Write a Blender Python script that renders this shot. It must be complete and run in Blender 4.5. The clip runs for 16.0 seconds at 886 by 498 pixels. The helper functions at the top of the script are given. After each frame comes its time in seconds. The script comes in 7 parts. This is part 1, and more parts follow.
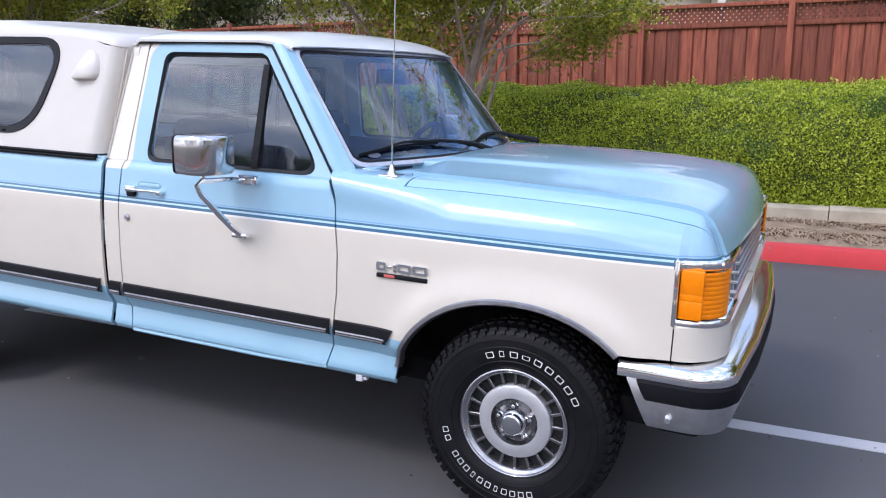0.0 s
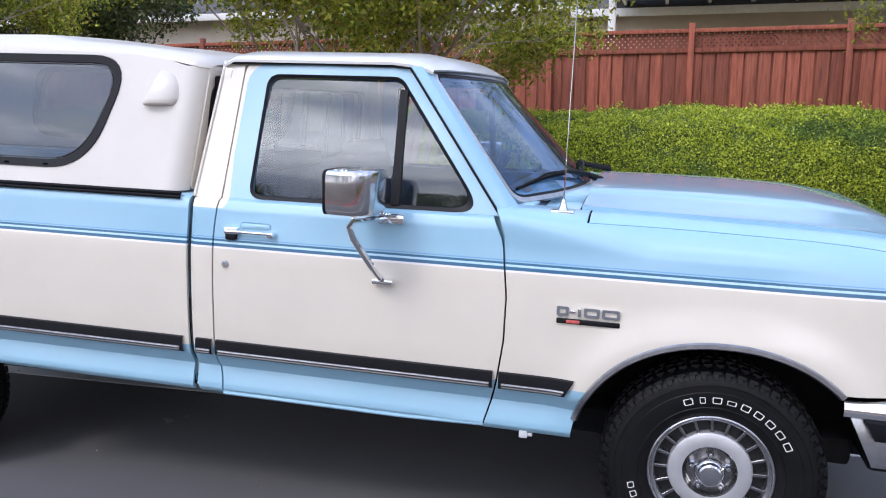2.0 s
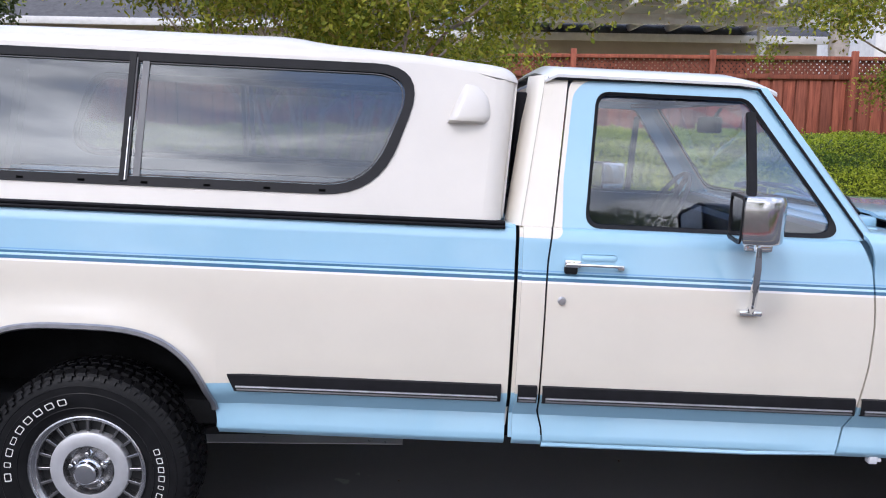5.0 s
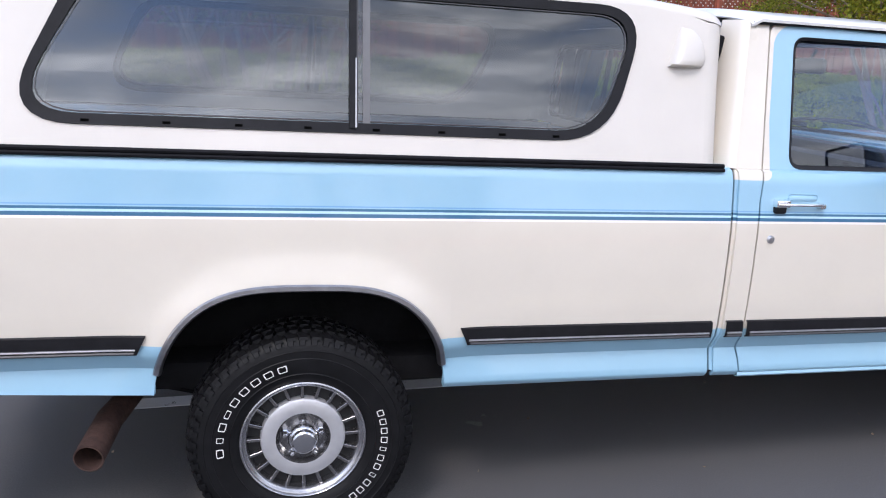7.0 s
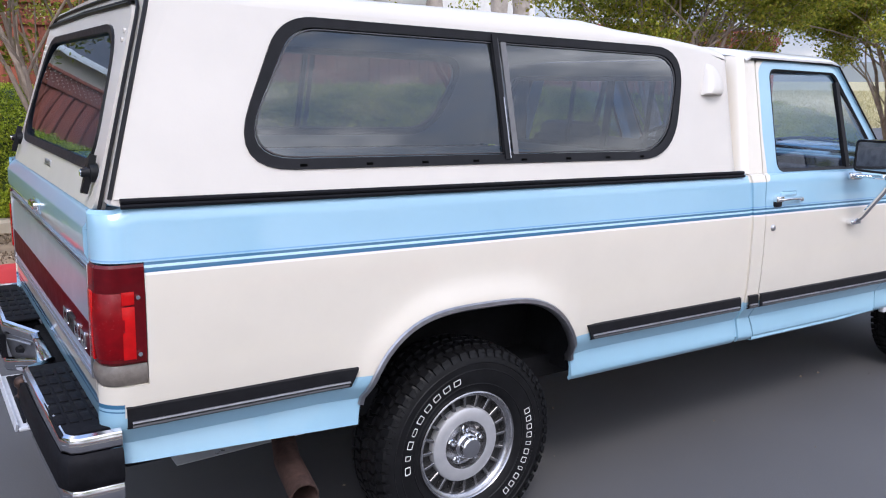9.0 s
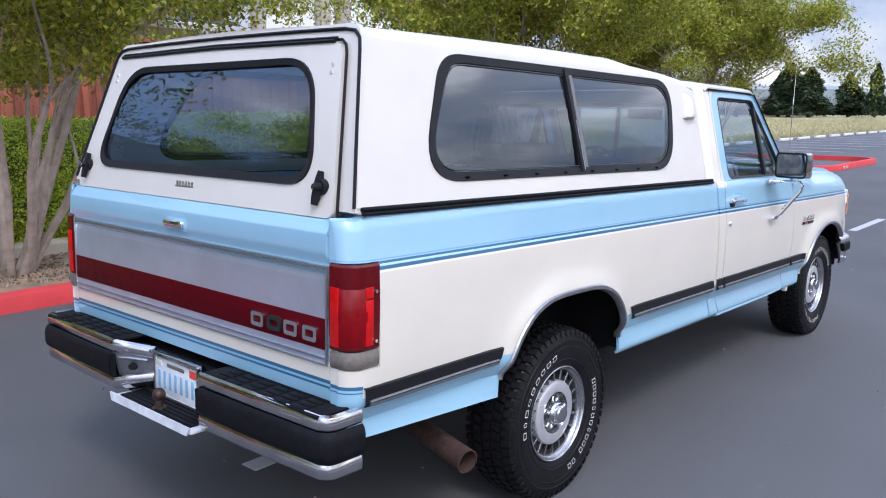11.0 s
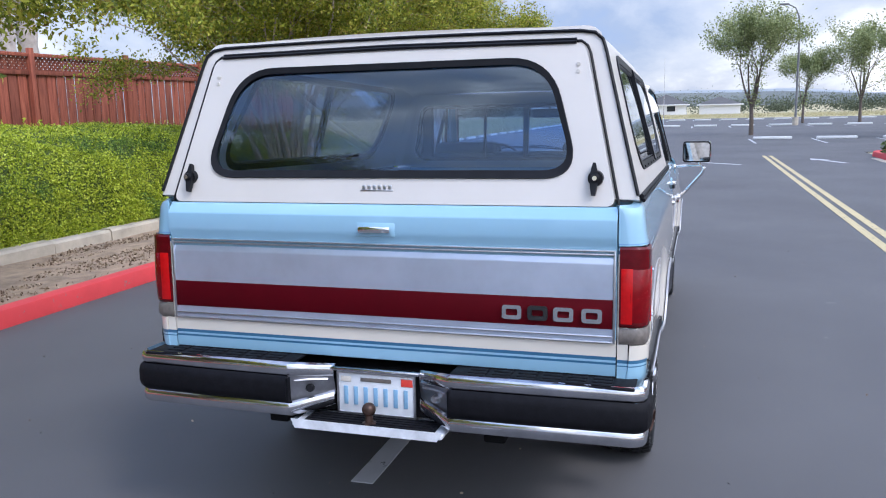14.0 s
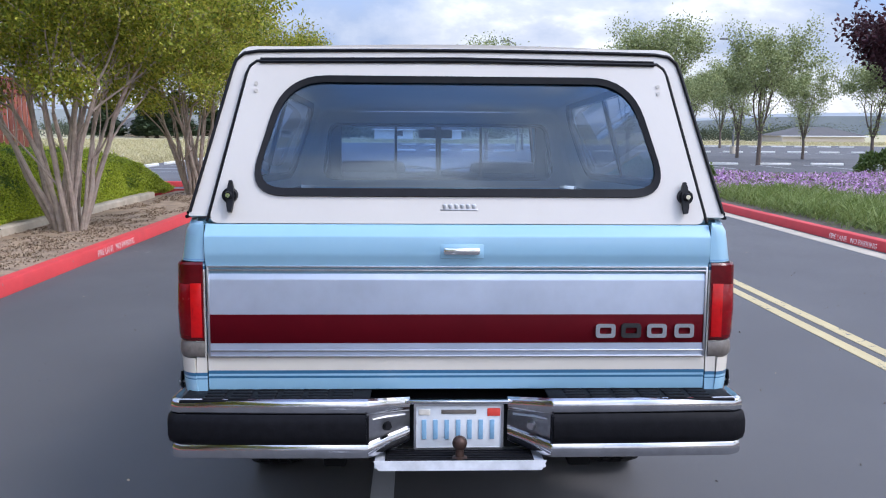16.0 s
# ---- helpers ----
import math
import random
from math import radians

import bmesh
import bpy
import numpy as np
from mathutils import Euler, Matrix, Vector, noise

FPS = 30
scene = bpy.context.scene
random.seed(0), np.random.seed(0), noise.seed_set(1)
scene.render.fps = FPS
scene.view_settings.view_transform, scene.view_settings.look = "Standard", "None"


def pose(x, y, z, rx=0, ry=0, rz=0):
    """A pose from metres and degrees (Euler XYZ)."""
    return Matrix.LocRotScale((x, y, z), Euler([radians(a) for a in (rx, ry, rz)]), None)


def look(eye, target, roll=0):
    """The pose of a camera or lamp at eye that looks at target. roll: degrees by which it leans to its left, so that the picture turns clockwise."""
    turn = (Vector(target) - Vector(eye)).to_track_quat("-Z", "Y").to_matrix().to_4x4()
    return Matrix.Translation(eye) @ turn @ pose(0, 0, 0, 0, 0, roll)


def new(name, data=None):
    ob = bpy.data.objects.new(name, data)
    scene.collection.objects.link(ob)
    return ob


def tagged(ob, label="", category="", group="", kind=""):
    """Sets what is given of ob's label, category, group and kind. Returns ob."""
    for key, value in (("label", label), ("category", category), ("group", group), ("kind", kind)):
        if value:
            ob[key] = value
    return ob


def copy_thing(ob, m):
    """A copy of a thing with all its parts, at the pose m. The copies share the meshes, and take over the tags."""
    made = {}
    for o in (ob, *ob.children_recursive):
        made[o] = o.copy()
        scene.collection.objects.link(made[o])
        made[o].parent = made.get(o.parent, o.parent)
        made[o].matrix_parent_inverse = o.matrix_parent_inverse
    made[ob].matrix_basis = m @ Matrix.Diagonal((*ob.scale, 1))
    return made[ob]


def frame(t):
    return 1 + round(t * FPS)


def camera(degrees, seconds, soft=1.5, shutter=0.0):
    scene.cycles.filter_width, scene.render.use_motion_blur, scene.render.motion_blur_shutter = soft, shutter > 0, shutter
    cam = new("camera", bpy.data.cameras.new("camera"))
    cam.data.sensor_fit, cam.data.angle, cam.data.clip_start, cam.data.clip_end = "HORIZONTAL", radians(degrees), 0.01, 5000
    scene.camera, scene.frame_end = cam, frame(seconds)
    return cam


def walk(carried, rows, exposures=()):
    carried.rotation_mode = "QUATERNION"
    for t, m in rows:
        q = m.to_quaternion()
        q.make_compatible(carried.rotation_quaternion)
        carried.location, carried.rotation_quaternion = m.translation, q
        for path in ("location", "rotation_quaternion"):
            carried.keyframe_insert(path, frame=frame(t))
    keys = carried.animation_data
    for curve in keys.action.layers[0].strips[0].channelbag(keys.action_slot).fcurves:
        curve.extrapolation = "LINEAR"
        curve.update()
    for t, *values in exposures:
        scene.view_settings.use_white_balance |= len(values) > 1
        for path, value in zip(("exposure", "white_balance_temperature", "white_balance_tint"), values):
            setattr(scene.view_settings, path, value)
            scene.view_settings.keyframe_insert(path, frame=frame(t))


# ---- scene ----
cam = camera(57.5, 16.0, soft=1.1)
PATH = [
    (0, (4.336, -3.489, 1.57), (3.498, -1.718, 1.168), -0.2),
    (0.5, (4.04, -3.579, 1.574), (3.295, -1.765, 1.181), 0.3),
    (1, (3.764, -3.552, 1.565), (3.112, -1.7, 1.183), 0.4),
    (1.5, (3.486, -3.512, 1.579), (2.917, -1.63, 1.212), 0.2),
    (2, (3.171, -3.611, 1.59), (2.67, -1.707, 1.24), 0.0),
    (2.5, (2.872, -3.638, 1.594), (2.436, -1.714, 1.265), 0.0),
    (3, (2.56, -3.606, 1.595), (2.199, -1.664, 1.284), 0.1),
    (3.5, (2.218, -3.668, 1.584), (1.951, -1.708, 1.288), 0.3),
    (6, (0.521, -3.522, 1.591), (0.747, -1.564, 1.255), 1.5),
    (6.5, (0.181, -3.479, 1.607), (0.516, -1.553, 1.184), 1.9),
    (7, (-0.159, -3.38, 1.621), (0.31, -1.495, 1.146), 1.6),
    (7.5, (-0.492, -3.254, 1.661), (0.11, -1.409, 1.179), 0.8),
    (8, (-0.866, -3.313, 1.672), (-0.113, -1.519, 1.206), 0.0),
    (8.5, (-1.221, -3.266, 1.676), (-0.311, -1.542, 1.23), -0.2),
    (8.7, (-1.366, -3.197, 1.667), (-0.381, -1.511, 1.234), 0.0),
    (10.8, (-2.645, -2.752, 1.631), (-1.198, -1.415, 1.291), -0.1),
    (11, (-2.773, -2.704, 1.645), (-1.295, -1.402, 1.301), -0.0),
    (11.5, (-3.03, -2.514, 1.639), (-1.472, -1.305, 1.305), -0.2),
    (12, (-3.217, -2.233, 1.65), (-1.59, -1.118, 1.317), -0.6),
    (12.5, (-3.448, -1.966, 1.64), (-1.75, -0.962, 1.307), -1.0),
    (13, (-3.592, -1.691, 1.633), (-1.829, -0.81, 1.294), -1.4),
    (13.5, (-3.686, -1.378, 1.633), (-1.86, -0.636, 1.293), -1.5),
    (14, (-3.851, -1.089, 1.633), (-1.97, -0.498, 1.297), -1.3),
    (14.5, (-3.909, -0.779, 1.616), (-1.983, -0.352, 1.291), -0.9),
    (15, (-3.888, -0.45, 1.621), (-1.928, -0.201, 1.311), -0.4),
    (15.5, (-3.935, -0.146, 1.631), (-1.96, -0.041, 1.332), 0.1),
    (16, (-3.892, 0.148, 1.623), (-1.914, 0.081, 1.334), 0.4),
]
walk(cam, [(t, look(eye, target, roll)) for t, eye, target, roll in PATH], [(0, 0.86, 6340, 17), (3.7, 0.81, 6420, 16), (7, 0.92, 6520, 16), (8.7, 0.90, 6520, 16), (11, 1.0, 6200, 15), (13, 1.04, 6100, 14), (16, 1.03, 6240, 15)])

# ---- light ----
SUN_EL, SUN_AZ = radians(50), radians(212)
world = bpy.data.worlds.new("world")
scene.world = world
world.use_nodes = True
wn, wl = world.node_tree.nodes, world.node_tree.links
wn.clear()
w_out = wn.new("ShaderNodeOutputWorld")
w_bg = wn.new("ShaderNodeBackground")
w_sky = wn.new("ShaderNodeTexSky")
w_sky.sky_type, w_sky.sun_disc = "NISHITA", False
w_sky.sun_elevation, w_sky.sun_rotation = SUN_EL, SUN_AZ
w_co = wn.new("ShaderNodeTexCoord")
w_map = wn.new("ShaderNodeMapping")
w_map.inputs["Scale"].default_value = (1.0, 1.0, 2.0)
w_map.inputs["Location"].default_value = (3.1, 1.7, 0.4)
w_n = wn.new("ShaderNodeTexNoise")
w_n.inputs["Scale"].default_value, w_n.inputs["Detail"].default_value = 3.1, 9.0
w_n.inputs["Roughness"].default_value, w_n.inputs["Distortion"].default_value = 0.56, 0.35
w_r = wn.new("ShaderNodeValToRGB")
for p_, c_ in zip((0.395, 0.46, 0.515, 0.60), ((0.32, 0.50, 0.88), (0.44, 0.55, 0.77), (0.78, 0.84, 0.95), (2.0, 2.05, 2.1))):
    e_ = w_r.color_ramp.elements.new(p_)
    e_.color = (*c_, 1)
w_r.color_ramp.elements.remove(w_r.color_ramp.elements[0])
w_r.color_ramp.elements.remove(w_r.color_ramp.elements[-1])
w_sc = wn.new("ShaderNodeVectorMath")
w_sc.operation = "SCALE"
w_sc.inputs["Scale"].default_value = 0.10
w_mix = wn.new("ShaderNodeMix")
w_mix.data_type = "RGBA"
w_mix.inputs["Factor"].default_value = 0.82
wl.new(w_co.outputs["Generated"], w_map.inputs["Vector"])
wl.new(w_map.outputs["Vector"], w_n.inputs["Vector"])
# the cover is brightest on the sun's side
w_dot = wn.new("ShaderNodeVectorMath")
w_dot.operation = "DOT_PRODUCT"
w_dot.inputs[1].default_value = (-0.004, -0.045, -0.05)
wl.new(w_co.outputs["Generated"], w_dot.inputs[0])
w_add = wn.new("ShaderNodeMath")
# smaller broken cloud inside the large banks
w_n2 = wn.new("ShaderNodeTexNoise")
w_n2.inputs["Scale"].default_value, w_n2.inputs["Detail"].default_value = 8.5, 8.0
w_n2.inputs["Roughness"].default_value, w_n2.inputs["Distortion"].default_value = 0.6, 0.5
wl.new(w_map.outputs["Vector"], w_n2.inputs["Vector"])
w_nm = wn.new("ShaderNodeMix")
wl.new(w_n.outputs["Fac"], w_nm.inputs["A"])
wl.new(w_n2.outputs["Fac"], w_nm.inputs["B"])
w_ft = wn.new("ShaderNodeMapRange")
w_ft.inputs["From Min"].default_value, w_ft.inputs["From Max"].default_value = 0.55, 0.90
w_ft.inputs["To Min"].default_value, w_ft.inputs["To Max"].default_value = 0.14, 0.44
wl.new(w_ft.outputs["Result"], w_nm.inputs["Factor"])
# the cover is even low down and more broken overhead
w_k = wn.new("ShaderNodeMapRange")
w_k.inputs["From Min"].default_value, w_k.inputs["From Max"].default_value = 0.50, 0.90
w_k.inputs["To Min"].default_value, w_k.inputs["To Max"].default_value = 0.52, 1.30
w_c = wn.new("ShaderNodeMath")
w_c.operation = "SUBTRACT"
w_c.inputs[1].default_value = 0.5
w_ck = wn.new("ShaderNodeMath")
w_ck.operation = "MULTIPLY_ADD"
w_ck.inputs[2].default_value = 0.5
wl.new(w_nm.outputs["Result"], w_c.inputs[0])
wl.new(w_c.outputs["Value"], w_ck.inputs[0])
wl.new(w_k.outputs["Result"], w_ck.inputs[1])
wl.new(w_ck.outputs["Value"], w_add.inputs[0])
wl.new(w_dot.outputs["Value"], w_add.inputs[1])
wl.new(w_add.outputs["Value"], w_r.inputs["Fac"])
wl.new(w_sky.outputs["Color"], w_sc.inputs[0])
wl.new(w_sc.outputs["Vector"], w_mix.inputs["A"])
wl.new(w_r.outputs["Color"], w_mix.inputs["B"])
wl.new(w_mix.outputs["Result"], w_bg.inputs["Color"])
w_sep = wn.new("ShaderNodeSeparateXYZ")
# paler low sky, a grey deck over it, brightest overhead
w_el = wn.new("ShaderNodeValToRGB")
for p_, v_ in zip((0.0, 0.12, 0.36, 0.47, 0.60, 0.75, 1.0), (0.52, 0.54, 1.02, 1.12, 0.88, 1.22, 1.9)):
    e_ = w_el.color_ramp.elements.new(p_)
    e_.color = (v_, v_, v_, 1)
w_el.color_ramp.elements.remove(w_el.color_ramp.elements[0])
w_el.color_ramp.elements.remove(w_el.color_ramp.elements[-1])
wl.new(w_co.outputs["Generated"], w_sep.inputs[0])
wl.new(w_sep.outputs["Z"], w_el.inputs["Fac"])
wl.new(w_sep.outputs["Z"], w_ft.inputs["Value"])
wl.new(w_sep.outputs["Z"], w_k.inputs["Value"])
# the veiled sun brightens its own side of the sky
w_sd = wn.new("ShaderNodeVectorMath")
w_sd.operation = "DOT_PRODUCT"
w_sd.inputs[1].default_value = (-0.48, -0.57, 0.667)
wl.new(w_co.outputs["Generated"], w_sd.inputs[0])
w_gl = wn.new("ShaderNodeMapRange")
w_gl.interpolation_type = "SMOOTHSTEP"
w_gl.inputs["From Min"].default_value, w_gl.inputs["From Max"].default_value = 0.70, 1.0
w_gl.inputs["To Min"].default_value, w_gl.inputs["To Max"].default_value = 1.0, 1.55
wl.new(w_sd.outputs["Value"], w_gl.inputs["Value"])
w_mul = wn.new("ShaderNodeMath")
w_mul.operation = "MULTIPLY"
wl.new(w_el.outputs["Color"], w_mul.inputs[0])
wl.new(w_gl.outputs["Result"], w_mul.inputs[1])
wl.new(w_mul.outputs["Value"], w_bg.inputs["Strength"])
wl.new(w_bg.outputs["Background"], w_out.inputs["Surface"])

sun = new("sun", bpy.data.lights.new("sun", "SUN"))
sun.data.energy, sun.data.angle, sun.data.color = 0.8, radians(14), (1.0, 0.96, 0.9)
sun.matrix_world = look((-7, -11, 16), (0, 0, 0))

# ---- materials ----


def nodes_of(name):
    m = bpy.data.materials.new(name)
    m.use_nodes = True
    return m, m.node_tree.nodes, m.node_tree.links, m.node_tree.nodes["Principled BSDF"]


def ramp(n, l, src, stops):
    r = n.new("ShaderNodeValToRGB")
    el = r.color_ramp.elements
    el[0].position, el[0].color = stops[0][0], (*stops[0][1], 1)
    el[1].position, el[1].color = stops[-1][0], (*stops[-1][1], 1)
    for p, c in stops[1:-1]:
        el.new(p).color = (*c, 1)
    l.new(src, r.inputs["Fac"])
    return r.outputs["Color"]


def noise_of(n, l, scale, detail=6, rough=0.6, vec=None, obj=False):
    t = n.new("ShaderNodeTexNoise")
    t.inputs["Scale"].default_value, t.inputs["Detail"].default_value, t.inputs["Roughness"].default_value = scale, detail, rough
    if vec is None:
        g = n.new("ShaderNodeTexCoord" if obj else "ShaderNodeNewGeometry")
        vec = g.outputs["Object" if obj else "Position"]
    l.new(vec, t.inputs["Vector"])
    return t.outputs["Fac"]


def bump(n, l, b, src, strength, dist=0.01):
    u = n.new("ShaderNodeBump")
    u.inputs["Strength"].default_value, u.inputs["Distance"].default_value = strength, dist
    l.new(src, u.inputs["Height"])
    l.new(u.outputs["Normal"], b.inputs["Normal"])


def plain(name, color, rough=0.5, metal=0.0, vary=0.12, scale=14.0, bumps=0.0, bscale=60.0, coat=0.0, spec=0.5):
    """A surface with slight mottling at two scales and optional fine relief."""
    m, n, l, b = nodes_of(name)
    b.inputs["Roughness"].default_value, b.inputs["Metallic"].default_value = rough, metal
    b.inputs["Coat Weight"].default_value, b.inputs["Coat Roughness"].default_value = coat, 0.04
    b.inputs["Specular IOR Level"].default_value = spec
    lo = tuple(c * (1 - vary) for c in color)
    hi = tuple(min(1, c * (1 + vary)) for c in color)
    l.new(ramp(n, l, noise_of(n, l, scale), [(0.3, lo), (0.7, hi)]), b.inputs["Base Color"])
    r = n.new("ShaderNodeMapRange")
    r.inputs["To Min"].default_value, r.inputs["To Max"].default_value = rough * 0.8, min(1, rough * 1.25)
    l.new(noise_of(n, l, scale * 2.7, 3), r.inputs["Value"])
    l.new(r.outputs["Result"], b.inputs["Roughness"])
    if bumps:
        bump(n, l, b, noise_of(n, l, bscale, 4), bumps)
    return m


def math_node(n, l, op, a, b=None, c=None):
    k = n.new("ShaderNodeMath")
    k.operation = op
    for i, v in enumerate((a, b, c)):
        if v is None:
            continue
        if isinstance(v, (int, float)):
            k.inputs[i].default_value = v
        else:
            l.new(v, k.inputs[i])
    return k.outputs[0]


RAKE = radians(1.75)      # the body sits nose-down on its springs
AXLE_Z = 0.365
CREAM, SKY_BLUE, DARK_BLUE = (0.70, 0.645, 0.56), (0.285, 0.497, 0.64), (0.024, 0.13, 0.25)


def two_tone():
    """Factory two-tone paint: cream middle, light blue above and below, navy pinstripes between, a painted crease
    highlight under them.
    """
    m, n, l, b = nodes_of("two_tone_paint")
    g = n.new("ShaderNodeNewGeometry")
    sep = n.new("ShaderNodeSeparateXYZ")
    l.new(g.outputs["Position"], sep.inputs[0])
    px, pz = sep.outputs["X"], sep.outputs["Z"]
    zl = math_node(n, l, "ADD", math_node(n, l, "MULTIPLY", px, math.sin(RAKE)), math_node(n, l, "MULTIPLY", math_node(n, l, "SUBTRACT", pz, AXLE_Z), math.cos(RAKE)))
    zl = math_node(n, l, "ADD", zl, AXLE_Z)
    xl = math_node(n, l, "SUBTRACT", px, math_node(n, l, "MULTIPLY", math_node(n, l, "SUBTRACT", pz, AXLE_Z), math.sin(RAKE)))
    f = n.new("ShaderNodeMapRange")
    f.inputs["From Min"].default_value, f.inputs["From Max"].default_value = 0.5, 1.5
    l.new(zl, f.inputs["Value"])
    r = n.new("ShaderNodeValToRGB")
    r.color_ramp.interpolation = "CONSTANT"
    el = r.color_ramp.elements
    el[0].color = (*SKY_BLUE, 1)
    el[1].position, el[1].color = 0.726 - 0.5, (*CREAM, 1)
    # the near-white line from 1.112 is the crease's highlight, put into the colour
    for z, c in ((1.112, (0.86, 0.84, 0.82)), (1.120, DARK_BLUE), (1.1305, (0.46, 0.70, 0.82)), (1.139, DARK_BLUE), (1.1455, SKY_BLUE), (1.1515, (0.16, 0.36, 0.60)), (1.1545, SKY_BLUE)):
        el.new(z - 0.5).color = (*c, 1)
    l.new(f.outputs["Result"], r.inputs["Fac"])
    # cab corner and the door's rear edge are cream above the belt line
    def corner_in(u, v, r):
        """One where a point lies inside a rounded corner, u and v being the distances to its two sides."""
        p = math_node(n, l, "MAXIMUM", math_node(n, l, "SUBTRACT", r, u), 0.0)
        q = math_node(n, l, "MAXIMUM", math_node(n, l, "SUBTRACT", r, v), 0.0)
        return math_node(n, l, "LESS_THAN", math_node(n, l, "ADD", math_node(n, l, "MULTIPLY", p, p), math_node(n, l, "MULTIPLY", q, q)), r * r)
    lean = math_node(n, l, "MAXIMUM", math_node(n, l, "SUBTRACT", zl, 1.46), 0.0)
    edge = math_node(n, l, "ADD", 1.606, math_node(n, l, "MULTIPLY", lean, 0.085))
    foot = corner_in(math_node(n, l, "SUBTRACT", edge, xl), math_node(n, l, "SUBTRACT", zl, 1.262), 0.028)
    head = math_node(n, l, "SUBTRACT", 1.0, corner_in(math_node(n, l, "SUBTRACT", xl, edge), math_node(n, l, "SUBTRACT", 1.797, zl), 0.075))
    hi_part = math_node(n, l, "GREATER_THAN", zl, 1.45)
    msk = math_node(n, l, "ADD", math_node(n, l, "MULTIPLY", hi_part, head), math_node(n, l, "MULTIPLY", math_node(n, l, "SUBTRACT", 1.0, hi_part), foot))
    msk = math_node(n, l, "MULTIPLY", msk, math_node(n, l, "MULTIPLY", math_node(n, l, "GREATER_THAN", xl, 1.462), math_node(n, l, "LESS_THAN", xl, 1.72)))
    mx = n.new("ShaderNodeMix")
    mx.data_type = "RGBA"
    l.new(msk, mx.inputs["Factor"])
    l.new(r.outputs["Color"], mx.inputs["A"])
    mx.inputs["B"].default_value = (*CREAM, 1)
    # the rear corner carries the tailgate's stripes
    low = n.new("ShaderNodeValToRGB")
    low.color_ramp.interpolation = "CONSTANT"
    le = low.color_ramp.elements
    le[0].color = (*SKY_BLUE, 1)
    le[1].position, le[1].color = 0.739 - 0.5, (*DARK_BLUE, 1)
    for z, c in ((0.745, SKY_BLUE), (0.753, DARK_BLUE), (0.762, CREAM)):
        le.new(z - 0.5).color = (*c, 1)
    l.new(f.outputs["Result"], low.inputs["Fac"])
    m2 = n.new("ShaderNodeMix")
    m2.data_type = "RGBA"
    l.new(math_node(n, l, "MULTIPLY", math_node(n, l, "LESS_THAN", xl, -1.168), math_node(n, l, "LESS_THAN", zl, 0.80)), m2.inputs["Factor"])
    l.new(mx.outputs["Result"], m2.inputs["A"])
    l.new(low.outputs["Color"], m2.inputs["B"])
    mx = m2
    # road film: a faint mottling that dulls the coat
    v = n.new("ShaderNodeMix")
    v.data_type, v.blend_type = "RGBA", "MULTIPLY"
    v.inputs["Factor"].default_value = 1.0
    l.new(mx.outputs["Result"], v.inputs["A"])
    l.new(ramp(n, l, noise_of(n, l, 3.5, 8, 0.65), [(0.3, (0.95, 0.95, 0.95)), (0.7, (1, 1, 1))]), v.inputs["B"])
    l.new(v.outputs["Result"], b.inputs["Base Color"])
    b.inputs["Roughness"].default_value = 0.32
    b.inputs["Coat Weight"].default_value, b.inputs["Coat Roughness"].default_value = 1.0, 0.035
    bump(n, l, b, noise_of(n, l, 5.0, 2), 0.02, 0.02)
    return m


def glass(name, tint, base=0.06, sheen=(0.93, 0.97, 1.0)):
    """Tinted pane: passes light, mirrors more the flatter it is seen."""
    m, n, l, b = nodes_of(name)
    n.remove(b)
    o = n["Material Output"]
    t, g, mix, lw = n.new("ShaderNodeBsdfTransparent"), n.new("ShaderNodeBsdfGlossy"), n.new("ShaderNodeMixShader"), n.new("ShaderNodeLayerWeight")
    t.inputs["Color"].default_value = (*tint, 1)
    g.inputs["Roughness"].default_value = 0.0
    g.inputs["Color"].default_value = (*sheen, 1)
    lw.inputs["Blend"].default_value = 0.5
    f = math_node(n, l, "POWER", lw.outputs["Facing"], 4.0)
    l.new(math_node(n, l, "ADD", math_node(n, l, "MULTIPLY", f, 1 - base), base), mix.inputs["Fac"])
    l.new(t.outputs[0], mix.inputs[1])
    l.new(g.outputs[0], mix.inputs[2])
    l.new(mix.outputs[0], o.inputs["Surface"])
    return m


M_PAINT = two_tone()
M_BLUE = plain("light_blue_paint", SKY_BLUE, 0.3, vary=0.04, scale=4, coat=1.0)
M_CREAM = plain("cream_paint", CREAM, 0.3, vary=0.04, scale=4, coat=1.0)
M_CAP = plain("white_gelcoat", (0.605, 0.565, 0.515), 0.38, vary=0.035, scale=3.0, coat=0.35, bumps=0.03, bscale=120)
M_ROOF = plain("white_roof_paint", (0.66, 0.65, 0.64), 0.34, vary=0.04, scale=5, coat=0.6)
M_CHROME = plain("chrome", (0.86, 0.86, 0.87), 0.07, 1.0, vary=0.05, scale=9)
M_STEP = plain("greyed_chrome", (0.60, 0.60, 0.62), 0.13, 1.0, vary=0.14, scale=12)
M_DULL = plain("dull_bright_metal", (0.55, 0.55, 0.57), 0.32, 1.0, vary=0.12, scale=30)
M_LIP = plain("greyed_trim_metal", (0.36, 0.36, 0.38), 0.38, 1.0, vary=0.15, scale=24)
M_SILVER = plain("brushed_silver_panel", (0.54, 0.60, 0.72), 0.32, 0.7, vary=0.08, scale=6)
M_RED = plain("maroon_band", (0.075, 0.0005, 0.004), 0.5, vary=0.1, scale=8, coat=0.0, spec=0.10)
M_TRIM = plain("black_vinyl_trim", (0.010, 0.010, 0.012), 0.45, vary=0.25, scale=25, spec=0.18)
M_RUBBER = plain("black_rubber", (0.008, 0.008, 0.010), 0.55, vary=0.25, scale=30, bumps=0.08, bscale=90, spec=0.10)
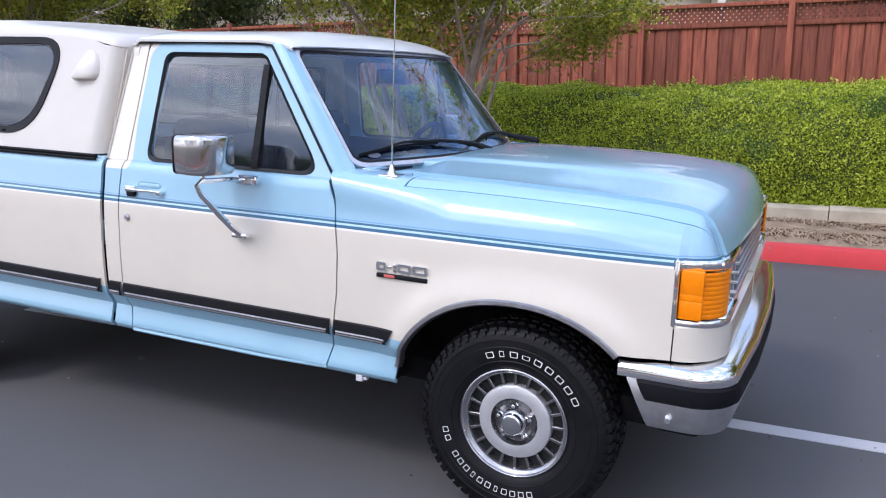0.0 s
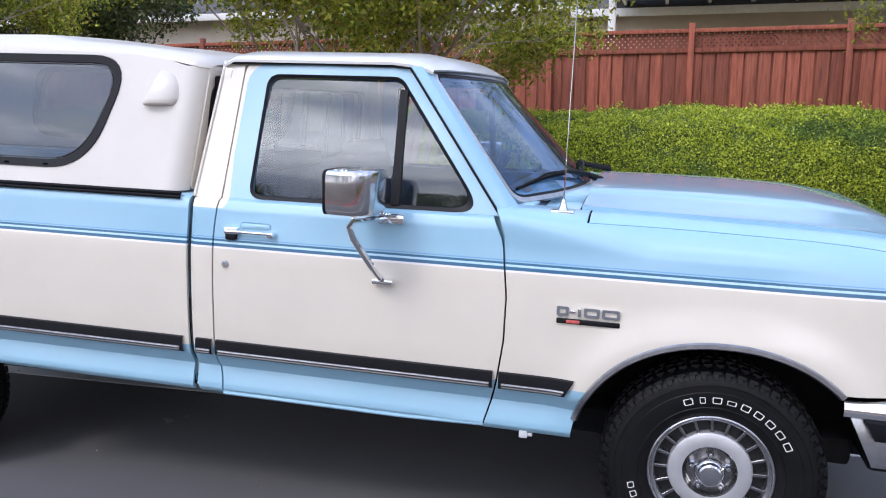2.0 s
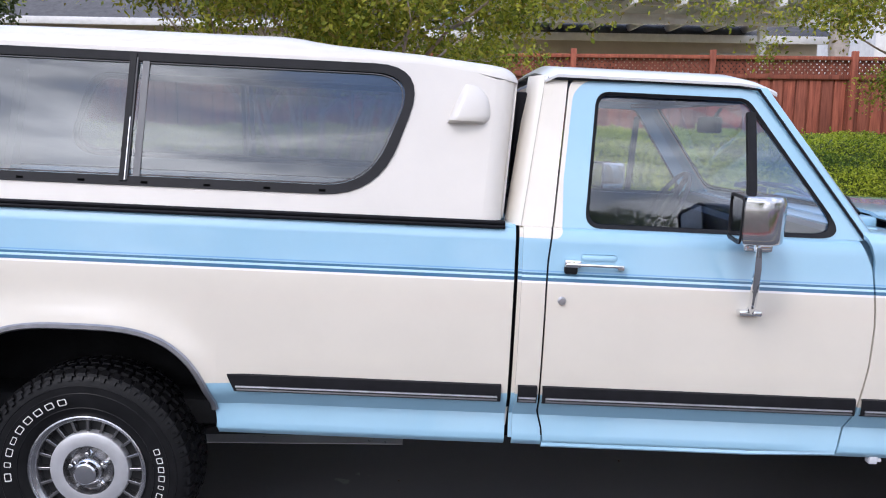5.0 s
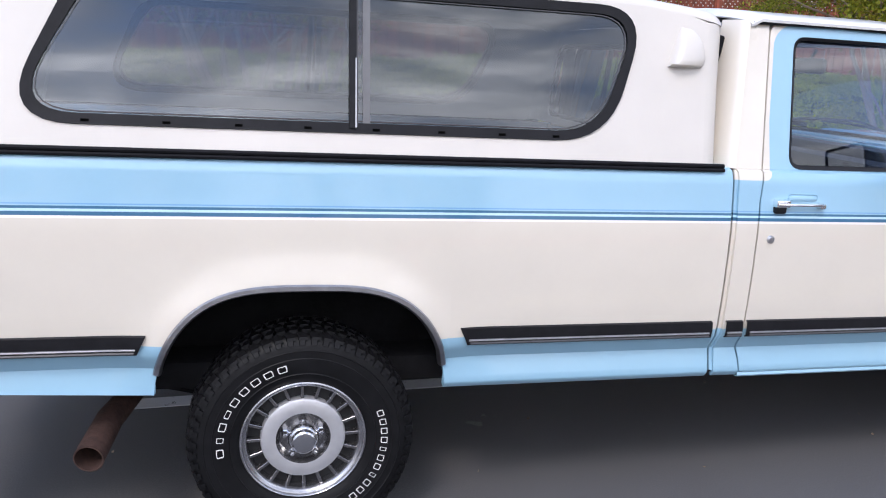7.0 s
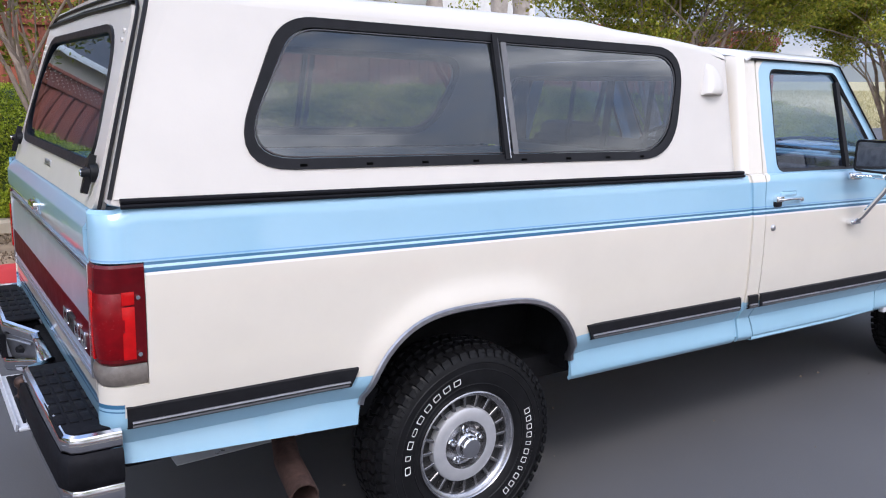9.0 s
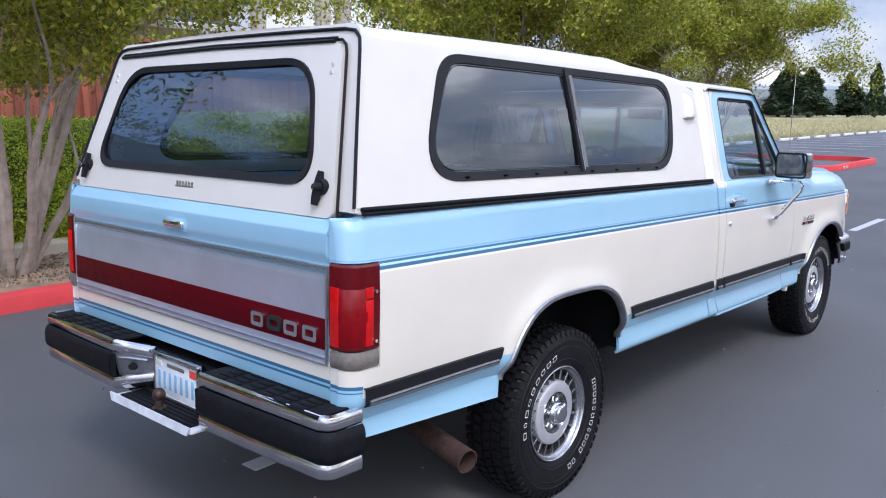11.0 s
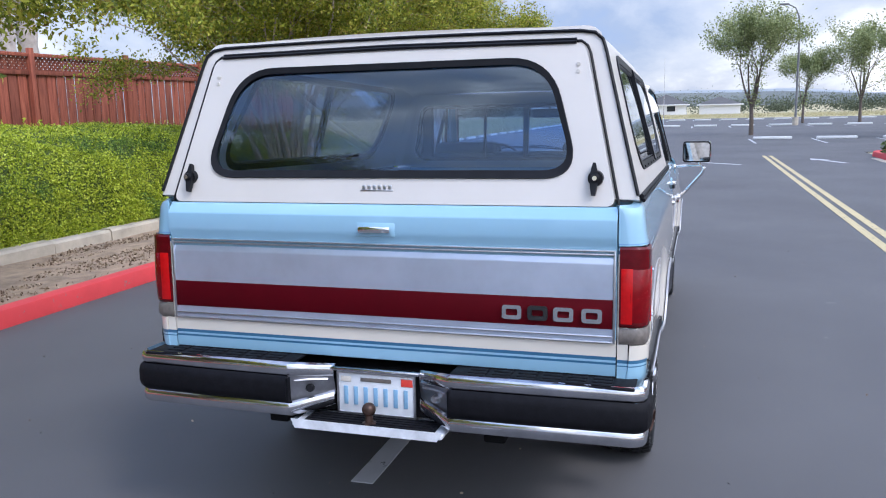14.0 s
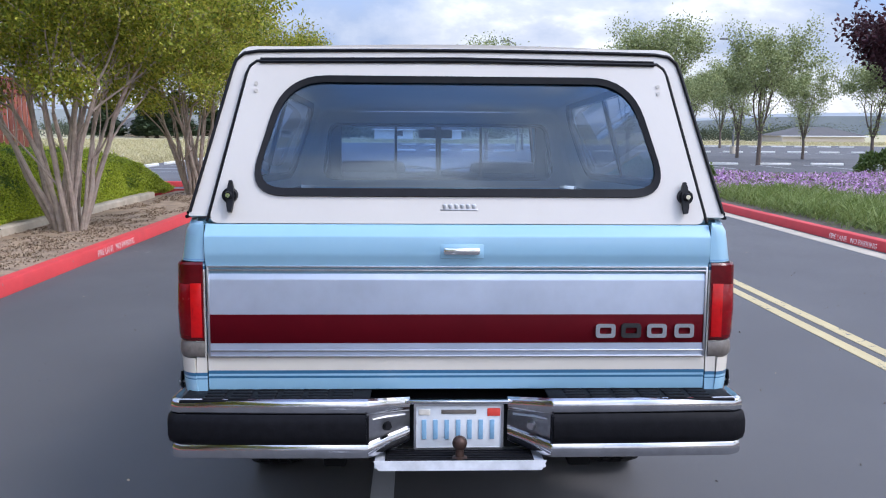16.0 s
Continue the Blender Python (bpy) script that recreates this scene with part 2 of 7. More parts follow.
M_TYRE = plain("tyre_rubber", (0.007, 0.007, 0.008), 0.45, vary=0.3, scale=18, bumps=0.08, bscale=70, spec=0.2)
M_DARK = plain("underbody_black", (0.007, 0.007, 0.008), 0.9, vary=0.4, scale=10, bumps=0.2, bscale=30, spec=0.15)
M_WHEEL = plain("grey_wheel_steel", (0.24, 0.235, 0.24), 0.25, 0.9, vary=0.22, scale=25)
M_RIMEDGE = plain("dull_wheel_flange", (0.42, 0.42, 0.44), 0.24, 0.95, vary=0.15, scale=20)
M_TRACK = plain("dark_grey_channel", (0.05, 0.05, 0.055), 0.45, vary=0.15, scale=20)
M_PANEEDGE = plain("grey_pane_channel", (0.13, 0.13, 0.135), 0.4, vary=0.1, scale=20)
M_RIM = plain("argent_wheel_paint", (0.60, 0.60, 0.62), 0.36, 0.6, vary=0.06, scale=20)
M_RIMDARK = plain("charcoal_wheel_slots", (0.012, 0.012, 0.013), 0.6, vary=0.3, scale=20)
M_WHITE = plain("raised_white_letter", (0.75, 0.74, 0.72), 0.6, vary=0.08, scale=40)
M_LAMP = plain("red_lamp_lens", (0.095, 0.001, 0.004), 0.2, vary=0.2, scale=30, coat=0.15, spec=0.3)
M_LAMPHOT = plain("bright_red_lamp_lens", (0.50, 0.004, 0.005), 0.2, vary=0.15, scale=40, coat=0.10, spec=0.35)
M_LAMPMID = plain("inner_red_lens", (0.19, 0.001, 0.004), 0.25, vary=0.2, scale=40, coat=0.1, spec=0.25)
M_CLEAR = plain("smoky_lamp_lens", (0.15, 0.13, 0.115), 0.35, vary=0.2, scale=60, coat=0.15, spec=0.3)
M_AMBER = plain("amber_lens", (0.95, 0.24, 0.0), 0.3, vary=0.1, scale=30, coat=0.12, spec=0.2)
M_HEAD = plain("headlamp_glass", (0.62, 0.66, 0.70), 0.08, 0.6, vary=0.1, scale=40, coat=1.0)
M_RUST = plain("rusty_exhaust", (0.055, 0.028, 0.022), 0.85, 0.2, vary=0.4, scale=35, bumps=0.3, bscale=80)
M_BLUEVINYL = plain("navy_vinyl", (0.020, 0.028, 0.055), 0.6, vary=0.2, scale=30, bumps=0.1, bscale=120)
M_LINER = plain("grey_blue_headliner", (0.14, 0.16, 0.21), 0.85, vary=0.1, scale=40)
M_PLATE = plain("number_plate_white", (0.70, 0.72, 0.74), 0.35, vary=0.05, scale=30, coat=0.3)
M_PLATEBLUE = plain("number_plate_blue", (0.22, 0.40, 0.57), 0.4, vary=0.1, scale=50)
M_STICKER = plain("red_sticker", (0.75, 0.06, 0.04), 0.5, vary=0.05, scale=50)
M_BADGERED = plain("badge_red", (0.55, 0.10, 0.09), 0.4, vary=0.1, scale=50)
M_STEEL = plain("worn_white_steel", (0.62, 0.63, 0.66), 0.5, 0.1, vary=0.18, scale=16, bumps=0.1)
M_BALL = plain("rusty_brown_steel", (0.07, 0.04, 0.03), 0.45, 0.6, vary=0.35, scale=40)
# bluish mirror colour: the blue of the reflected sky put into the pane
M_CABGLASS = glass("cab_glass", (0.64, 0.77, 0.92), 0.058, (0.66, 0.80, 1.0))
M_SIDEGLASS = glass("filmed_door_glass", (0.78, 0.81, 0.83), 0.115)
M_CAPGLASS = glass("smoked_glass", (0.40, 0.42, 0.45), 0.105)
M_SLOT = plain("slot_shade", (0.002, 0.002, 0.002), 0.9, vary=0.1, spec=0.0)
# the hatch's blue sky reflection is likewise tinted into its mirror colour
M_HATCHGLASS = glass("smoked_glass_sky_tint", (0.49, 0.59, 0.74), 0.09, (0.70, 0.85, 1.0))
M_MIRROR = plain("mirror_glass", (0.50, 0.51, 0.53), 0.05, 1.0, vary=0.25, scale=30)

# ---- mesh helpers ----


def make(name, bm, mat, parent=None, label="", sharp=35):
    """Links a bmesh as one mesh object, smooth but for edges sharper than the angle."""
    me = bpy.data.meshes.new(name)
    bm.normal_update()
    bm.to_mesh(me)
    bm.free()
    for m in mat if isinstance(mat, (list, tuple)) else (mat,):
        me.materials.append(m)
    if me.polygons:
        me.polygons.foreach_set("use_smooth", [True] * len(me.polygons))
        me.set_sharp_from_angle(angle=radians(sharp))
    ob = new(name, me)
    if parent is not None:
        ob.parent = parent
    if label:
        ob["label"] = label
    return ob


def part(name, bm, mat, parent, label="", sharp=35):
    return make(name, bm, mat, parent, label, sharp)


def mesh_of(verts, faces):
    bm = bmesh.new()
    vs = [bm.verts.new(v) for v in verts]
    for f in faces:
        try:
            bm.faces.new([vs[i] for i in f])
        except ValueError:
            pass
    return bm


def add_box(bm, lo, hi, bevel=0.0, m=None, mat=0, seg=2):
    """A box between two corners, its edges rounded."""
    r = bmesh.ops.create_cube(bm, size=1)["verts"]
    c, d = (Vector(lo) + Vector(hi)) / 2, Vector(hi) - Vector(lo)
    for v in r:
        v.co = Vector((v.co.x * d.x, v.co.y * d.y, v.co.z * d.z)) + c
    fs = set(f for v in r for f in v.link_faces)
    if bevel:
        es = list(set(e for v in r for e in v.link_edges))
        o = bmesh.ops.bevel(bm, geom=es, offset=bevel, segments=seg, affect="EDGES", profile=0.5)
        fs = set(f for f in fs if f.is_valid) | set(o["faces"])
    vs = set(v for f in fs for v in f.verts)
    for f in fs:
        f.material_index = mat
    if m is not None:
        for v in vs:
            v.co = m @ v.co
    return vs


def boxed(lo, hi, bevel=0.0, m=None):
    bm = bmesh.new()
    add_box(bm, lo, hi, bevel, m)
    return bm


def add_tube(bm, pts, radii, sides=8, cap=True, mat=0):
    """A tube along points, with a radius at each."""
    pts = [Vector(p) for p in pts]
    if not isinstance(radii, (list, tuple)):
        radii = [radii] * len(pts)
    rings, up = [], Vector((0.13, 0.21, 0.97)).normalized()
    side = None
    for i, p in enumerate(pts):
        d = (pts[min(i + 1, len(pts) - 1)] - pts[max(i - 1, 0)]).normalized()
        if side is None:
            side = d.cross(up if abs(d.dot(up)) < 0.95 else Vector((1, 0, 0))).normalized()
        else:
            side = (side - d * side.dot(d)).normalized()
        o = d.cross(side)
        rings.append([bm.verts.new(p + radii[i] * (math.cos(a) * side + math.sin(a) * o)) for a in (2 * math.pi * k / sides for k in range(sides))])
    for a, b in zip(rings, rings[1:]):
        for k in range(sides):
            bm.faces.new((a[k], a[(k + 1) % sides], b[(k + 1) % sides], b[k])).material_index = mat
    if cap:
        bm.faces.new(rings[0][::-1]).material_index = mat
        bm.faces.new(rings[-1]).material_index = mat
    return rings


def tube(pts, radii, sides=8):
    bm = bmesh.new()
    add_tube(bm, pts, radii, sides)
    return bm


def add_lathe(bm, prof, n=48, mat=0, close=False):
    """Turns a profile of (radius, y) about the y axis."""
    rings = []
    for r, y in prof:
        if r < 1e-5:
            rings.append([bm.verts.new((0, y, 0))])
        else:
            rings.append([bm.verts.new((r * math.cos(2 * math.pi * k / n), y, r * math.sin(2 * math.pi * k / n))) for k in range(n)])
    pairs = list(zip(rings, rings[1:])) + ([(rings[-1], rings[0])] if close else [])
    for a, b in pairs:
        for k in range(n):
            q = (k + 1) % n
            if len(a) == 1 and len(b) == 1:
                continue
            if len(a) == 1:
                f = (a[0], b[q], b[k])
            elif len(b) == 1:
                f = (a[k], a[q], b[0])
            else:
                f = (a[k], a[q], b[q], b[k])
            bm.faces.new(f).material_index = mat


def lathe(prof, n=48, close=False, lift=0.0):
    bm = bmesh.new()
    add_lathe(bm, prof, n, 0, close)
    for v in bm.verts:
        v.co.z += lift
    bmesh.ops.recalc_face_normals(bm, faces=bm.faces[:])
    return bm


def rounded(corners, radii, m=7):
    """A polygon with rounded corners, the same count of points for each corner."""
    out, n = [], len(corners)
    if not isinstance(radii, (list, tuple)):
        radii = [radii] * n
    for i in range(n):
        p, a, b = Vector(corners[i]), Vector(corners[i - 1]), Vector(corners[(i + 1) % n])
        u, v = (a - p).normalized(), (b - p).normalized()
        r = radii[i]
        half = math.acos(max(-1, min(1, u.dot(v)))) / 2
        t = min(r / math.tan(half), 0.49 * (a - p).length, 0.49 * (b - p).length)
        s, e = p + u * t, p + v * t
        for k in range(m):
            w = k / (m - 1)
            out.append(tuple((1 - w) ** 2 * s + 2 * w * (1 - w) * p + w * w * e))
    return out


def shell(bm, t):
    """Gives a sheet thickness, inwards from its normals."""
    bmesh.ops.remove_doubles(bm, verts=bm.verts[:], dist=1e-5)
    bm.normal_update()
    vs, fs = bm.verts[:], bm.faces[:]
    inner = {v: bm.verts.new(v.co - v.normal * t) for v in vs}
    edges = [e for e in bm.edges if len(e.link_faces) == 1]
    for e in edges:
        f = e.link_faces[0]
        for lp in f.loops:
            if lp.edge == e:
                a, b = lp.vert, lp.link_loop_next.vert
                bm.faces.new((b, a, inner[a], inner[b])).material_index = f.material_index
    for f in fs:
        bm.faces.new([inner[v] for v in reversed(f.verts)]).material_index = f.material_index
    return bm


def grid(pts, t=0.0, flip=False):
    """A sheet through rows of points, with thickness t."""
    bm = bmesh.new()
    rows = [[bm.verts.new(p) for p in row] for row in pts]
    for a, b in zip(rows, rows[1:]):
        for k in range(len(a) - 1):
            q = (a[k], a[k + 1], b[k + 1], b[k])
            bm.faces.new(q[::-1] if flip else q)
    bmesh.ops.remove_doubles(bm, verts=bm.verts[:], dist=2e-4)
    bmesh.ops.dissolve_degenerate(bm, dist=1e-4, edges=bm.edges[:])
    if t:
        shell(bm, t)
    return bm


def ring(outer, inner, t=0.0, flip=False):
    """A flat frame between two outlines of equal count."""
    bm = bmesh.new()
    a, b = [bm.verts.new(p) for p in outer], [bm.verts.new(p) for p in inner]
    n = len(a)
    for k in range(n):
        q = (a[k], a[(k + 1) % n], b[(k + 1) % n], b[k])
        bm.faces.new(q[::-1] if flip else q)
    if t:
        shell(bm, t)
    return bm


def slab(poly, t, flip=False):
    """A plate with the given outline and thickness."""
    bm = bmesh.new()
    bm.faces.new([bm.verts.new(p) for p in (poly[::-1] if flip else poly)])
    if t:
        shell(bm, t)
    return bm


def bowed(poly, depth, toward, t=0.004, flip=False):
    """A pane that bellies out between its foot and its head."""
    bm = bmesh.new()
    bm.faces.new([bm.verts.new(p) for p in (poly[::-1] if flip else poly)])
    zs = [p[2] for p in poly]
    z0, z1 = min(zs), max(zs)
    for k in range(1, 10):
        bmesh.ops.bisect_plane(bm, geom=bm.verts[:] + bm.edges[:] + bm.faces[:], plane_co=(0, 0, z0 + (z1 - z0) * k / 10), plane_no=(0, 0, 1))
    for v in bm.verts:
        u = 2 * (v.co.z - z0) / (z1 - z0) - 1
        v.co += Vector(toward) * depth * (1 - u * u)
    bmesh.ops.recalc_face_normals(bm, faces=bm.faces[:])
    if t:
        shell(bm, t)
    return bm


def lerp(x, table):
    """Straight-line reading of a table of (x, y)."""
    if x <= table[0][0]:
        return table[0][1]
    for (a, p), (b, q) in zip(table, table[1:]):
        if x <= b:
            return p + (q - p) * (x - a) / (b - a)
    return table[-1][1]


def merged(*bms):
    out = bmesh.new()
    for b in bms:
        tmp = bpy.data.meshes.new("tmp")
        b.to_mesh(tmp)
        b.free()
        out.from_mesh(tmp)
        bpy.data.meshes.remove(tmp)
    return out


def welded(t, *bms):
    """Sheets joined along their common edges, then given thickness."""
    out = merged(*bms)
    bmesh.ops.remove_doubles(out, verts=out.verts[:], dist=6e-4)
    return shell(out, t)


def mirror_y(bm):
    for v in bm.verts:
        v.co.y = -v.co.y
    bmesh.ops.reverse_faces(bm, faces=bm.faces[:])
    return bm


# ---- the pickup ----
BODY = Matrix.Translation((0, 0, AXLE_Z)) @ Matrix.Rotation(RAKE, 4, "Y") @ Matrix.Translation((0, 0, -AXLE_Z))
pickup = tagged(new("pickup_truck"), "light blue and cream two-tone regular-cab pickup parked on the asphalt lane", "pickup truck")


def tp(name, bm, mat, label="", under=None, sharp=35):
    """A part of the pickup, drawn level and set down with the body's rake."""
    bm.transform(BODY)
    return part(name, bm, mat, under or pickup, label, sharp)


def both(name, build, mat, label="", sharp=35):
    """The same part on the right (y < 0) and, mirrored, on the left."""
    return tp(name, build(), mat, label, sharp=sharp), tp(name, mirror_y(build()), mat, label, sharp=sharp)


SIDE = [(0.52, 0.905), (0.545, 0.928), (0.556, 0.937), (0.642, 0.916), (0.70, 0.950), (0.74, 0.955), (0.82, 0.959), (0.95, 0.960), (1.06, 0.957), (1.10, 0.955), (1.135, 0.951), (1.17, 0.945), (1.22, 0.938), (1.265, 0.932), (1.29, 0.920), (1.302, 0.895)]
LEVELS = [0.52, 0.53, 0.545, 0.552, 0.56, 0.58, 0.60, 0.62, 0.642, 0.66, 0.68, 0.70, 0.72, 0.74, 0.77, 0.80, 0.82, 0.84, 0.86, 0.88, 0.90, 0.92, 0.94, 0.965, 0.99, 1.02, 1.06, 1.10, 1.135, 1.155, 1.17, 1.195, 1.22, 1.245, 1.265, 1.28, 1.29, 1.297, 1.302]
ARCHES = ((0.0, 0.461, 0.906, 3.3), (3.400, 0.482, 0.934, 2.15))


def arch_z(x):
    """Height of the wheel opening's edge over x, or nothing beside the openings."""
    for c, w, top, n in ARCHES:
        u = abs(x - c) / w
        if u < 1:
            return 0.52 + (top - 0.52) * (1 - u ** n) ** 0.5
    return 0.0


def flare(x, z):
    """The rolled lip round the wheel openings."""
    s = 0.0
    for c, w, top, n in ARCHES:
        dx, dz = (x - c) / w, (z - 0.52) / (top - 0.52)
        if dz > -0.3:
            d = (abs(dx) ** 2.6 + max(dz, 0) ** 2.2) ** 0.42
            s = max(s, math.exp(-((d - 1.0) / 0.16) ** 2) * min(1, max(0, (z - 0.56) / 0.12)))
    return s


def side_y(x, z):
    y = lerp(z, SIDE)
    y += 0.023 * flare(x, z)
    if x > 3.55:                      # the nose narrows
        y -= 0.045 * ((x - 3.55) / 0.55) ** 2
    if x < -1.14:                     # the rear corner turns in
        y -= 0.072 * (1 - math.sqrt(max(0, 1 - ((-1.14 - x) / 0.083) ** 2)))
    return -y


def side_panel(xa, xb, zb, zt=1.302, n=24, stations=None):
    """One outer panel between two seams, cut by the wheel openings."""
    rows = []
    levels = [z for z in LEVELS if z < zt - 1e-4] + [zt]
    us = stations or [i / n for i in range(n + 1)]
    for z in levels:
        row = []
        for u in us:
            zz = z
            for _ in range(5):
                x = xa(zz) + (xb(zz) - xa(zz)) * u
                zz = min(max(z, zb(x), arch_z(x)), zt)
            row.append((x, side_y(x, zz), zz))
        rows.append(row)
    return grid(rows, 0.012)


def spread(a, b, c, w, n, m):
    """Stations from a to b, dense across the wheel opening at c."""
    xs = [a + (c - w - a) * i / n for i in range(n)] + [c - w * math.cos(math.pi * i / m) for i in range(m + 1)] + [c + w + (b - c - w) * i / n for i in range(1, n + 1)]
    return [(x - a) / (b - a) for x in xs if a <= x <= b]


DOOR_R = [(0.52, 1.582), (0.60, 1.574), (0.66, 1.558), (1.107, 1.558), (1.19, 1.560), (1.302, 1.572)]
DOOR_F = [(0.52, 2.600), (0.60, 2.622), (0.709, 2.652), (0.87, 2.674), (1.03, 2.677), (1.211, 2.657), (1.302, 2.615)]
BED_F, CAB_R, TAIL = 1.448, 1.474, -1.222
GAP = 0.0032



def bedside():
    """The long outer panel, with the corner above and below the tail lamp."""
    foot = lambda x: 0.535 + 0.045 * max(0, -x)
    main = side_panel(lambda z: -1.104, lambda z: BED_F, foot, n=60, stations=spread(-1.104, BED_F, 0.0, 0.461, 10, 44))
    low = side_panel(lambda z: TAIL, lambda z: -1.104, foot, zt=0.816, stations=[1 - math.cos(math.pi / 2 * k / 12) for k in range(13)])
    rows = []
    for z in (1.149, 1.16, 1.17, 1.195, 1.22, 1.245, 1.265, 1.28, 1.29, 1.297, 1.302):
        xs = [TAIL - (TAIL + 1.104) * (1 - math.cos(math.pi / 2 * k / 12)) for k in range(13)]
        top = lambda x: z - 0.020 * max(0, (z - 1.22) / 0.082) * min(1, max(0, (-1.112 - x) / 0.05))
        rows.append([(TAIL, -0.857, top(TAIL))] + [(x, min(side_y(x, z), -0.858), top(x)) for x in xs])
    return merged(main, low, grid(rows, 0.012))


both("bedside", bedside, M_PAINT)


def cab_flange():
    """The cab's turned-in rear edge, set back in the gap before the bed."""
    bm = side_panel(lambda z: 1.4615, lambda z: CAB_R + 0.002, lambda x: 0.56, n=2)
    bmesh.ops.translate(bm, verts=bm.verts[:], vec=(0, 0.010, 0))
    return bm


both("cab_flange", cab_flange, M_PAINT)


def bed_gap():
    """A black filler sheet set into the slot between bed and cab, standing in for its shade."""
    bm = side_panel(lambda z: BED_F - 0.004, lambda z: 1.470, lambda x: 0.58, n=2)
    bmesh.ops.translate(bm, verts=bm.verts[:], vec=(0, 0.034, 0))
    return bm


both("bed_gap", bed_gap, M_DARK)
both("cab_corner", lambda: side_panel(lambda z: CAB_R, lambda z: lerp(z, DOOR_R) - GAP, lambda x: 0.535, n=6), M_PAINT)


def door_foot(x):
    """The door's lower edge, rising a little to the front."""
    return 0.549 + 0.010 * max(0.0, (x - 2.3) / 0.33)


doors = both("door", lambda: side_panel(lambda z: lerp(z, DOOR_R) + GAP, lambda z: lerp(z, DOOR_F) - GAP, door_foot, n=30), M_PAINT)
both("rocker_sill", lambda: grid([[(x, y, door_foot(x) + dz) for x in [1.578 + 1.03 * k / 20 for k in range(21)]] for dz, y in ((0.010, -0.900), (-0.003, -0.917), (-0.005, -0.928), (-0.011, -0.930), (-0.015, -0.926), (-0.017, -0.910))], 0.004), M_BLUE, "narrow light blue sill below the door")
both("sill_bracket", lambda: merged(boxed((2.738, -0.925, 0.512), (2.768, -0.895, 0.540), 0.003), boxed((2.758, -0.920, 0.518), (2.785, -0.900, 0.532), 0.004)), M_STEEL, "small pale bracket under the fender")


CROWN = [(2.6, 1.336), (2.9, 1.320), (3.3, 1.312), (3.6, 1.302), (3.75, 1.296), (3.83, 1.291), (3.93, 1.279), (3.973, 1.264), (4.004, 1.226), (4.04, 1.139)]


SEAM_W = 0.565            # where the hood's edge lies on the roll of the crown
cap_z = lambda x: 1.19 - 0.055 * max(0, (x - 3.6) / 0.325) ** 1.5


def crown_row(w, us):
    """A line along the fender's rolled crown, from the flank (0) to the top (1)."""
    a, b, row = 2.60, 3.925, []
    for u in us:
        x = a + (b - a) * u + (lerp(1.19 + 0.11 * min(1, w * 1.3), DOOR_F) + GAP - a) * max(0, 1 - u / 0.2)
        t = max(0, min(1, (x - 2.62) / 0.5))
        z1 = cap_z(x)
        y1 = -side_y(x, z1)
        top = max(lerp(x, CROWN), z1 + 0.001)
        row.append((x, -(y1 + (0.775 - y1) * w ** (4.5 - 3.0 * t)), z1 + (top - z1) * math.sin(w * math.pi / 2) ** (0.75 + 0.25 * t)))
    return row


def tip_row(w):
    """The crown's front end, turning in over the lamp to the hood's corner."""
    row = []
    for j in range(11):
        s = j / 10
        a_ = s * radians(62)
        xo, yo, zo = 3.925 + 0.118 * math.sin(a_) / math.sin(radians(62)), max(0.777 + 0.141 * math.cos(a_), 0.79), 1.135
        if s == 0:
            yo = -side_y(3.925, 1.135)
        xs = 3.925 + 0.112 * s
        top = max(lerp(xs, CROWN), zo + 0.001)
        row.append((xo + (xs - xo) * w, -(yo + (0.775 - yo) * w ** 1.5), zo + (top - zo) * math.sin(w * math.pi / 2)))
    return row


def fender():
    a, b = 2.60, 3.925
    rows = []
    st = spread(a, b, 3.400, 0.482, 8, 44)
    for z in [q for q in LEVELS if q < 1.16] + [1.16, 1.19]:
        row = []
        for u in st:
            zz = z
            for _ in range(5):
                x = a + (b - a) * u + (lerp(zz, DOOR_F) + GAP - a) * max(0, 1 - u / 0.2)
                zz = min(max(z, arch_z(x), 0.535 if x < 3.38 else 0.812), cap_z(x))
            row.append((x, side_y(x, zz), zz))
        rows.append(row)
    # the crown rolls over to the hood's overlapping edge; behind the hood it runs on to the cowl
    rows += [crown_row(w, st) for w in (0.08, 0.16, 0.24, 0.32, 0.40, 0.47, 0.53, SEAM_W)]
    back = [u for u in st if a + (b - a) * u < 2.93] + [(2.93 - a) / (b - a)]
    cowl_end = [crown_row(w, back) for w in (SEAM_W, 0.63, 0.70, 0.78, 0.85, 0.92, 1.0)]
    tip = [tip_row(w) for w in (0, 0.08, 0.16, 0.24, 0.32, 0.40, 0.47, 0.53, SEAM_W)]
    return welded(0.012, grid(rows), grid(cowl_end), grid(tip))


both("fender", fender, M_PAINT)


# nose: the cap round the headlamp, below the hood's edge
def nose():
    rows = []
    for z in (0.812, 0.83, 0.86, 0.90, 0.925):
        row = []
        for k in range(9):
            a = k / 8 * math.pi / 2
            x, y = 3.93 + 0.158 * math.sin(a), -0.735 - 0.205 * math.cos(a)
            row.append((x - 0.012 * (0.9 - z), y, z))
        row.append((4.091, -0.5, z))
        row.append((4.094, -0.02, z))
        rows.append(row)
    rows.append([(x - 0.055, min(y + 0.02, -0.02), z + 0.008) for x, y, z in rows[-1]])
    return grid(rows, 0.012)


both("nose_panel", nose, M_CREAM)

HOOD_C = [(2.86, 1.342), (3.1, 1.347), (3.45, 1.345), (3.7, 1.335), (3.88, 1.319), (3.97, 1.303), (4.03, 1.268), (4.065, 1.200), (4.075, 1.142)]


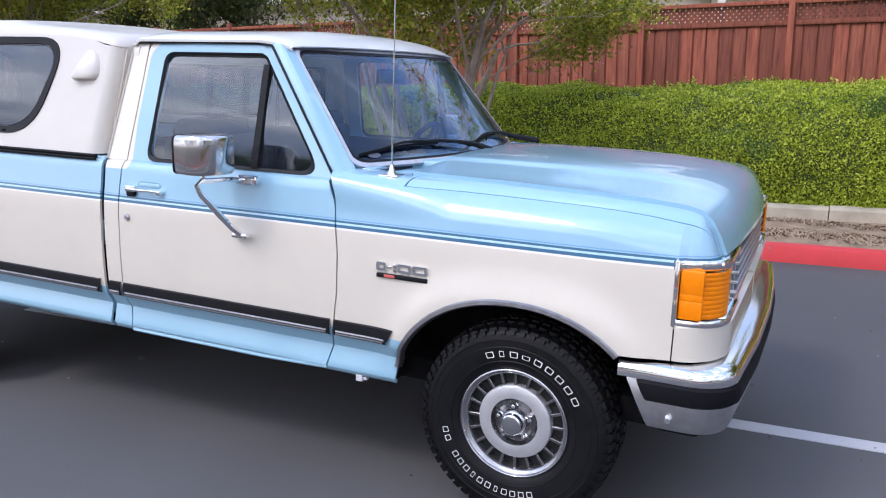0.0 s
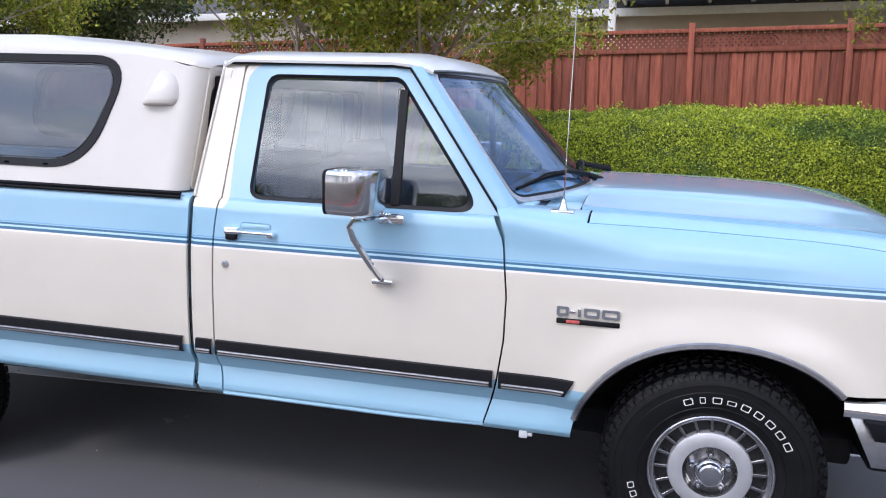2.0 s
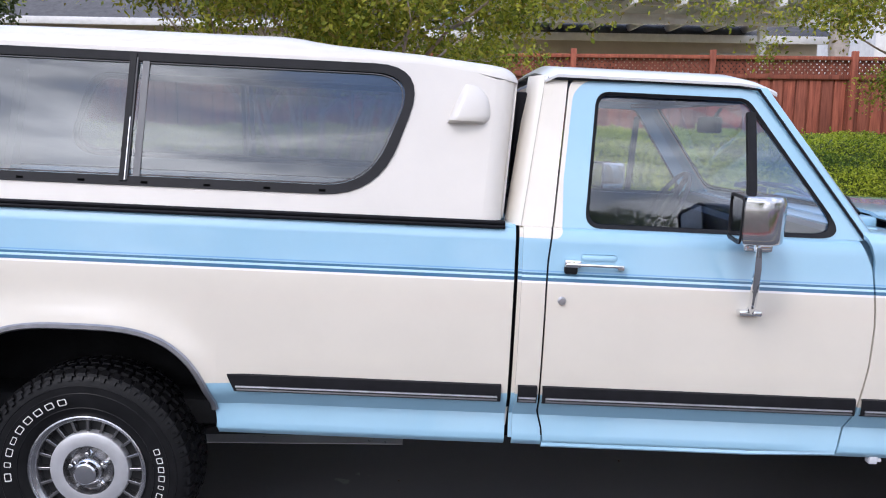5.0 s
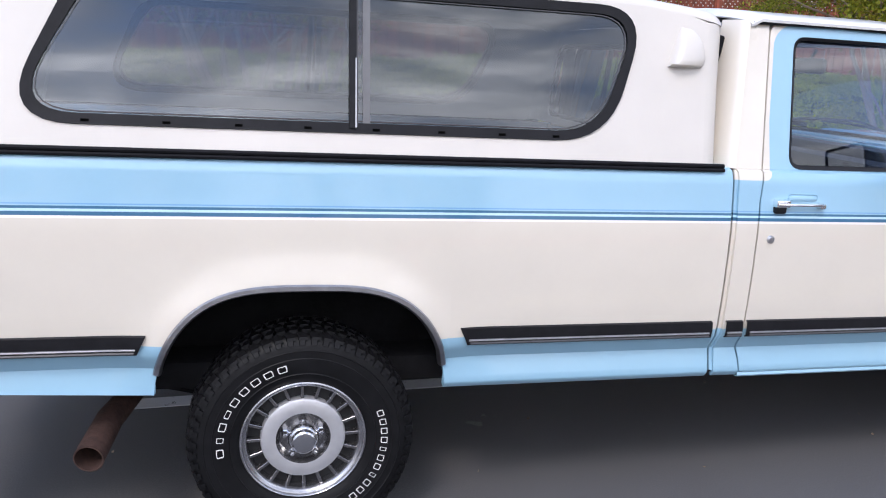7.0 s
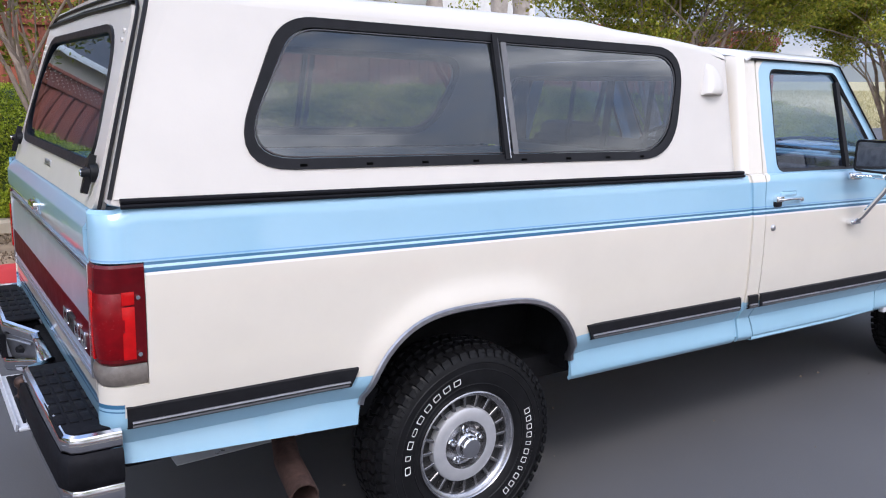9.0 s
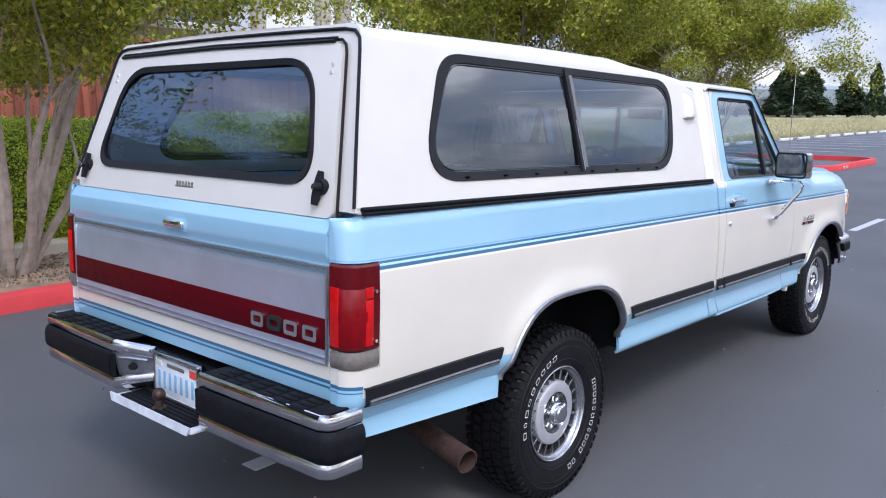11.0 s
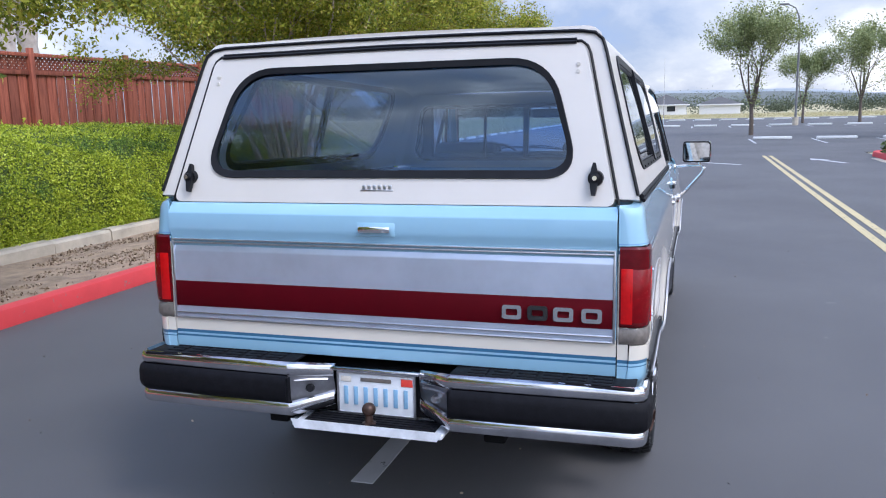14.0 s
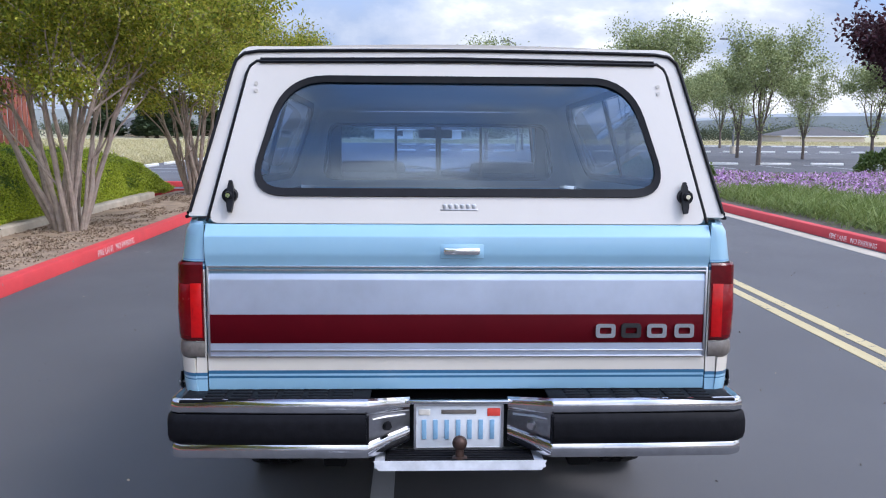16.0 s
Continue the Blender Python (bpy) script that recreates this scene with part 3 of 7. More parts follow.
HOOD_V = sorted([k / 16 for k in range(-16, 17)] + [s_ * q for s_ in (-1, 1) for q in (0.545, 0.575, 0.59, 0.605, 0.64)])


def hood():
    rows = []
    for x in (2.90, 3.0, 3.15, 3.3, 3.45, 3.6, 3.7, 3.8, 3.88, 3.94, 3.99, 4.02, 4.05, 4.065, 4.075):
        row = []
        for v in HOOD_V:
            y = 0.775 * v
            edge = lerp(x - 0.035 * max(0, (x - 3.3) / 0.77) ** 2, CROWN)
            c = lerp(x, HOOD_C)
            ridge = 0.011 / (1 + math.exp((abs(v) - 0.60) / 0.016)) * min(1, max(0, (4.0 - x) / 0.25))
            xx = x - 0.035 * max(0, (x - 3.3) / 0.77) ** 2 * v * v
            row.append((xx, y, edge + (c - edge) * (1 - abs(v) ** 3.6) ** 1.7 + ridge))
        rows.append(row)
    # its edges roll down over the fenders to the seams
    out = [grid(rows, 0.014, flip=False)]
    us = [(2.937 - 2.60) / 1.325 + (1 - (2.937 - 2.60) / 1.325) * k / 30 for k in range(31)]
    under = lambda row: [(x, y + 0.03, z - 0.0015) for x, y, z in row]
    for turn in (lambda q: q, mirror_y):
        flank = [grid([line(w) for w in (SEAM_W + 0.014, 0.63, 0.69, 0.75, 0.81, 0.87, 0.93, 0.97, 1.0)] + [under(line(1.0))]) for line in (lambda w: crown_row(w, us), tip_row)]
        out.append(turn(welded(0.012, *flank)))
    return merged(*out)


tp("hood", hood(), M_BLUE)
# black tubes laid in the hood's seams stand in for the shade there
both("hood_gap", lambda: merged(tube([(x, y + 0.012, z - 0.006) for x, y, z in crown_row(SEAM_W + 0.007, [0.26 + 0.74 * k / 30 for k in range(31)])], 0.010, 6), tube([(x - 0.007, y + 0.008, z - 0.006) for x, y, z in tip_row(SEAM_W + 0.007)], 0.007, 6)), M_DARK)
seam = []
for k in range(-16, 17):
    v = k / 16
    e_, c_ = lerp(2.9, CROWN), lerp(2.9, HOOD_C)
    seam.append((2.897, 0.775 * v, e_ + (c_ - e_) * (1 - abs(v) ** 3.4) + 0.0005))
tp("hood_gap", tube(seam, 0.0035, 6), M_DARK)
both("cowl_side", lambda: slab([(2.56, -0.898, 1.10), (2.72, -0.898, 1.10), (2.72, -0.885, 1.30), (2.60, -0.885, 1.30)], 0.01), M_BLUE)
tp("cowl", merged(boxed((2.62, -0.80, 1.24), (2.895, 0.80, 1.312), 0.015), boxed((2.60, -0.80, 1.27), (2.74, 0.80, 1.335), 0.012), boxed((2.70, -0.5, 1.27), (2.90, 0.5, 1.345), 0.012)), M_BLUE)

# grille, headlamps, front bumper
grille = tp("grille", merged(boxed((3.98, -0.52, 0.95), (4.03, 0.52, 1.14), 0.01), *[boxed((4.02, -0.52, 0.955 + 0.035 * i), (4.075, 0.52, 0.967 + 0.035 * i), 0.003) for i in range(5)], *[boxed((4.02, -0.5 + 0.1 * i, 0.95), (4.06, -0.49 + 0.1 * i, 1.14), 0.002) for i in range(11)]), M_DULL, "silver egg-crate grille")
tp("grille_surround", merged(boxed((3.95, -0.80, 1.112), (4.062, 0.80, 1.134), 0.01), boxed((3.95, -0.80, 0.915), (4.072, 0.80, 0.945), 0.01)), M_CHROME, "chrome grille surround")


def wrap(y0, x0, x1, z0, z1, out=0.0, r=0.14, n=10):
    """A vertical band that runs along the side and round the front corner."""
    rows = []
    for z in (z0, z0 + 0.006, z1 - 0.006, z1):
        e = 0.0 if z in (z0, z1) else 0.004
        row = [(x0, -(y0 + out + e), z)]
        for k in range(n + 1):
            a = k / n * math.pi / 2
            row.append((x1 - r + (r + out + e) * math.sin(a), -(y0 - r + (r + out + e) * math.cos(a)), z))
        row.append((x1 + out + e, -0.55, z))
        rows.append(row)
    return grid(rows, 0.02)


def rib_lens(z):
    """One rounded rib of the corner lens, bent round the front."""
    rows = []
    for dz, e in ((0.0, -0.001), (0.003, 0.0), (0.0075, 0.0006), (0.012, 0.0), (0.0150, -0.001)):
        rows.append([(3.945 + (0.128 + e) * math.sin(a), -(0.795 + (0.134 + e) * math.cos(a)), z + dz) for a in (radians(26 + 58 * k / 8) for k in range(9))])
    return grid(rows, 0.01)


for sgn in (-1, 1):
    flipit = (lambda b: b) if sgn < 0 else mirror_y
    bez = tp("headlamp_bezel", flipit(merged(wrap(0.914, 3.925, 4.064, 1.108, 1.141, 0.006), wrap(0.925, 3.925, 4.074, 0.924, 0.948, 0.006), boxed((3.916, -0.944, 0.926), (3.932, -0.90, 1.145), 0.005), boxed((4.0, -0.86, 1.108), (4.058, -0.5, 1.138), 0.01))), M_CHROME, "chrome headlamp bezel")
    tp("marker_lamp", flipit(merged(boxed((3.934, -0.930, 0.952), (4.006, -0.90, 1.012), 0.003), boxed((3.934, -0.9285, 1.011), (4.006, -0.90, 1.036), 0.002), boxed((3.934, -0.930, 1.035), (4.006, -0.90, 1.111), 0.003), *[rib_lens(0.9545 + 0.0152 * i) for i in range(10)])), M_AMBER, "ribbed amber corner lens", under=bez)
    tp("headlamp", flipit(boxed((3.99, -0.825, 0.942), (4.060, -0.515, 1.104), 0.02)), M_HEAD, "clear rectangular headlamp", under=bez)


def bumper_band(z0, z1, out, back=0.0, taper=0.0, n=12, prof=((0, -0.012), (0.12, -0.002), (0.5, 0.002), (0.88, -0.002), (1, -0.012))):
    rows = []
    for w, e in prof:
        z = z0 + (z1 - z0) * w
        row = [(3.765 + back + taper * (1 - w), -(0.952 + out + e), z)]
        for k in range(n + 1):
            a = k / n * math.pi / 2
            row.append((3.985 + (0.135 + out + e) * math.sin(a), -(0.815 + (0.137 + out + e) * math.cos(a)), z))
        row.append((4.145 + out + e, -0.45, z))
        row.append((4.155 + out + e, 0, z))
        row += [(x, -y, zz) for x, y, zz in row[-2::-1]]
        rows.append(row)
    return grid(rows, 0.015)


fb = tp("front_bumper", bumper_band(0.575, 0.748, 0.0, 0.02, 0.085), M_DULL, "chrome front bumper with black rub strip")
tp("bumper_top", bumper_band(0.738, 0.796, 0.016, prof=((0, -0.012), (0.1, -0.002), (0.4, 0.002), (0.7, -0.003), (0.9, -0.012), (1.05, -0.026), (1.15, -0.05), (1.2, -0.085))), M_CHROME, under=fb)
tp("rub_strip", bumper_band(0.672, 0.742, 0.024, 0.062, 0.036), M_RUBBER, "black rubber rub strip", under=fb)
tp("bumper_bolt", tube([(3.938, -0.95, 0.618), (3.938, -0.972, 0.618)], [0.014, 0.009], 10), M_CHROME, under=fb)
tp("front_valance", boxed((3.88, -0.86, 0.525), (4.03, 0.86, 0.585), 0.02), M_TRIM, under=fb)

# belly, floor and wheel wells close the body below
tp("underbody", merged(boxed((-1.15, -0.78, 0.50), (3.85, 0.78, 0.60), 0.02), boxed((1.5, -0.90, 0.53), (2.9, 0.90, 0.57), 0.01), boxed((0.5, -0.92, 0.55), (1.44, 0.92, 0.60), 0.01), boxed((-1.18, -0.90, 0.62), (-0.5, 0.90, 0.66), 0.01)), M_DARK)
tp("frame_rail", merged(*[boxed((-1.2, s * 0.43 - 0.04, 0.42), (4.0, s * 0.43 + 0.04, 0.56), 0.01) for s in (-1, 1)]), M_DARK)
for c in (-0.012, 3.385):
    for s in (-1, 1):
        tp("wheel_well", merged(boxed((c - 0.50, s * 0.60 - 0.03, 0.50), (c + 0.50, s * 0.60 + 0.03, 0.97), 0.01), boxed((c - 0.515, min(s * 0.60, s * 0.94), 0.965), (c + 0.515, max(s * 0.60, s * 0.94), 0.985)), boxed((c - 0.515, min(s * 0.6, s * 0.90), 0.56), (c - 0.495, max(s * 0.6, s * 0.90), 0.98)), boxed((c + 0.495, min(s * 0.6, s * 0.90), 0.56), (c + 0.515, max(s * 0.6, s * 0.90), 0.98))), M_DARK)
part("axle", merged(tube([(0, -0.8, AXLE_Z), (0, 0.8, AXLE_Z)], 0.045, 12), lathe([(0.0, -0.16), (0.10, -0.13), (0.14, 0), (0.10, 0.13), (0, 0.16)], 20, lift=AXLE_Z)), M_DARK, pickup)
part("axle", merged(tube([(3.385, -0.8, AXLE_Z), (3.385, 0.8, AXLE_Z)], 0.05, 12)), M_DARK, pickup)
part("leaf_spring", merged(*[tube([(-0.62, s * 0.55, 0.52 - 0.012 * k), (-0.3, s * 0.55, 0.43 - 0.012 * k), (0, s * 0.55, 0.40 - 0.012 * k), (0.3, s * 0.55, 0.43 - 0.012 * k), (0.62, s * 0.55, 0.52 - 0.012 * k)], 0.012, 6) for s in (-1,) for k in range(4)]), M_DARK, pickup)
part("leaf_spring", merged(*[tube([(-0.62, 0.55, 0.52 - 0.012 * k), (-0.3, 0.55, 0.43 - 0.012 * k), (0, 0.55, 0.40 - 0.012 * k), (0.3, 0.55, 0.43 - 0.012 * k), (0.62, 0.55, 0.52 - 0.012 * k)], 0.012, 6) for k in range(4)]), M_DARK, pickup)
exh = bmesh.new()
inner_r = add_tube(exh, [(-0.30, -0.36, 0.44), (-0.46, -0.42, 0.45), (-0.56, -0.55, 0.435), (-0.62, -0.74, 0.412), (-0.652, -0.955, 0.383)], [0.035, 0.035, 0.036, 0.04, 0.042], 14, cap=False)
shell(exh, -0.004)
part("exhaust_pipe", exh, M_RUST, pickup, "rusty turned-out exhaust tailpipe")


# lip trims round the wheel openings and bright-edged side mouldings
def lip(c, w, top, n):
    pts = []
    for i in range(61):
        u = -math.cos(math.pi * i / 60)
        x = c + w * u * 0.999
        z = 0.52 + (top - 0.52) * max(0, 1 - abs(u) ** n) ** 0.5
        if z > (0.60 if not (c > 3 and u > 0) else 0.80):
            pts.append((x, z))
    rows = []
    for x, z in pts:
        y = side_y(x, max(z, 0.56))
        n_ = Vector((c - x, 0, (0.52 - z))).normalized()
        rows.append([(x - n_.x * 0.009, y - 0.002, z - n_.z * 0.009), (x - n_.x * 0.006, y - 0.008, z - n_.z * 0.006), (x + n_.x * 0.003, y - 0.009, z + n_.z * 0.003), (x + n_.x * 0.007, y - 0.002, z + n_.z * 0.007), (x + n_.x * 0.009, y + 0.016, z + n_.z * 0.009)])
    return grid(rows, 0.004, flip=True)


for a_ in ARCHES:
    both("arch_trim", lambda a=a_: lip(*a), M_LIP, "bright wheel-opening trim")


def moulding(x0, x1, cut0=0.0, cut1=0.0):
    def strip(z0, z1, out, c):
        rows = []
        for z, e in ((z0, 0.0), (z0 + 0.003, out), ((z0 + z1) / 2, out + 0.003), (z1 - 0.003, out), (z1, 0.0)):
            f = (z - 0.705) / 0.06
            xa, xb = x0 + cut0 * (1 - f) + c, x1 - cut1 * (1 - f) - c
            rows.append([(xa + (xb - xa) * i / 8, side_y(xa + (xb - xa) * i / 8, 0.75) - e, z) for i in range(9)])
        return grid(rows, 0.004)
    return strip


for x0, x1, c0, c1 in ((-1.165, -0.474, 0.0, 0.026), (0.495, 1.425, 0.026, 0.0), (1.482, 1.548, 0, 0), (1.566, 2.642, 0, 0), (2.663, 2.926, 0, 0.03)):
    for sgn in (-1, 1):
        fl = (lambda b: b) if sgn < 0 else mirror_y
        mo = tp("side_moulding", fl(moulding(x0, x1, c0, c1)(0.697, 0.760, 0.010, 0.0)), M_TRIM, "black side moulding with bright insert")
        tp("bright_insert", fl(moulding(x0, x1, c0, c1)(0.6995, 0.7135, 0.0150, 0.012 if x1 - x0 > 0.2 else 0.004)), M_TRACK, "dull grey foot", under=mo)
        tp("bright_insert", fl(moulding(x0, x1, c0, c1)(0.7145, 0.7215, 0.0165, 0.012 if x1 - x0 > 0.2 else 0.004)), M_DULL, "bright insert", under=mo)

# ---- cab: upper door frames, pillars, roof, glass ----


def up(x, z, out=0.0):
    """A point on the door's leaning upper plane."""
    return (x, -(0.905 - (z - 1.30) * 0.262 + out), z)


def loop(c, r, out=0.0, m=8):
    return [up(x, z, out) for x, z in rounded(c, r, m)]


WIN = [(1.692, 1.314), (2.552, 1.314), (2.226, 1.748), (1.722, 1.748)]
FRAME = [(1.577, 1.298), (2.632, 1.298), (2.262, 1.802), (1.618, 1.802)]


def door_frame():
    return ring(loop(FRAME, [0.004, 0.004, 0.07, 0.05]), loop([(1.684, 1.304), (2.570, 1.304), (2.232, 1.757), (1.714, 1.757)], [0.05, 0.05, 0.06, 0.05]), 0.03)


both("door_frame", door_frame, M_PAINT)
both("window_seal", lambda: merged(ring(loop([(1.682, 1.302), (2.574, 1.302), (2.234, 1.759), (1.712, 1.759)], [0.05, 0.05, 0.06, 0.05], 0.003), loop(WIN, [0.045, 0.05, 0.05, 0.045], -0.004), 0.02), slab([up(*p, 0.004) for p in ((2.236, 1.312), (2.268, 1.312), (2.262, 1.715), (2.234, 1.715))], 0.02)), M_TRIM, "black window seal")
panes = both("door_glass", lambda: bowed(loop(WIN, [0.045, 0.05, 0.05, 0.045], -0.016), 0.011, (0, -1, 0), 0.0), M_SIDEGLASS, "clear side window glass")
# cab corner above the belt, behind the door
both("cab_pillar", lambda: merged(slab([up(1.463, 1.298), up(1.571, 1.298), up(1.612, 1.802), up(1.532, 1.806)], 0.05), grid([[tuple(Vector(up(1.463 + 0.136 * (z - 1.298), z)) + Vector((dx, dy, 0))) for dx, dy in ((0.004, -0.001), (-0.008, 0.006), (-0.020, 0.026), (-0.032, 0.060), (-0.040, 0.100))] for z in (1.298, 1.42, 1.55, 1.68, 1.804)], 0.006)), M_CREAM)
# windscreen pillars


def pillar():
    rows = []
    for i in range(9):
        w = i / 8
        g = Vector((2.632 - 0.372 * w, -(0.902 - 0.118 * w), 1.305 + 0.492 * w))
        s = Vector((2.690 - 0.365 * w, -(0.832 - 0.098 * w), 1.320 + 0.470 * w))
        m_ = (g + s) / 2 + Vector((0.012, -0.012, 0.004))
        rows.append([tuple(g + Vector((-0.01, 0.03, 0))), tuple(g), tuple(g * 0.7 + m_ * 0.3 + Vector((0.004, -0.003, 0))), tuple(m_), tuple(s)])
    return grid(rows, 0.012)


both("screen_pillar", pillar, M_BLUE)


def on_screen(u, w):
    """A point of the windscreen: u across from -1 to 1, w up from 0 to 1; it bows forward most at its foot."""
    half = 0.832 - 0.100 * w
    return (2.672 - 0.352 * w + (0.20 - 0.13 * w) * (1 - u * u), half * u, 1.335 + 0.452 * w)


def screen(inset, lift=0.0):
    out = []
    for u, w in rounded([(-1 + inset, inset * 1.7), (1 - inset, inset * 1.7), (1 - inset, 1 - inset * 1.7), (-1 + inset, 1 - inset * 1.7)], 0.08, 8):
        out.append((u, w))
    full = []
    for (u0, w0), (u1, w1) in zip(out, out[1:] + out[:1]):
        steps = 8 if abs(u1 - u0) > 0.5 else 1
        for k in range(steps):
            f = k / steps
            x, y, z = on_screen(u0 + (u1 - u0) * f, w0 + (w1 - w0) * f)
            full.append((x + lift, y, z + lift * 0.7))
    return full


tp("windscreen_seal", ring(screen(-0.004, 0.006), screen(0.015, 0.005), 0.014), M_DULL, "bright windscreen trim")
tp("screen_rubber", ring(screen(0.014, 0.002), screen(0.028, 0.002), 0.010), M_TRIM, "black windscreen rubber")


def screen_pane():
    return grid([[on_screen(k / 12 - 1, 0.02 + 0.96 * j / 8) for k in range(25)] for j in range(9)])


tp("windscreen", screen_pane(), M_CABGLASS, "sloping windscreen glass")


stick = []
for k in range(24):
    a_ = 2 * math.pi * k / 24
    x_, y_, z_ = on_screen(-0.865 + 0.036 * math.cos(a_), 0.085 + 0.022 * math.sin(a_))
    stick.append((x_ + 0.004, y_, z_ + 0.003))
tp("screen_sticker", slab(stick, 0.001), M_LINER, "pale oval sticker low on the windscreen")


def cab_roof():
    rows = []
    for x in (1.532, 1.541, 1.572, 1.65, 1.85, 2.05, 2.2, 2.27, 2.305, 2.328, 2.342):
        f = max(0, (x - 2.2) / 0.142)
        b = max(0, (1.572 - x) / 0.040)
        zc, ze = 1.862 - 0.070 * f ** 2 - 0.03 * b, 1.812 - 0.03 * f ** 2 - 0.02 * b
        ye = 0.782 - 0.03 * f
        row = [(x, -ye - 0.004, ze - 0.010), (x, -ye - 0.005, ze - 0.004)]
        for k in range(-14, 15):
            v = k / 14
            row.append((x + 0.06 * f * (1 - v * v), ye * v, ze + (zc - ze) * (1 - abs(v) ** 3.2) ** 0.8))
        row += [(x, ye + 0.005, ze - 0.004), (x, ye + 0.004, ze - 0.010)]
        rows.append(row)
    return grid(rows, 0.006)


tp("cab_roof", cab_roof(), M_ROOF, "white painted cab roof")
both("drip_rail", lambda: tube([(1.54, -0.786, 1.796), (1.9, -0.784, 1.80), (2.2, -0.782, 1.797), (2.268, -0.790, 1.790), (2.45, -0.850, 1.548), (2.632, -0.910, 1.305)], 0.005, 6), M_TRIM)
# rear wall with the sliding window
BACK = [(-0.745, 1.335), (0.745, 1.335), (0.70, 1.715), (-0.70, 1.715)]


def back_wall(c, r, x):
    return [(x + 0.09 * (z - 1.30), y, z) for y, z in rounded(c, r, 8)]


tp("cab_back", ring(back_wall([(-0.90, 0.56), (0.90, 0.56), (0.785, 1.80), (-0.785, 1.80)], 0.05, 1.487), back_wall(BACK, 0.07, 1.487), 0.03, flip=True), M_CREAM)
tp("rear_window_frame", merged(ring(back_wall([(-0.75, 1.33), (0.75, 1.33), (0.705, 1.72), (-0.705, 1.72)], 0.07, 1.480), back_wall([(-0.728, 1.352), (0.728, 1.352), (0.683, 1.698), (-0.683, 1.698)], 0.06, 1.480), 0.02, flip=True), *[slab([(1.486 + 0.09 * (z - 1.30), y + s * w, z) for s, z in ((1, 1.345), (-1, 1.345), (-1, 1.705), (1, 1.705))], 0.018, flip=True) for y, w in ((-0.283, 0.009), (0.0, 0.018), (0.283, 0.009))]), M_TRIM, "black sliding rear window frame")
tp("rear_window_glass", slab(back_wall([(-0.735, 1.345), (0.735, 1.345), (0.69, 1.705), (-0.69, 1.705)], 0.06, 1.500), 0.0), M_CABGLASS)
# inside the cab
tp("headliner", boxed((1.53, -0.74, 1.785), (2.28, 0.74, 1.80), 0.005), M_LINER)
tp("cab_floor", boxed((1.50, -0.88, 0.60), (2.85, 0.88, 0.66), 0.01), M_DARK)
tp("firewall", boxed((2.83, -0.86, 0.6), (2.86, 0.86, 1.30), 0.01), M_DARK)
bench = tp("bench_seat", merged(boxed((1.62, -0.72, 0.85), (2.15, 0.72, 1.02), 0.05), boxed((1.58, -0.72, 0.95), (1.72, 0.72, 1.40), 0.05)), M_BLUEVINYL, "navy bench seat")
for s in (-1, 1):
    tp("seat_top", boxed((1.60, min(s * 0.22, s * 0.68), 1.36), (1.70, max(s * 0.22, s * 0.68), 1.47), 0.045), M_BLUEVINYL, under=bench)
tp("dashboard", merged(boxed((2.45, -0.84, 1.05), (2.72, 0.84, 1.28), 0.05), boxed((2.52, -0.82, 1.24), (2.76, 0.82, 1.325), 0.02)), M_BLUEVINYL, "navy dashboard")
wheel_m = Matrix.Translation((2.33, 0.40, 1.27)) @ Matrix.Rotation(radians(-62), 4, "Y")
sw = bmesh.new()
add_tube(sw, [(0.19 * math.cos(a), 0.19 * math.sin(a), 0) for a in (2 * math.pi * k / 32 for k in range(33))], 0.012, 8)
add_box(sw, (-0.18, -0.02, -0.02), (0.18, 0.02, 0.0), 0.006)
add_box(sw, (-0.06, -0.05, -0.04), (0.06, 0.05, 0.01), 0.015)
sw.transform(wheel_m)
tp("steering_wheel", sw, M_BLUEVINYL)
tp("rear_view_mirror", merged(boxed((2.36, -0.13, 1.64), (2.39, 0.13, 1.71), 0.012), tube([(2.385, 0, 1.69), (2.42, 0, 1.75)], 0.008, 8)), M_TRIM, "inside rear-view mirror")
both("sun_visor", lambda: boxed((2.18, -0.68, 1.755), (2.34, -0.12, 1.775), 0.008), M_LINER)
both("inner_door", lambda: slab([(1.62, -0.86, 0.62), (2.62, -0.86, 0.62), (2.58, -0.86, 1.30), (1.63, -0.86, 1.30)], 0.04), M_BLUEVINYL)

# wipers, aerial
for y0 in (-0.03, 0.64):
    on = lambda y, w, d: tuple(Vector(on_screen(y / 0.82, w)) + Vector((d, 0, d * 0.8)))
    wp = tp("wiper", tube([(2.912, y0, 1.330), (2.912, y0 - 0.005, 1.362), on(y0 - 0.03, 0.070, 0.020), on(y0 - 0.18, 0.120, 0.020), on(y0 - 0.32, 0.146, 0.019), on(y0 - 0.49, 0.150, 0.018)], [0.016, 0.016, 0.013, 0.009, 0.007, 0.005], 8), M_TRIM, "black wiper lying on the windscreen")
    tp("wiper_blade", tube([on(y0 - 0.30, 0.138, 0.009), on(y0 - 0.40, 0.140, 0.009), on(y0 - 0.50, 0.136, 0.009), on(y0 - 0.60, 0.122, 0.009), on(y0 - 0.69, 0.104, 0.009), on(y0 - 0.75, 0.086, 0.009)], 0.0065, 6), M_RUBBER, under=wp)
    tp("wiper_bridge", tube([on(y0 - 0.34, 0.144, 0.013), on(y0 - 0.43, 0.150, 0.022), on(y0 - 0.53, 0.146, 0.022), on(y0 - 0.66, 0.114, 0.013)], [0.003, 0.006, 0.006, 0.003], 6), M_TRIM, under=wp)
    tp("wiper_pivot", tube([(2.914, y0 + 0.005, 1.316), (2.912, y0, 1.338)], [0.022, 0.016], 10), M_TRIM, under=wp)
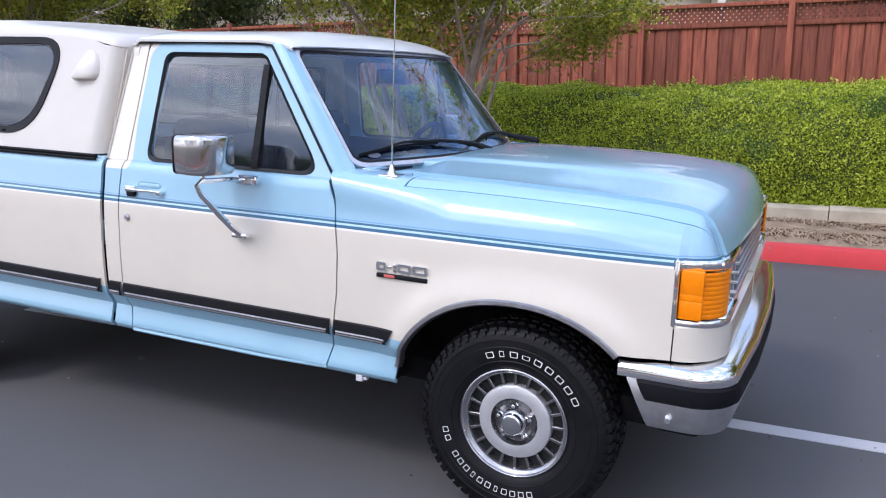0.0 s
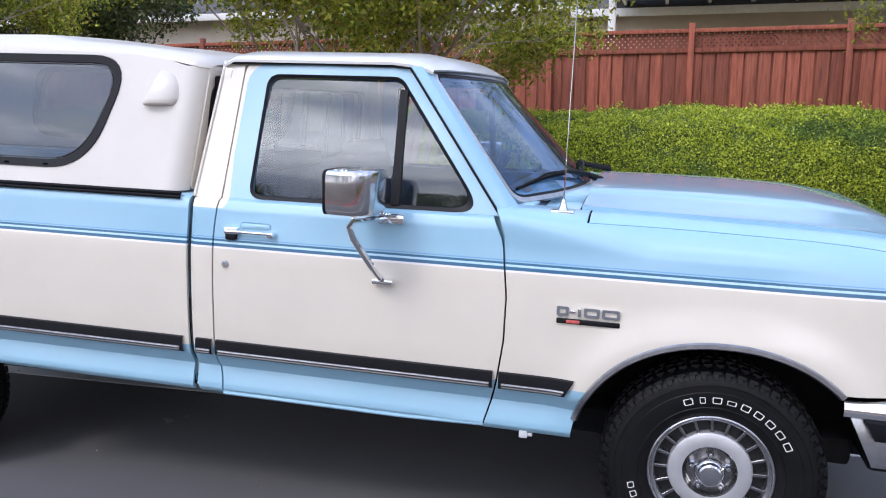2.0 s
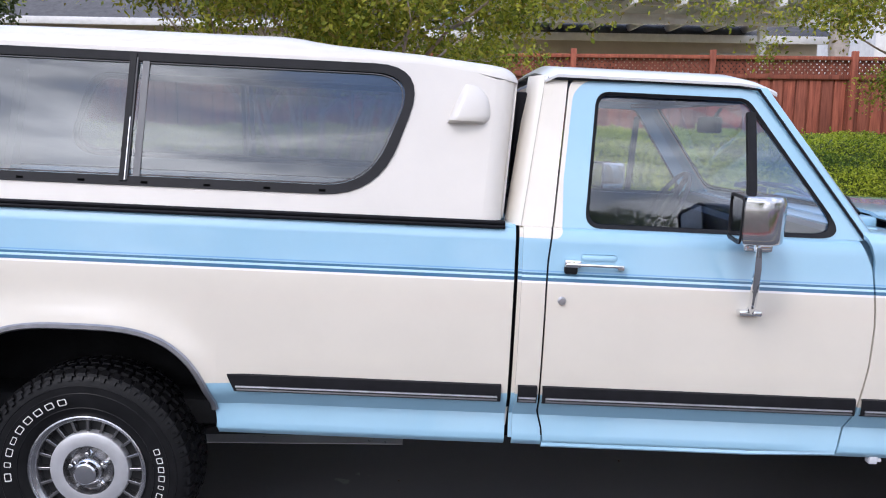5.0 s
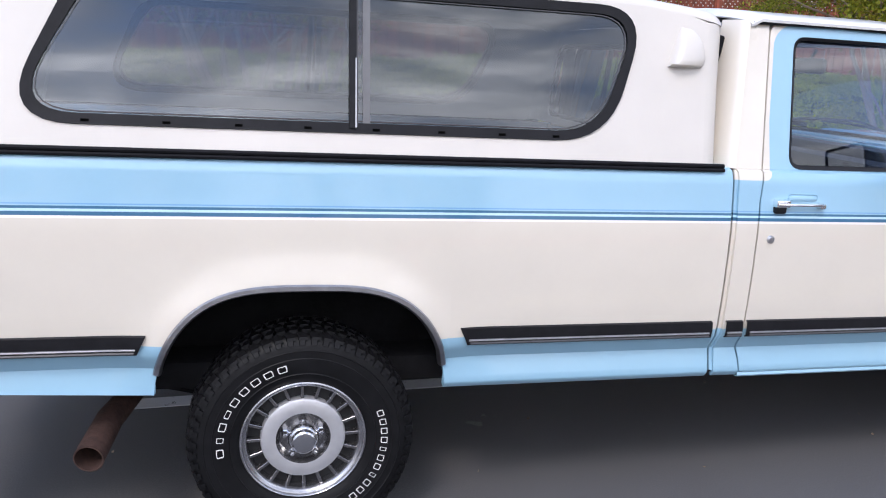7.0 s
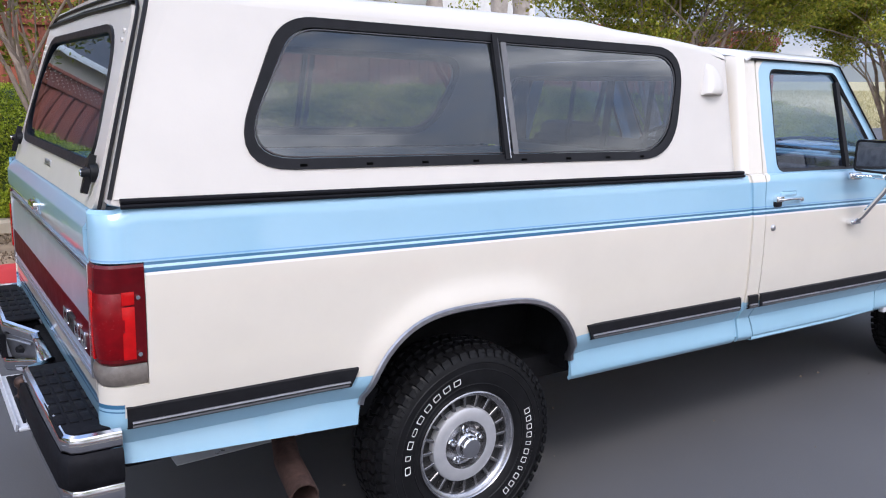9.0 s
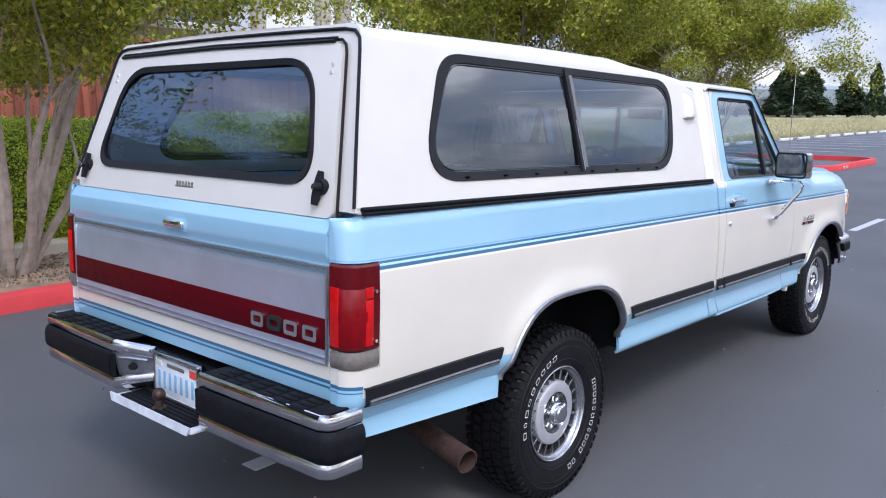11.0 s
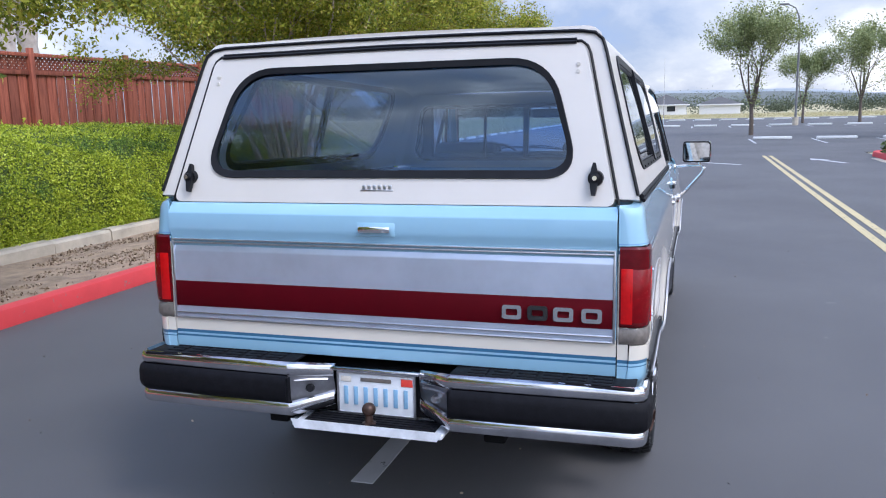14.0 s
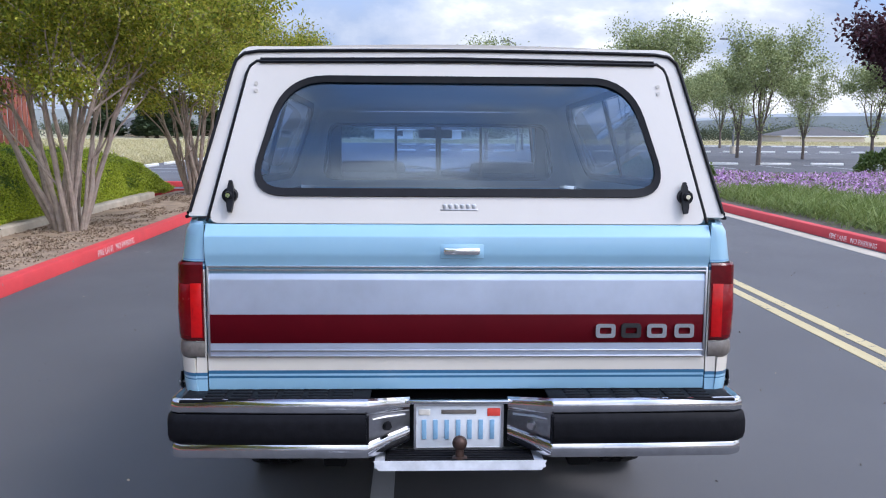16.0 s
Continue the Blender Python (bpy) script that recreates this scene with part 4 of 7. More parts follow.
an = tp("aerial", merged(boxed((2.800, -0.865, 1.312), (2.880, -0.805, 1.324), 0.004), tube([(2.840, -0.835, 1.32), (2.840, -0.835, 1.338), (2.841, -0.835, 1.36)], [0.020, 0.012, 0.007], 12)), M_CHROME, "chrome aerial base with a thin mast")
tp("mast", tube([(2.841, -0.835, 1.345), (2.850, -0.838, 2.10)], [0.0028, 0.0016], 6), M_CHROME, under=an)


# door furniture on the right and left
for sgn in (-1, 1):
    fl = (lambda b: b) if sgn < 0 else mirror_y
    hd = tp("door_handle", fl(merged(boxed((1.616, -0.972, 1.177), (1.808, -0.957, 1.189), 0.0055), boxed((1.786, -0.971, 1.168), (1.813, -0.935, 1.190), 0.008), boxed((1.612, -0.968, 1.172), (1.668, -0.935, 1.199), 0.006))), M_CHROME, "chrome pull-up door handle")
    tp("handle_cup", fl(merged(boxed((1.614, -0.963, 1.150), (1.658, -0.93, 1.176), 0.006))), M_TRIM, "black handle button housing", under=hd)
    tp("handle_dish", fl(boxed((1.668, -0.947, 1.190), (1.792, -0.93, 1.217), 0.0125)), M_BLUE, under=hd)
    lk = bmesh.new()
    add_lathe(lk, [(0, -0.968), (0.010, -0.967), (0.014, -0.962), (0.015, -0.95)], 20)
    bmesh.ops.recalc_face_normals(lk, faces=lk.faces[:])
    lk.transform(Matrix.Translation((1.612, 0, 1.058)))
    tp("door_lock", fl(lk), M_DULL, "round metal key lock")
    # towing mirror on two feet
    mi = tp("door_mirror", fl(merged(tube([(2.235, -0.945, 1.268), (2.22, -1.02, 1.276), (2.185, -1.13, 1.280), (2.178, -1.150, 1.262), (2.186, -1.135, 1.225), (2.228, -1.02, 1.085), (2.238, -0.985, 1.056)], [0.0095, 0.0095, 0.0095, 0.011, 0.0125, 0.0125, 0.0125], 10), tube([(2.183, -1.12, 1.278), (2.183, -1.115, 1.305)], 0.009, 10))), M_CHROME, "chrome towing mirror on a tubular arm")
    tp("mirror_foot", fl(boxed((2.205, -0.958, 1.250), (2.305, -0.93, 1.286), 0.010)), M_CHROME, under=mi)
    tp("mirror_foot", fl(boxed((2.200, -0.992, 1.038), (2.278, -0.952, 1.058), 0.007)), M_CHROME, under=mi)
    shell_m = Matrix.Translation((2.183, -1.105, 1.377)) @ Matrix.Rotation(radians(-9), 4, "Z")
    oval = rounded([(-0.098, -0.073), (0.098, -0.073), (0.098, 0.073), (-0.098, 0.073)], 0.026, 6)
    plan = [(-0.062, -0.092)] + [(-0.03 + 0.112 * math.sin(math.pi * k / 32) ** 0.8, 0.03 - 0.122 * math.cos(math.pi * k / 32) ** 0.8) for k in range(17)] + [(0.079, 0.06), (0.070, 0.082), (0.052, 0.092), (0.0, 0.092), (-0.062, 0.092)]
    rows_ = [[tuple(shell_m @ Vector((0.01 + (x_ - 0.01) * k, y_ * k, z_))) for x_, y_ in plan + plan[:1]] for z_, k in ((-0.0745, 0.05), (-0.0745, 0.80), (-0.0735, 0.87), (-0.0705, 0.93), (-0.065, 0.967), (-0.056, 0.988), (-0.03, 1.0), (0.0, 1.004), (0.03, 1.0), (0.056, 0.988), (0.065, 0.967), (0.0705, 0.93), (0.0735, 0.87), (0.0745, 0.80), (0.0745, 0.05))]
    tp("mirror_shell", fl(grid(rows_)), M_STEP, under=mi)
    tp("mirror_glass", fl(slab([tuple(shell_m @ Vector((-0.0625, q * 0.90, z * 0.88))) for q, z in oval], 0.004)), M_MIRROR, under=mi)
    tp("mirror_rim", fl(ring([tuple(shell_m @ Vector((-0.065, q * 0.96, z * 1.02))) for q, z in oval], [tuple(shell_m @ Vector((-0.065, q * 0.90, z * 0.88))) for q, z in oval], 0.006)), M_TRIM, under=mi)
    # fender badge: plain bright blocks over a dark bar
    bd = tp("fender_badge", fl(boxed((2.852, -0.968, 0.957), (3.062, -0.955, 0.974), 0.003)), M_TRIM, "bright block badge over a dark bar")
    for bx0, bx1 in ((2.852, 2.892), (2.897, 2.915), (2.922, 2.934), (2.942, 2.995), (3.002, 3.060)):
        hgt = (0.984, 1.016) if bx1 - bx0 > 0.02 or bx0 > 2.92 else (0.996, 1.004)
        if bx1 - bx0 > 0.03:
            o_ = [(x, -0.968, z) for x, z in rounded([(bx0, hgt[0]), (bx1, hgt[0]), (bx1, hgt[1]), (bx0, hgt[1])], 0.006, 4)]
            i_ = [(x, -0.968, z) for x, z in rounded([(bx0 + 0.010, hgt[0] + 0.009), (bx1 - 0.010, hgt[0] + 0.009), (bx1 - 0.010, hgt[1] - 0.009), (bx0 + 0.010, hgt[1] - 0.009)], 0.003, 4)]
            tp("badge_block", fl(ring(o_, i_, 0.008)), M_CHROME, under=bd)
        else:
            tp("badge_block", fl(boxed((bx0, -0.969, hgt[0]), (bx1, -0.958, hgt[1]), 0.002)), M_CHROME, under=bd)
    tp("badge_bar", fl(boxed((2.885, -0.9705, 0.960), (2.930, -0.960, 0.971), 0.002)), M_BADGERED, under=bd)

# ---- bed, tailgate, rear bumper ----
tp("bed_floor", boxed((-1.19, -0.57, 0.80), (1.44, 0.57, 0.83), 0.005), M_BLUE)
tp("bed_front", boxed((1.42, -0.90, 0.56), (1.445, 0.90, 1.298), 0.005), M_BLUE)
both("bed_rail", lambda: boxed((-1.12, -0.91, 1.265), (1.444, -0.80, 1.304), 0.010), M_BLUE)
both("bed_inner", lambda: boxed((-1.19, -0.80, 0.99), (1.43, -0.785, 1.28), 0.004), M_BLUE)
both("bed_corner", lambda: slab([(-1.2180, -0.892, 0.575), (-1.2180, -0.857, 0.575), (-1.2180, -0.857, 1.16), (-1.2180, -0.892, 1.16)], 0.02, flip=True), M_PAINT)


def tailgate_skin():
    prof = [(0.700, -1.200), (0.706, -1.213), (0.73, -1.217), (0.80, -1.218), (0.825, -1.218), (1.125, -1.216), (1.14, -1.219), (1.165, -1.230), (1.18, -1.232), (1.231, -1.2315), (1.235, -1.2305), (1.239, -1.228), (1.267, -1.209), (1.272, -1.204), (1.274, -1.195)]
    rows = []
    for z, x in prof:
        rows.append([(x, 0.853 * (1 - k / 12), z) for k in range(25)])
    return grid(rows, 0.03)


def tailgate_paint():
    m, n, l, b = nodes_of("tailgate_paint")
    g = n.new("ShaderNodeNewGeometry")
    sep = n.new("ShaderNodeSeparateXYZ")
    l.new(g.outputs["Position"], sep.inputs[0])
    zl = math_node(n, l, "ADD", math_node(n, l, "MULTIPLY", sep.outputs["X"], math.sin(RAKE)), math_node(n, l, "ADD", sep.outputs["Z"], 0.0))
    f = n.new("ShaderNodeMapRange")
    f.inputs["From Min"].default_value, f.inputs["From Max"].default_value = 0.5, 1.5
    l.new(zl, f.inputs["Value"])
    r = n.new("ShaderNodeValToRGB")
    r.color_ramp.interpolation = "CONSTANT"
    el = r.color_ramp.elements
    el[0].color = (*SKY_BLUE, 1)
    el[1].position, el[1].color = 0.745 - 0.5, (*DARK_BLUE, 1)
    for z, c in ((0.752, SKY_BLUE), (0.760, DARK_BLUE), (0.770, CREAM), (0.83, SKY_BLUE)):
        el.new(z - 0.5).color = (*c, 1)
    l.new(f.outputs["Result"], r.inputs["Fac"])
    v = n.new("ShaderNodeMix")
    v.data_type, v.blend_type = "RGBA", "MULTIPLY"
    v.inputs["Factor"].default_value = 1.0
    l.new(r.outputs["Color"], v.inputs["A"])
    l.new(ramp(n, l, noise_of(n, l, 3.5, 8, 0.65), [(0.3, (0.94, 0.94, 0.94)), (0.7, (1, 1, 1))]), v.inputs["B"])
    l.new(v.outputs["Result"], b.inputs["Base Color"])
    b.inputs["Roughness"].default_value = 0.3
    b.inputs["Coat Weight"].default_value, b.inputs["Coat Roughness"].default_value = 1.0, 0.04
    return m


M_GATE = tailgate_paint()
gate = tp("tailgate", tailgate_skin(), M_GATE, "light blue tailgate with silver applique")
tp("silver_panel", grid([[(x, 0.845, z), (x, -0.845, z)] for z, x in ((0.824, -1.2225), (1.083, -1.2225), (1.086, -1.2222), (1.090, -1.2215), (1.118, -1.2125))], 0.006), M_SILVER, "brushed silver applique", under=gate)
tp("red_band", boxed((-1.2245, -0.842, 0.869), (-1.2215, 0.842, 0.968), 0.001), M_RED, "maroon band", under=gate)
for zc in (0.823, 0.843, 1.119, 1.131):
    tp("bright_edge", boxed((-1.2275, -0.848, zc - 0.003), (-1.215, 0.848, zc + 0.003), 0.002), M_DULL, under=gate)
for sgn in (-1, 1):
    tp("bright_edge", boxed((-1.2275, sgn * 0.846 - 0.004, 0.82), (-1.215, sgn * 0.846 + 0.004, 1.134), 0.002), M_DULL, under=gate)
for i, y in enumerate((-0.502, -0.591, -0.679, -0.774)):
    o_ = [(-1.234, q, z) for q, z in rounded([(y + 0.034, 0.888), (y - 0.034, 0.888), (y - 0.034, 0.937), (y + 0.034, 0.937)], 0.012, 5)]
    i_ = [(-1.234, q, z) for q, z in rounded([(y + 0.020, 0.902), (y - 0.020, 0.902), (y - 0.020, 0.924), (y + 0.020, 0.924)], 0.006, 5)]
    tp("gate_letter_block", ring(o_, i_, 0.010), M_RIMDARK if i == 1 else M_CHROME, "bright block emblem on the maroon band", under=gate)
gh = tp("gate_handle", boxed((-1.252, -0.068, 1.174), (-1.222, 0.056, 1.200), 0.008), M_CHROME, "chrome tailgate handle", under=gate)
tp("handle_dish", boxed((-1.2335, -0.082, 1.160), (-1.220, 0.068, 1.212), 0.006), M_BLUE, under=gh)


def lamp(z0, z1, out=0.0, x1=-1.106, y1=0.862, inset=0.0):
    """The lens that wraps round the rear corner."""
    rows = []
    for z, e in ((z0, -0.006), (z0 + 0.008, 0.0), ((z0 + z1) / 2, 0.003), (z1 - 0.008, 0.0), (z1, -0.006)):
        row = [(x1, -(0.957 + out + e), z), (min(-1.15, x1 - 0.004), -(0.957 + out + e), z)]
        for k in range(9):
            a = k / 8 * math.pi / 2
            row.append((-1.17 - (0.055 + out + e) * math.sin(a), -(0.90 + (0.057 + out + e) * math.cos(a)), z))
        row.append((-1.226 - out - e, -y1, z))
        rows.append(row)
    return grid(rows, 0.03, flip=True)


for sgn in (-1, 1):
    fl = (lambda b: b) if sgn < 0 else mirror_y
    tl = tp("tail_lamp", fl(lamp(0.876, 1.146)), M_LAMP, "red wrap-round tail lamp lens")
    tp("reversing_lens", fl(lamp(0.818, 0.875, -0.002)), M_CLEAR, "smoky clear reversing lens", under=tl)
    tp("stop_lens", fl(boxed((-1.2300, -0.905, 0.890), (-1.222, -0.868, 1.075), 0.001)), M_LAMPHOT, under=tl)
    tp("stop_lens", fl(boxed((-1.166, -0.9612, 0.892), (-1.134, -0.952, 1.035), 0.001)), M_LAMPHOT, under=tl)
    tp("stop_lens", fl(boxed((-1.166, -0.9612, 1.040), (-1.134, -0.952, 1.075), 0.001)), M_LAMPHOT, under=tl)
    tp("inner_lens", fl(lamp(0.888, 1.080, 0.0018, -1.160, 0.899)), M_LAMPMID, under=tl)
    for z in (0.905, 1.06):
        tp("lamp_screw", fl(tube([(-1.125, -0.957, z), (-1.125, -0.966, z)], 0.006, 8)), M_CHROME, under=tl)

# bumper: two chrome bands with a black pad between, stepped down in the middle
OUTER = [(-0.964, -1.18), (-0.964, -1.282), (-0.955, -1.309), (-0.925, -1.328), (-0.6, -1.338), (-0.31, -1.342)]


WINGED = OUTER + [(-0.302, -1.340), (-0.24, -1.296), (-0.168, -1.246)]


def band(z0, z1, out, side, curve=None, t=0.012, drop=0.0):
    rows = []
    cs = curve or OUTER
    for w, e in ((0, -0.016), (0.1, -0.005), (0.3, 0.0), (0.7, 0.0), (0.9, -0.005), (1, -0.016)):
        z = z0 + (z1 - z0) * w
        row = []
        for y, x in cs:
            ny = 1 if y < -0.96 else 0.8 if y < -0.94 else 0.3 if y < -0.91 else 0.0
            nx = 1 if y > -0.93 else 0.7 if y > -0.96 else 0.0
            row.append((x - (out + e) * nx, side * -1 * (y - (out + e) * ny), z - drop * max(0, y + 0.302) / 0.134))
        rows.append(row)
    return grid(rows, t, flip=side < 0)


rb = tp("rear_bumper", merged(boxed((-1.30, -0.92, 0.53), (-1.20, -0.33, 0.68), 0.02), boxed((-1.30, 0.33, 0.53), (-1.20, 0.92, 0.68), 0.02), boxed((-1.228, -0.34, 0.50), (-1.19, 0.34, 0.665), 0.01)), M_DARK, "chrome step bumper with black pads")
for sgn in (-1, 1):
    tp("top_band", band(0.650, 0.704, 0.0, sgn, WINGED, drop=0.022), M_STEP, under=rb)
    tp("bottom_band", band(0.500, 0.556, 0.0, sgn, WINGED, drop=-0.026), M_STEP, under=rb)
    tp("bumper_pad", band(0.553, 0.655, 0.014, sgn), M_RUBBER, "black rubber bumper pad", under=rb)
    # the wing slants in towards the plate: a sunk face between the two bands
    wing = [slab([(-1.338, sgn * 0.308, 0.656), (-1.248, sgn * 0.168, 0.640), (-1.226, sgn * 0.168, 0.565), (-1.314, sgn * 0.308, 0.548)], 0.010, flip=sgn > 0)]
    wing.append(tube([(-1.328, sgn * 0.290, 0.634), (-1.302, sgn * 0.250, 0.634), (-1.258, sgn * 0.186, 0.628)], [0.003, 0.007, 0.006], 8))
    tp("bumper_wing", merged(*wing), M_LIP, "greyed chrome wing beside the plate", under=rb)
    tp("pad_end", slab([(-1.352, sgn * 0.312, 0.650), (-1.352, sgn * 0.302, 0.650), (-1.350, sgn * 0.302, 0.556), (-1.350, sgn * 0.312, 0.556)], 0.02, flip=sgn > 0), M_RUBBER, under=rb)
    tp("wing_plug", tube([(-1.285, sgn * 0.246, 0.600), (-1.302, sgn * 0.238, 0.600)], [0.018, 0.012], 12), M_TRIM if sgn > 0 else M_DULL, under=rb)
    tread = [boxed((-1.328, min(sgn * 0.30, sgn * 0.925), 0.692), (-1.19, max(sgn * 0.30, sgn * 0.925), 0.702), 0.004)]
    tread += [boxed((-1.322 + 0.033 * i, min(sgn * (0.36 + 0.085 * j), sgn * (0.425 + 0.085 * j)), 0.700), (-1.298 + 0.033 * i, max(sgn * (0.36 + 0.085 * j), sgn * (0.425 + 0.085 * j)), 0.706), 0.002) for i in range(4) for j in range(6)]
    tp("step_tread", merged(*tread), M_RUBBER, "ribbed black step tread", under=rb)
tp("plate_bar", boxed((-1.262, -0.172, 0.664), (-1.232, 0.172, 0.678), 0.005), M_STEP, "chrome bar over the plate", under=rb)
tp("tow_step", merged(boxed((-1.362, -0.285, 0.478), (-1.20, 0.285, 0.490), 0.004), slab([(-1.362, 0.287, 0.505), (-1.362, -0.287, 0.505), (-1.366, -0.27, 0.474), (-1.366, 0.27, 0.474)], 0.006)), M_STEEL, "worn white steel towing step", under=rb)
tp("tow_tread", merged(boxed((-1.345, -0.25, 0.490), (-1.235, 0.25, 0.497), 0.003), *[boxed((-1.342 + 0.022 * i, -0.24, 0.496), (-1.332 + 0.022 * i, 0.24, 0.501), 0.002) for i in range(5)]), M_RUBBER, under=rb)
ball = bmesh.new()
bmesh.ops.create_uvsphere(ball, u_segments=20, v_segments=14, radius=0.025)
ball.transform(Matrix.Translation((-1.318, 0.0, 0.549)))
ball = merged(ball, tube([(-1.318, 0, 0.490), (-1.318, 0, 0.500), (-1.318, 0, 0.505), (-1.318, 0, 0.535)], [0.028, 0.026, 0.015, 0.013], 16))
tp("tow_ball", ball, M_BALL, "rusty tow ball", under=rb)
plate = tp("number_plate", boxed((-1.2460, -0.150, 0.5040), (-1.2400, 0.150, 0.6590), 0.0028), M_PLATE, "white number plate with blue characters as bars", under=rb)
for y in (-0.115, -0.076, -0.037, 0.002, 0.041, 0.080, 0.119):
    tp("plate_character", boxed((-1.2490, y - 0.008, 0.5370), (-1.2440, y + 0.008, 0.6060), 0.001), M_PLATEBLUE, under=plate)
tp("plate_sticker", boxed((-1.2490, -0.142, 0.6190), (-1.2440, -0.098, 0.6460), 0.001), M_STICKER, under=plate)
tp("plate_sticker", boxed((-1.2490, 0.098, 0.6230), (-1.2440, 0.138, 0.6430), 0.001), M_CREAM, under=plate)
tp("plate_line", boxed((-1.2490, -0.06, 0.6270), (-1.2440, 0.06, 0.6410), 0.001), M_CLEAR, under=plate)
tp("plate_frame", merged(ring([(-1.250, y, z - 0.049) for y, z in rounded([(0.154, 0.549), (-0.154, 0.549), (-0.154, 0.712), (0.154, 0.712)], 0.008, 4)], [(-1.250, y, z - 0.049) for y, z in rounded([(0.146, 0.557), (-0.146, 0.557), (-0.146, 0.704), (0.146, 0.704)], 0.006, 4)], 0.006)), M_DULL, under=plate)

# ---- camper shell ----
shell_cap = tagged(new("camper_shell"), "white fibreglass camper shell with smoked windows on the pickup's bed", "camper shell")


def cp(name, bm, mat, label="", under=None, sharp=35):
    bm.transform(BODY)
    return part(name, bm, mat, under or shell_cap, label, sharp)


def cside(x, z, out=0.0):
    return (x, -(0.918 - (z - 1.31) * 0.275 + out), z)


CAP_OUT = [(-1.155, 1.312), (1.405, 1.312), (1.440, 1.745), (-1.035, 1.790)]
CWIN_O = [(-0.860, 1.376), (0.982, 1.376), (1.132, 1.818), (-0.650, 1.820)]
CWIN_R = [0.13, 0.26, 0.13, 0.17]


def shrink(c, d):
    cx, cz = sum(p[0] for p in c) / 4, sum(p[1] for p in c) / 4
    return [(x - d * math.copysign(1.15, x - cx), z - d * math.copysign(1, z - cz)) for x, z in c]


def cloop(c, r, out=0.0, m=9):
    return [cside(x, z, out) for x, z in rounded(c, r, m)]


both_cap = lambda name, build, mat, label="", under=None: (cp(name, build(), mat, label, under), cp(name, mirror_y(build()), mat, label, under))
CAP_TOP_C = [(-1.06, 1.893), (-0.95, 1.899), (-0.2, 1.916), (0.64, 1.918), (0.78, 1.898), (1.1, 1.878), (1.35, 1.854), (1.40, 1.846), (1.43, 1.832), (1.445, 1.81)]


CORNER_R = 0.07
CAP_EAVE = [(-1.018, 1.838), (0.9, 1.830), (1.15, 1.822), (1.30, 1.802), (1.46, 1.772)]


def cap_front_x(z):
    return 1.402 + 0.075 * (z - 1.312)


def cap_side():
    """Leaning side wall round the window; a rounded corner turns it into the front."""
    r = CORNER_R
    top = [(-1.165, 1.312), (cap_front_x(1.312) - r, 1.312), (cap_front_x(lerp(1.40, CAP_EAVE)) - r, lerp(1.40, CAP_EAVE)), (1.30, 1.802), (1.15, 1.822), (0.9, 1.830), (-1.018, 1.838)]
    inner = rounded(CWIN_O, CWIN_R, 9)
    cx, cz = 0.2, 1.58
    outer = []
    for x, z in inner:                # the wall's edge seen from the window's middle
        best = 9.0
        for (ax, az), (bx, bz) in zip(top, top[1:] + top[:1]):
            dx, dz, ex, ez = x - cx, z - cz, bx - ax, bz - az
            den = dx * ez - dz * ex
            if abs(den) > 1e-9:
                t, u = ((ax - cx) * ez - (az - cz) * ex) / den, ((ax - cx) * dz - (az - cz) * dx) / den
                if t > 0 and -1e-6 <= u <= 1 + 1e-6:
                    best = min(best, t)
        outer.append((cx + (x - cx) * best, cz + (z - cz) * best))
    for p in top:                     # keep the true corners
        k = min(range(len(outer)), key=lambda i: (outer[i][0] - p[0]) ** 2 + (outer[i][1] - p[1]) ** 2)
        outer[k] = p
    wall = ring([cside(x, z) for x, z in outer], cloop(CWIN_O, CWIN_R), 0.02)
    rows = []
    for j in range(9):
        w = j / 8
        z = 1.312 + (lerp(1.40, CAP_EAVE) - 1.312) * w
        y0 = -cside(0, z)[1]
        rows.append([(cap_front_x(z) - r + r * math.sin(a), -(y0 - r + r * math.cos(a)), z) for a in (math.pi / 2 * k / 8 for k in range(9))])
    return merged(wall, grid(rows))


both_cap("side_wall", cap_side, M_CAP)


def cap_roof():
    rows = []
    for x in (-1.008, -1.004, -0.99, -0.8, -0.4, 0.0, 0.4, 0.62, 0.68, 0.74, 0.80, 0.95, 1.1, 1.2, 1.3, 1.35, 1.375, 1.39, 1.405, 1.42, 1.432, 1.44, 1.4445):
        ze = lerp(x, CAP_EAVE)
        zc = max(lerp(x, CAP_TOP_C), ze + 0.03)
        ye = 0.918 - (ze - 1.31) * 0.275
        f = max(0.0, x - (1.445 - CORNER_R)) / CORNER_R
        ye -= CORNER_R * (1 - math.sqrt(max(0, 1 - f * f)))
        zt = zc - 0.014
        turn = min(0.15, ye - 0.02)
        # the shoulder leaves along the wall's lean and comes in level
        c = (ye - 0.275 * (zt - ze), zt)
        row = []
        for k in range(13):
            t = k / 12
            row.append((x, -((1 - t) ** 2 * ye + 2 * t * (1 - t) * c[0] + t * t * (ye - turn)), (1 - t) ** 2 * ze + 2 * t * (1 - t) * c[1] + t * t * zt))
        for k in range(1, 8):
            v = 1 - k / 7
            row.append((x, -(ye - turn) * v, zc - 0.014 * v ** 2))
        row += [(a, -b, c_) for a, b, c_ in row[-2::-1]]
        rows.append(row)
    return grid(rows, 0.02, flip=True)


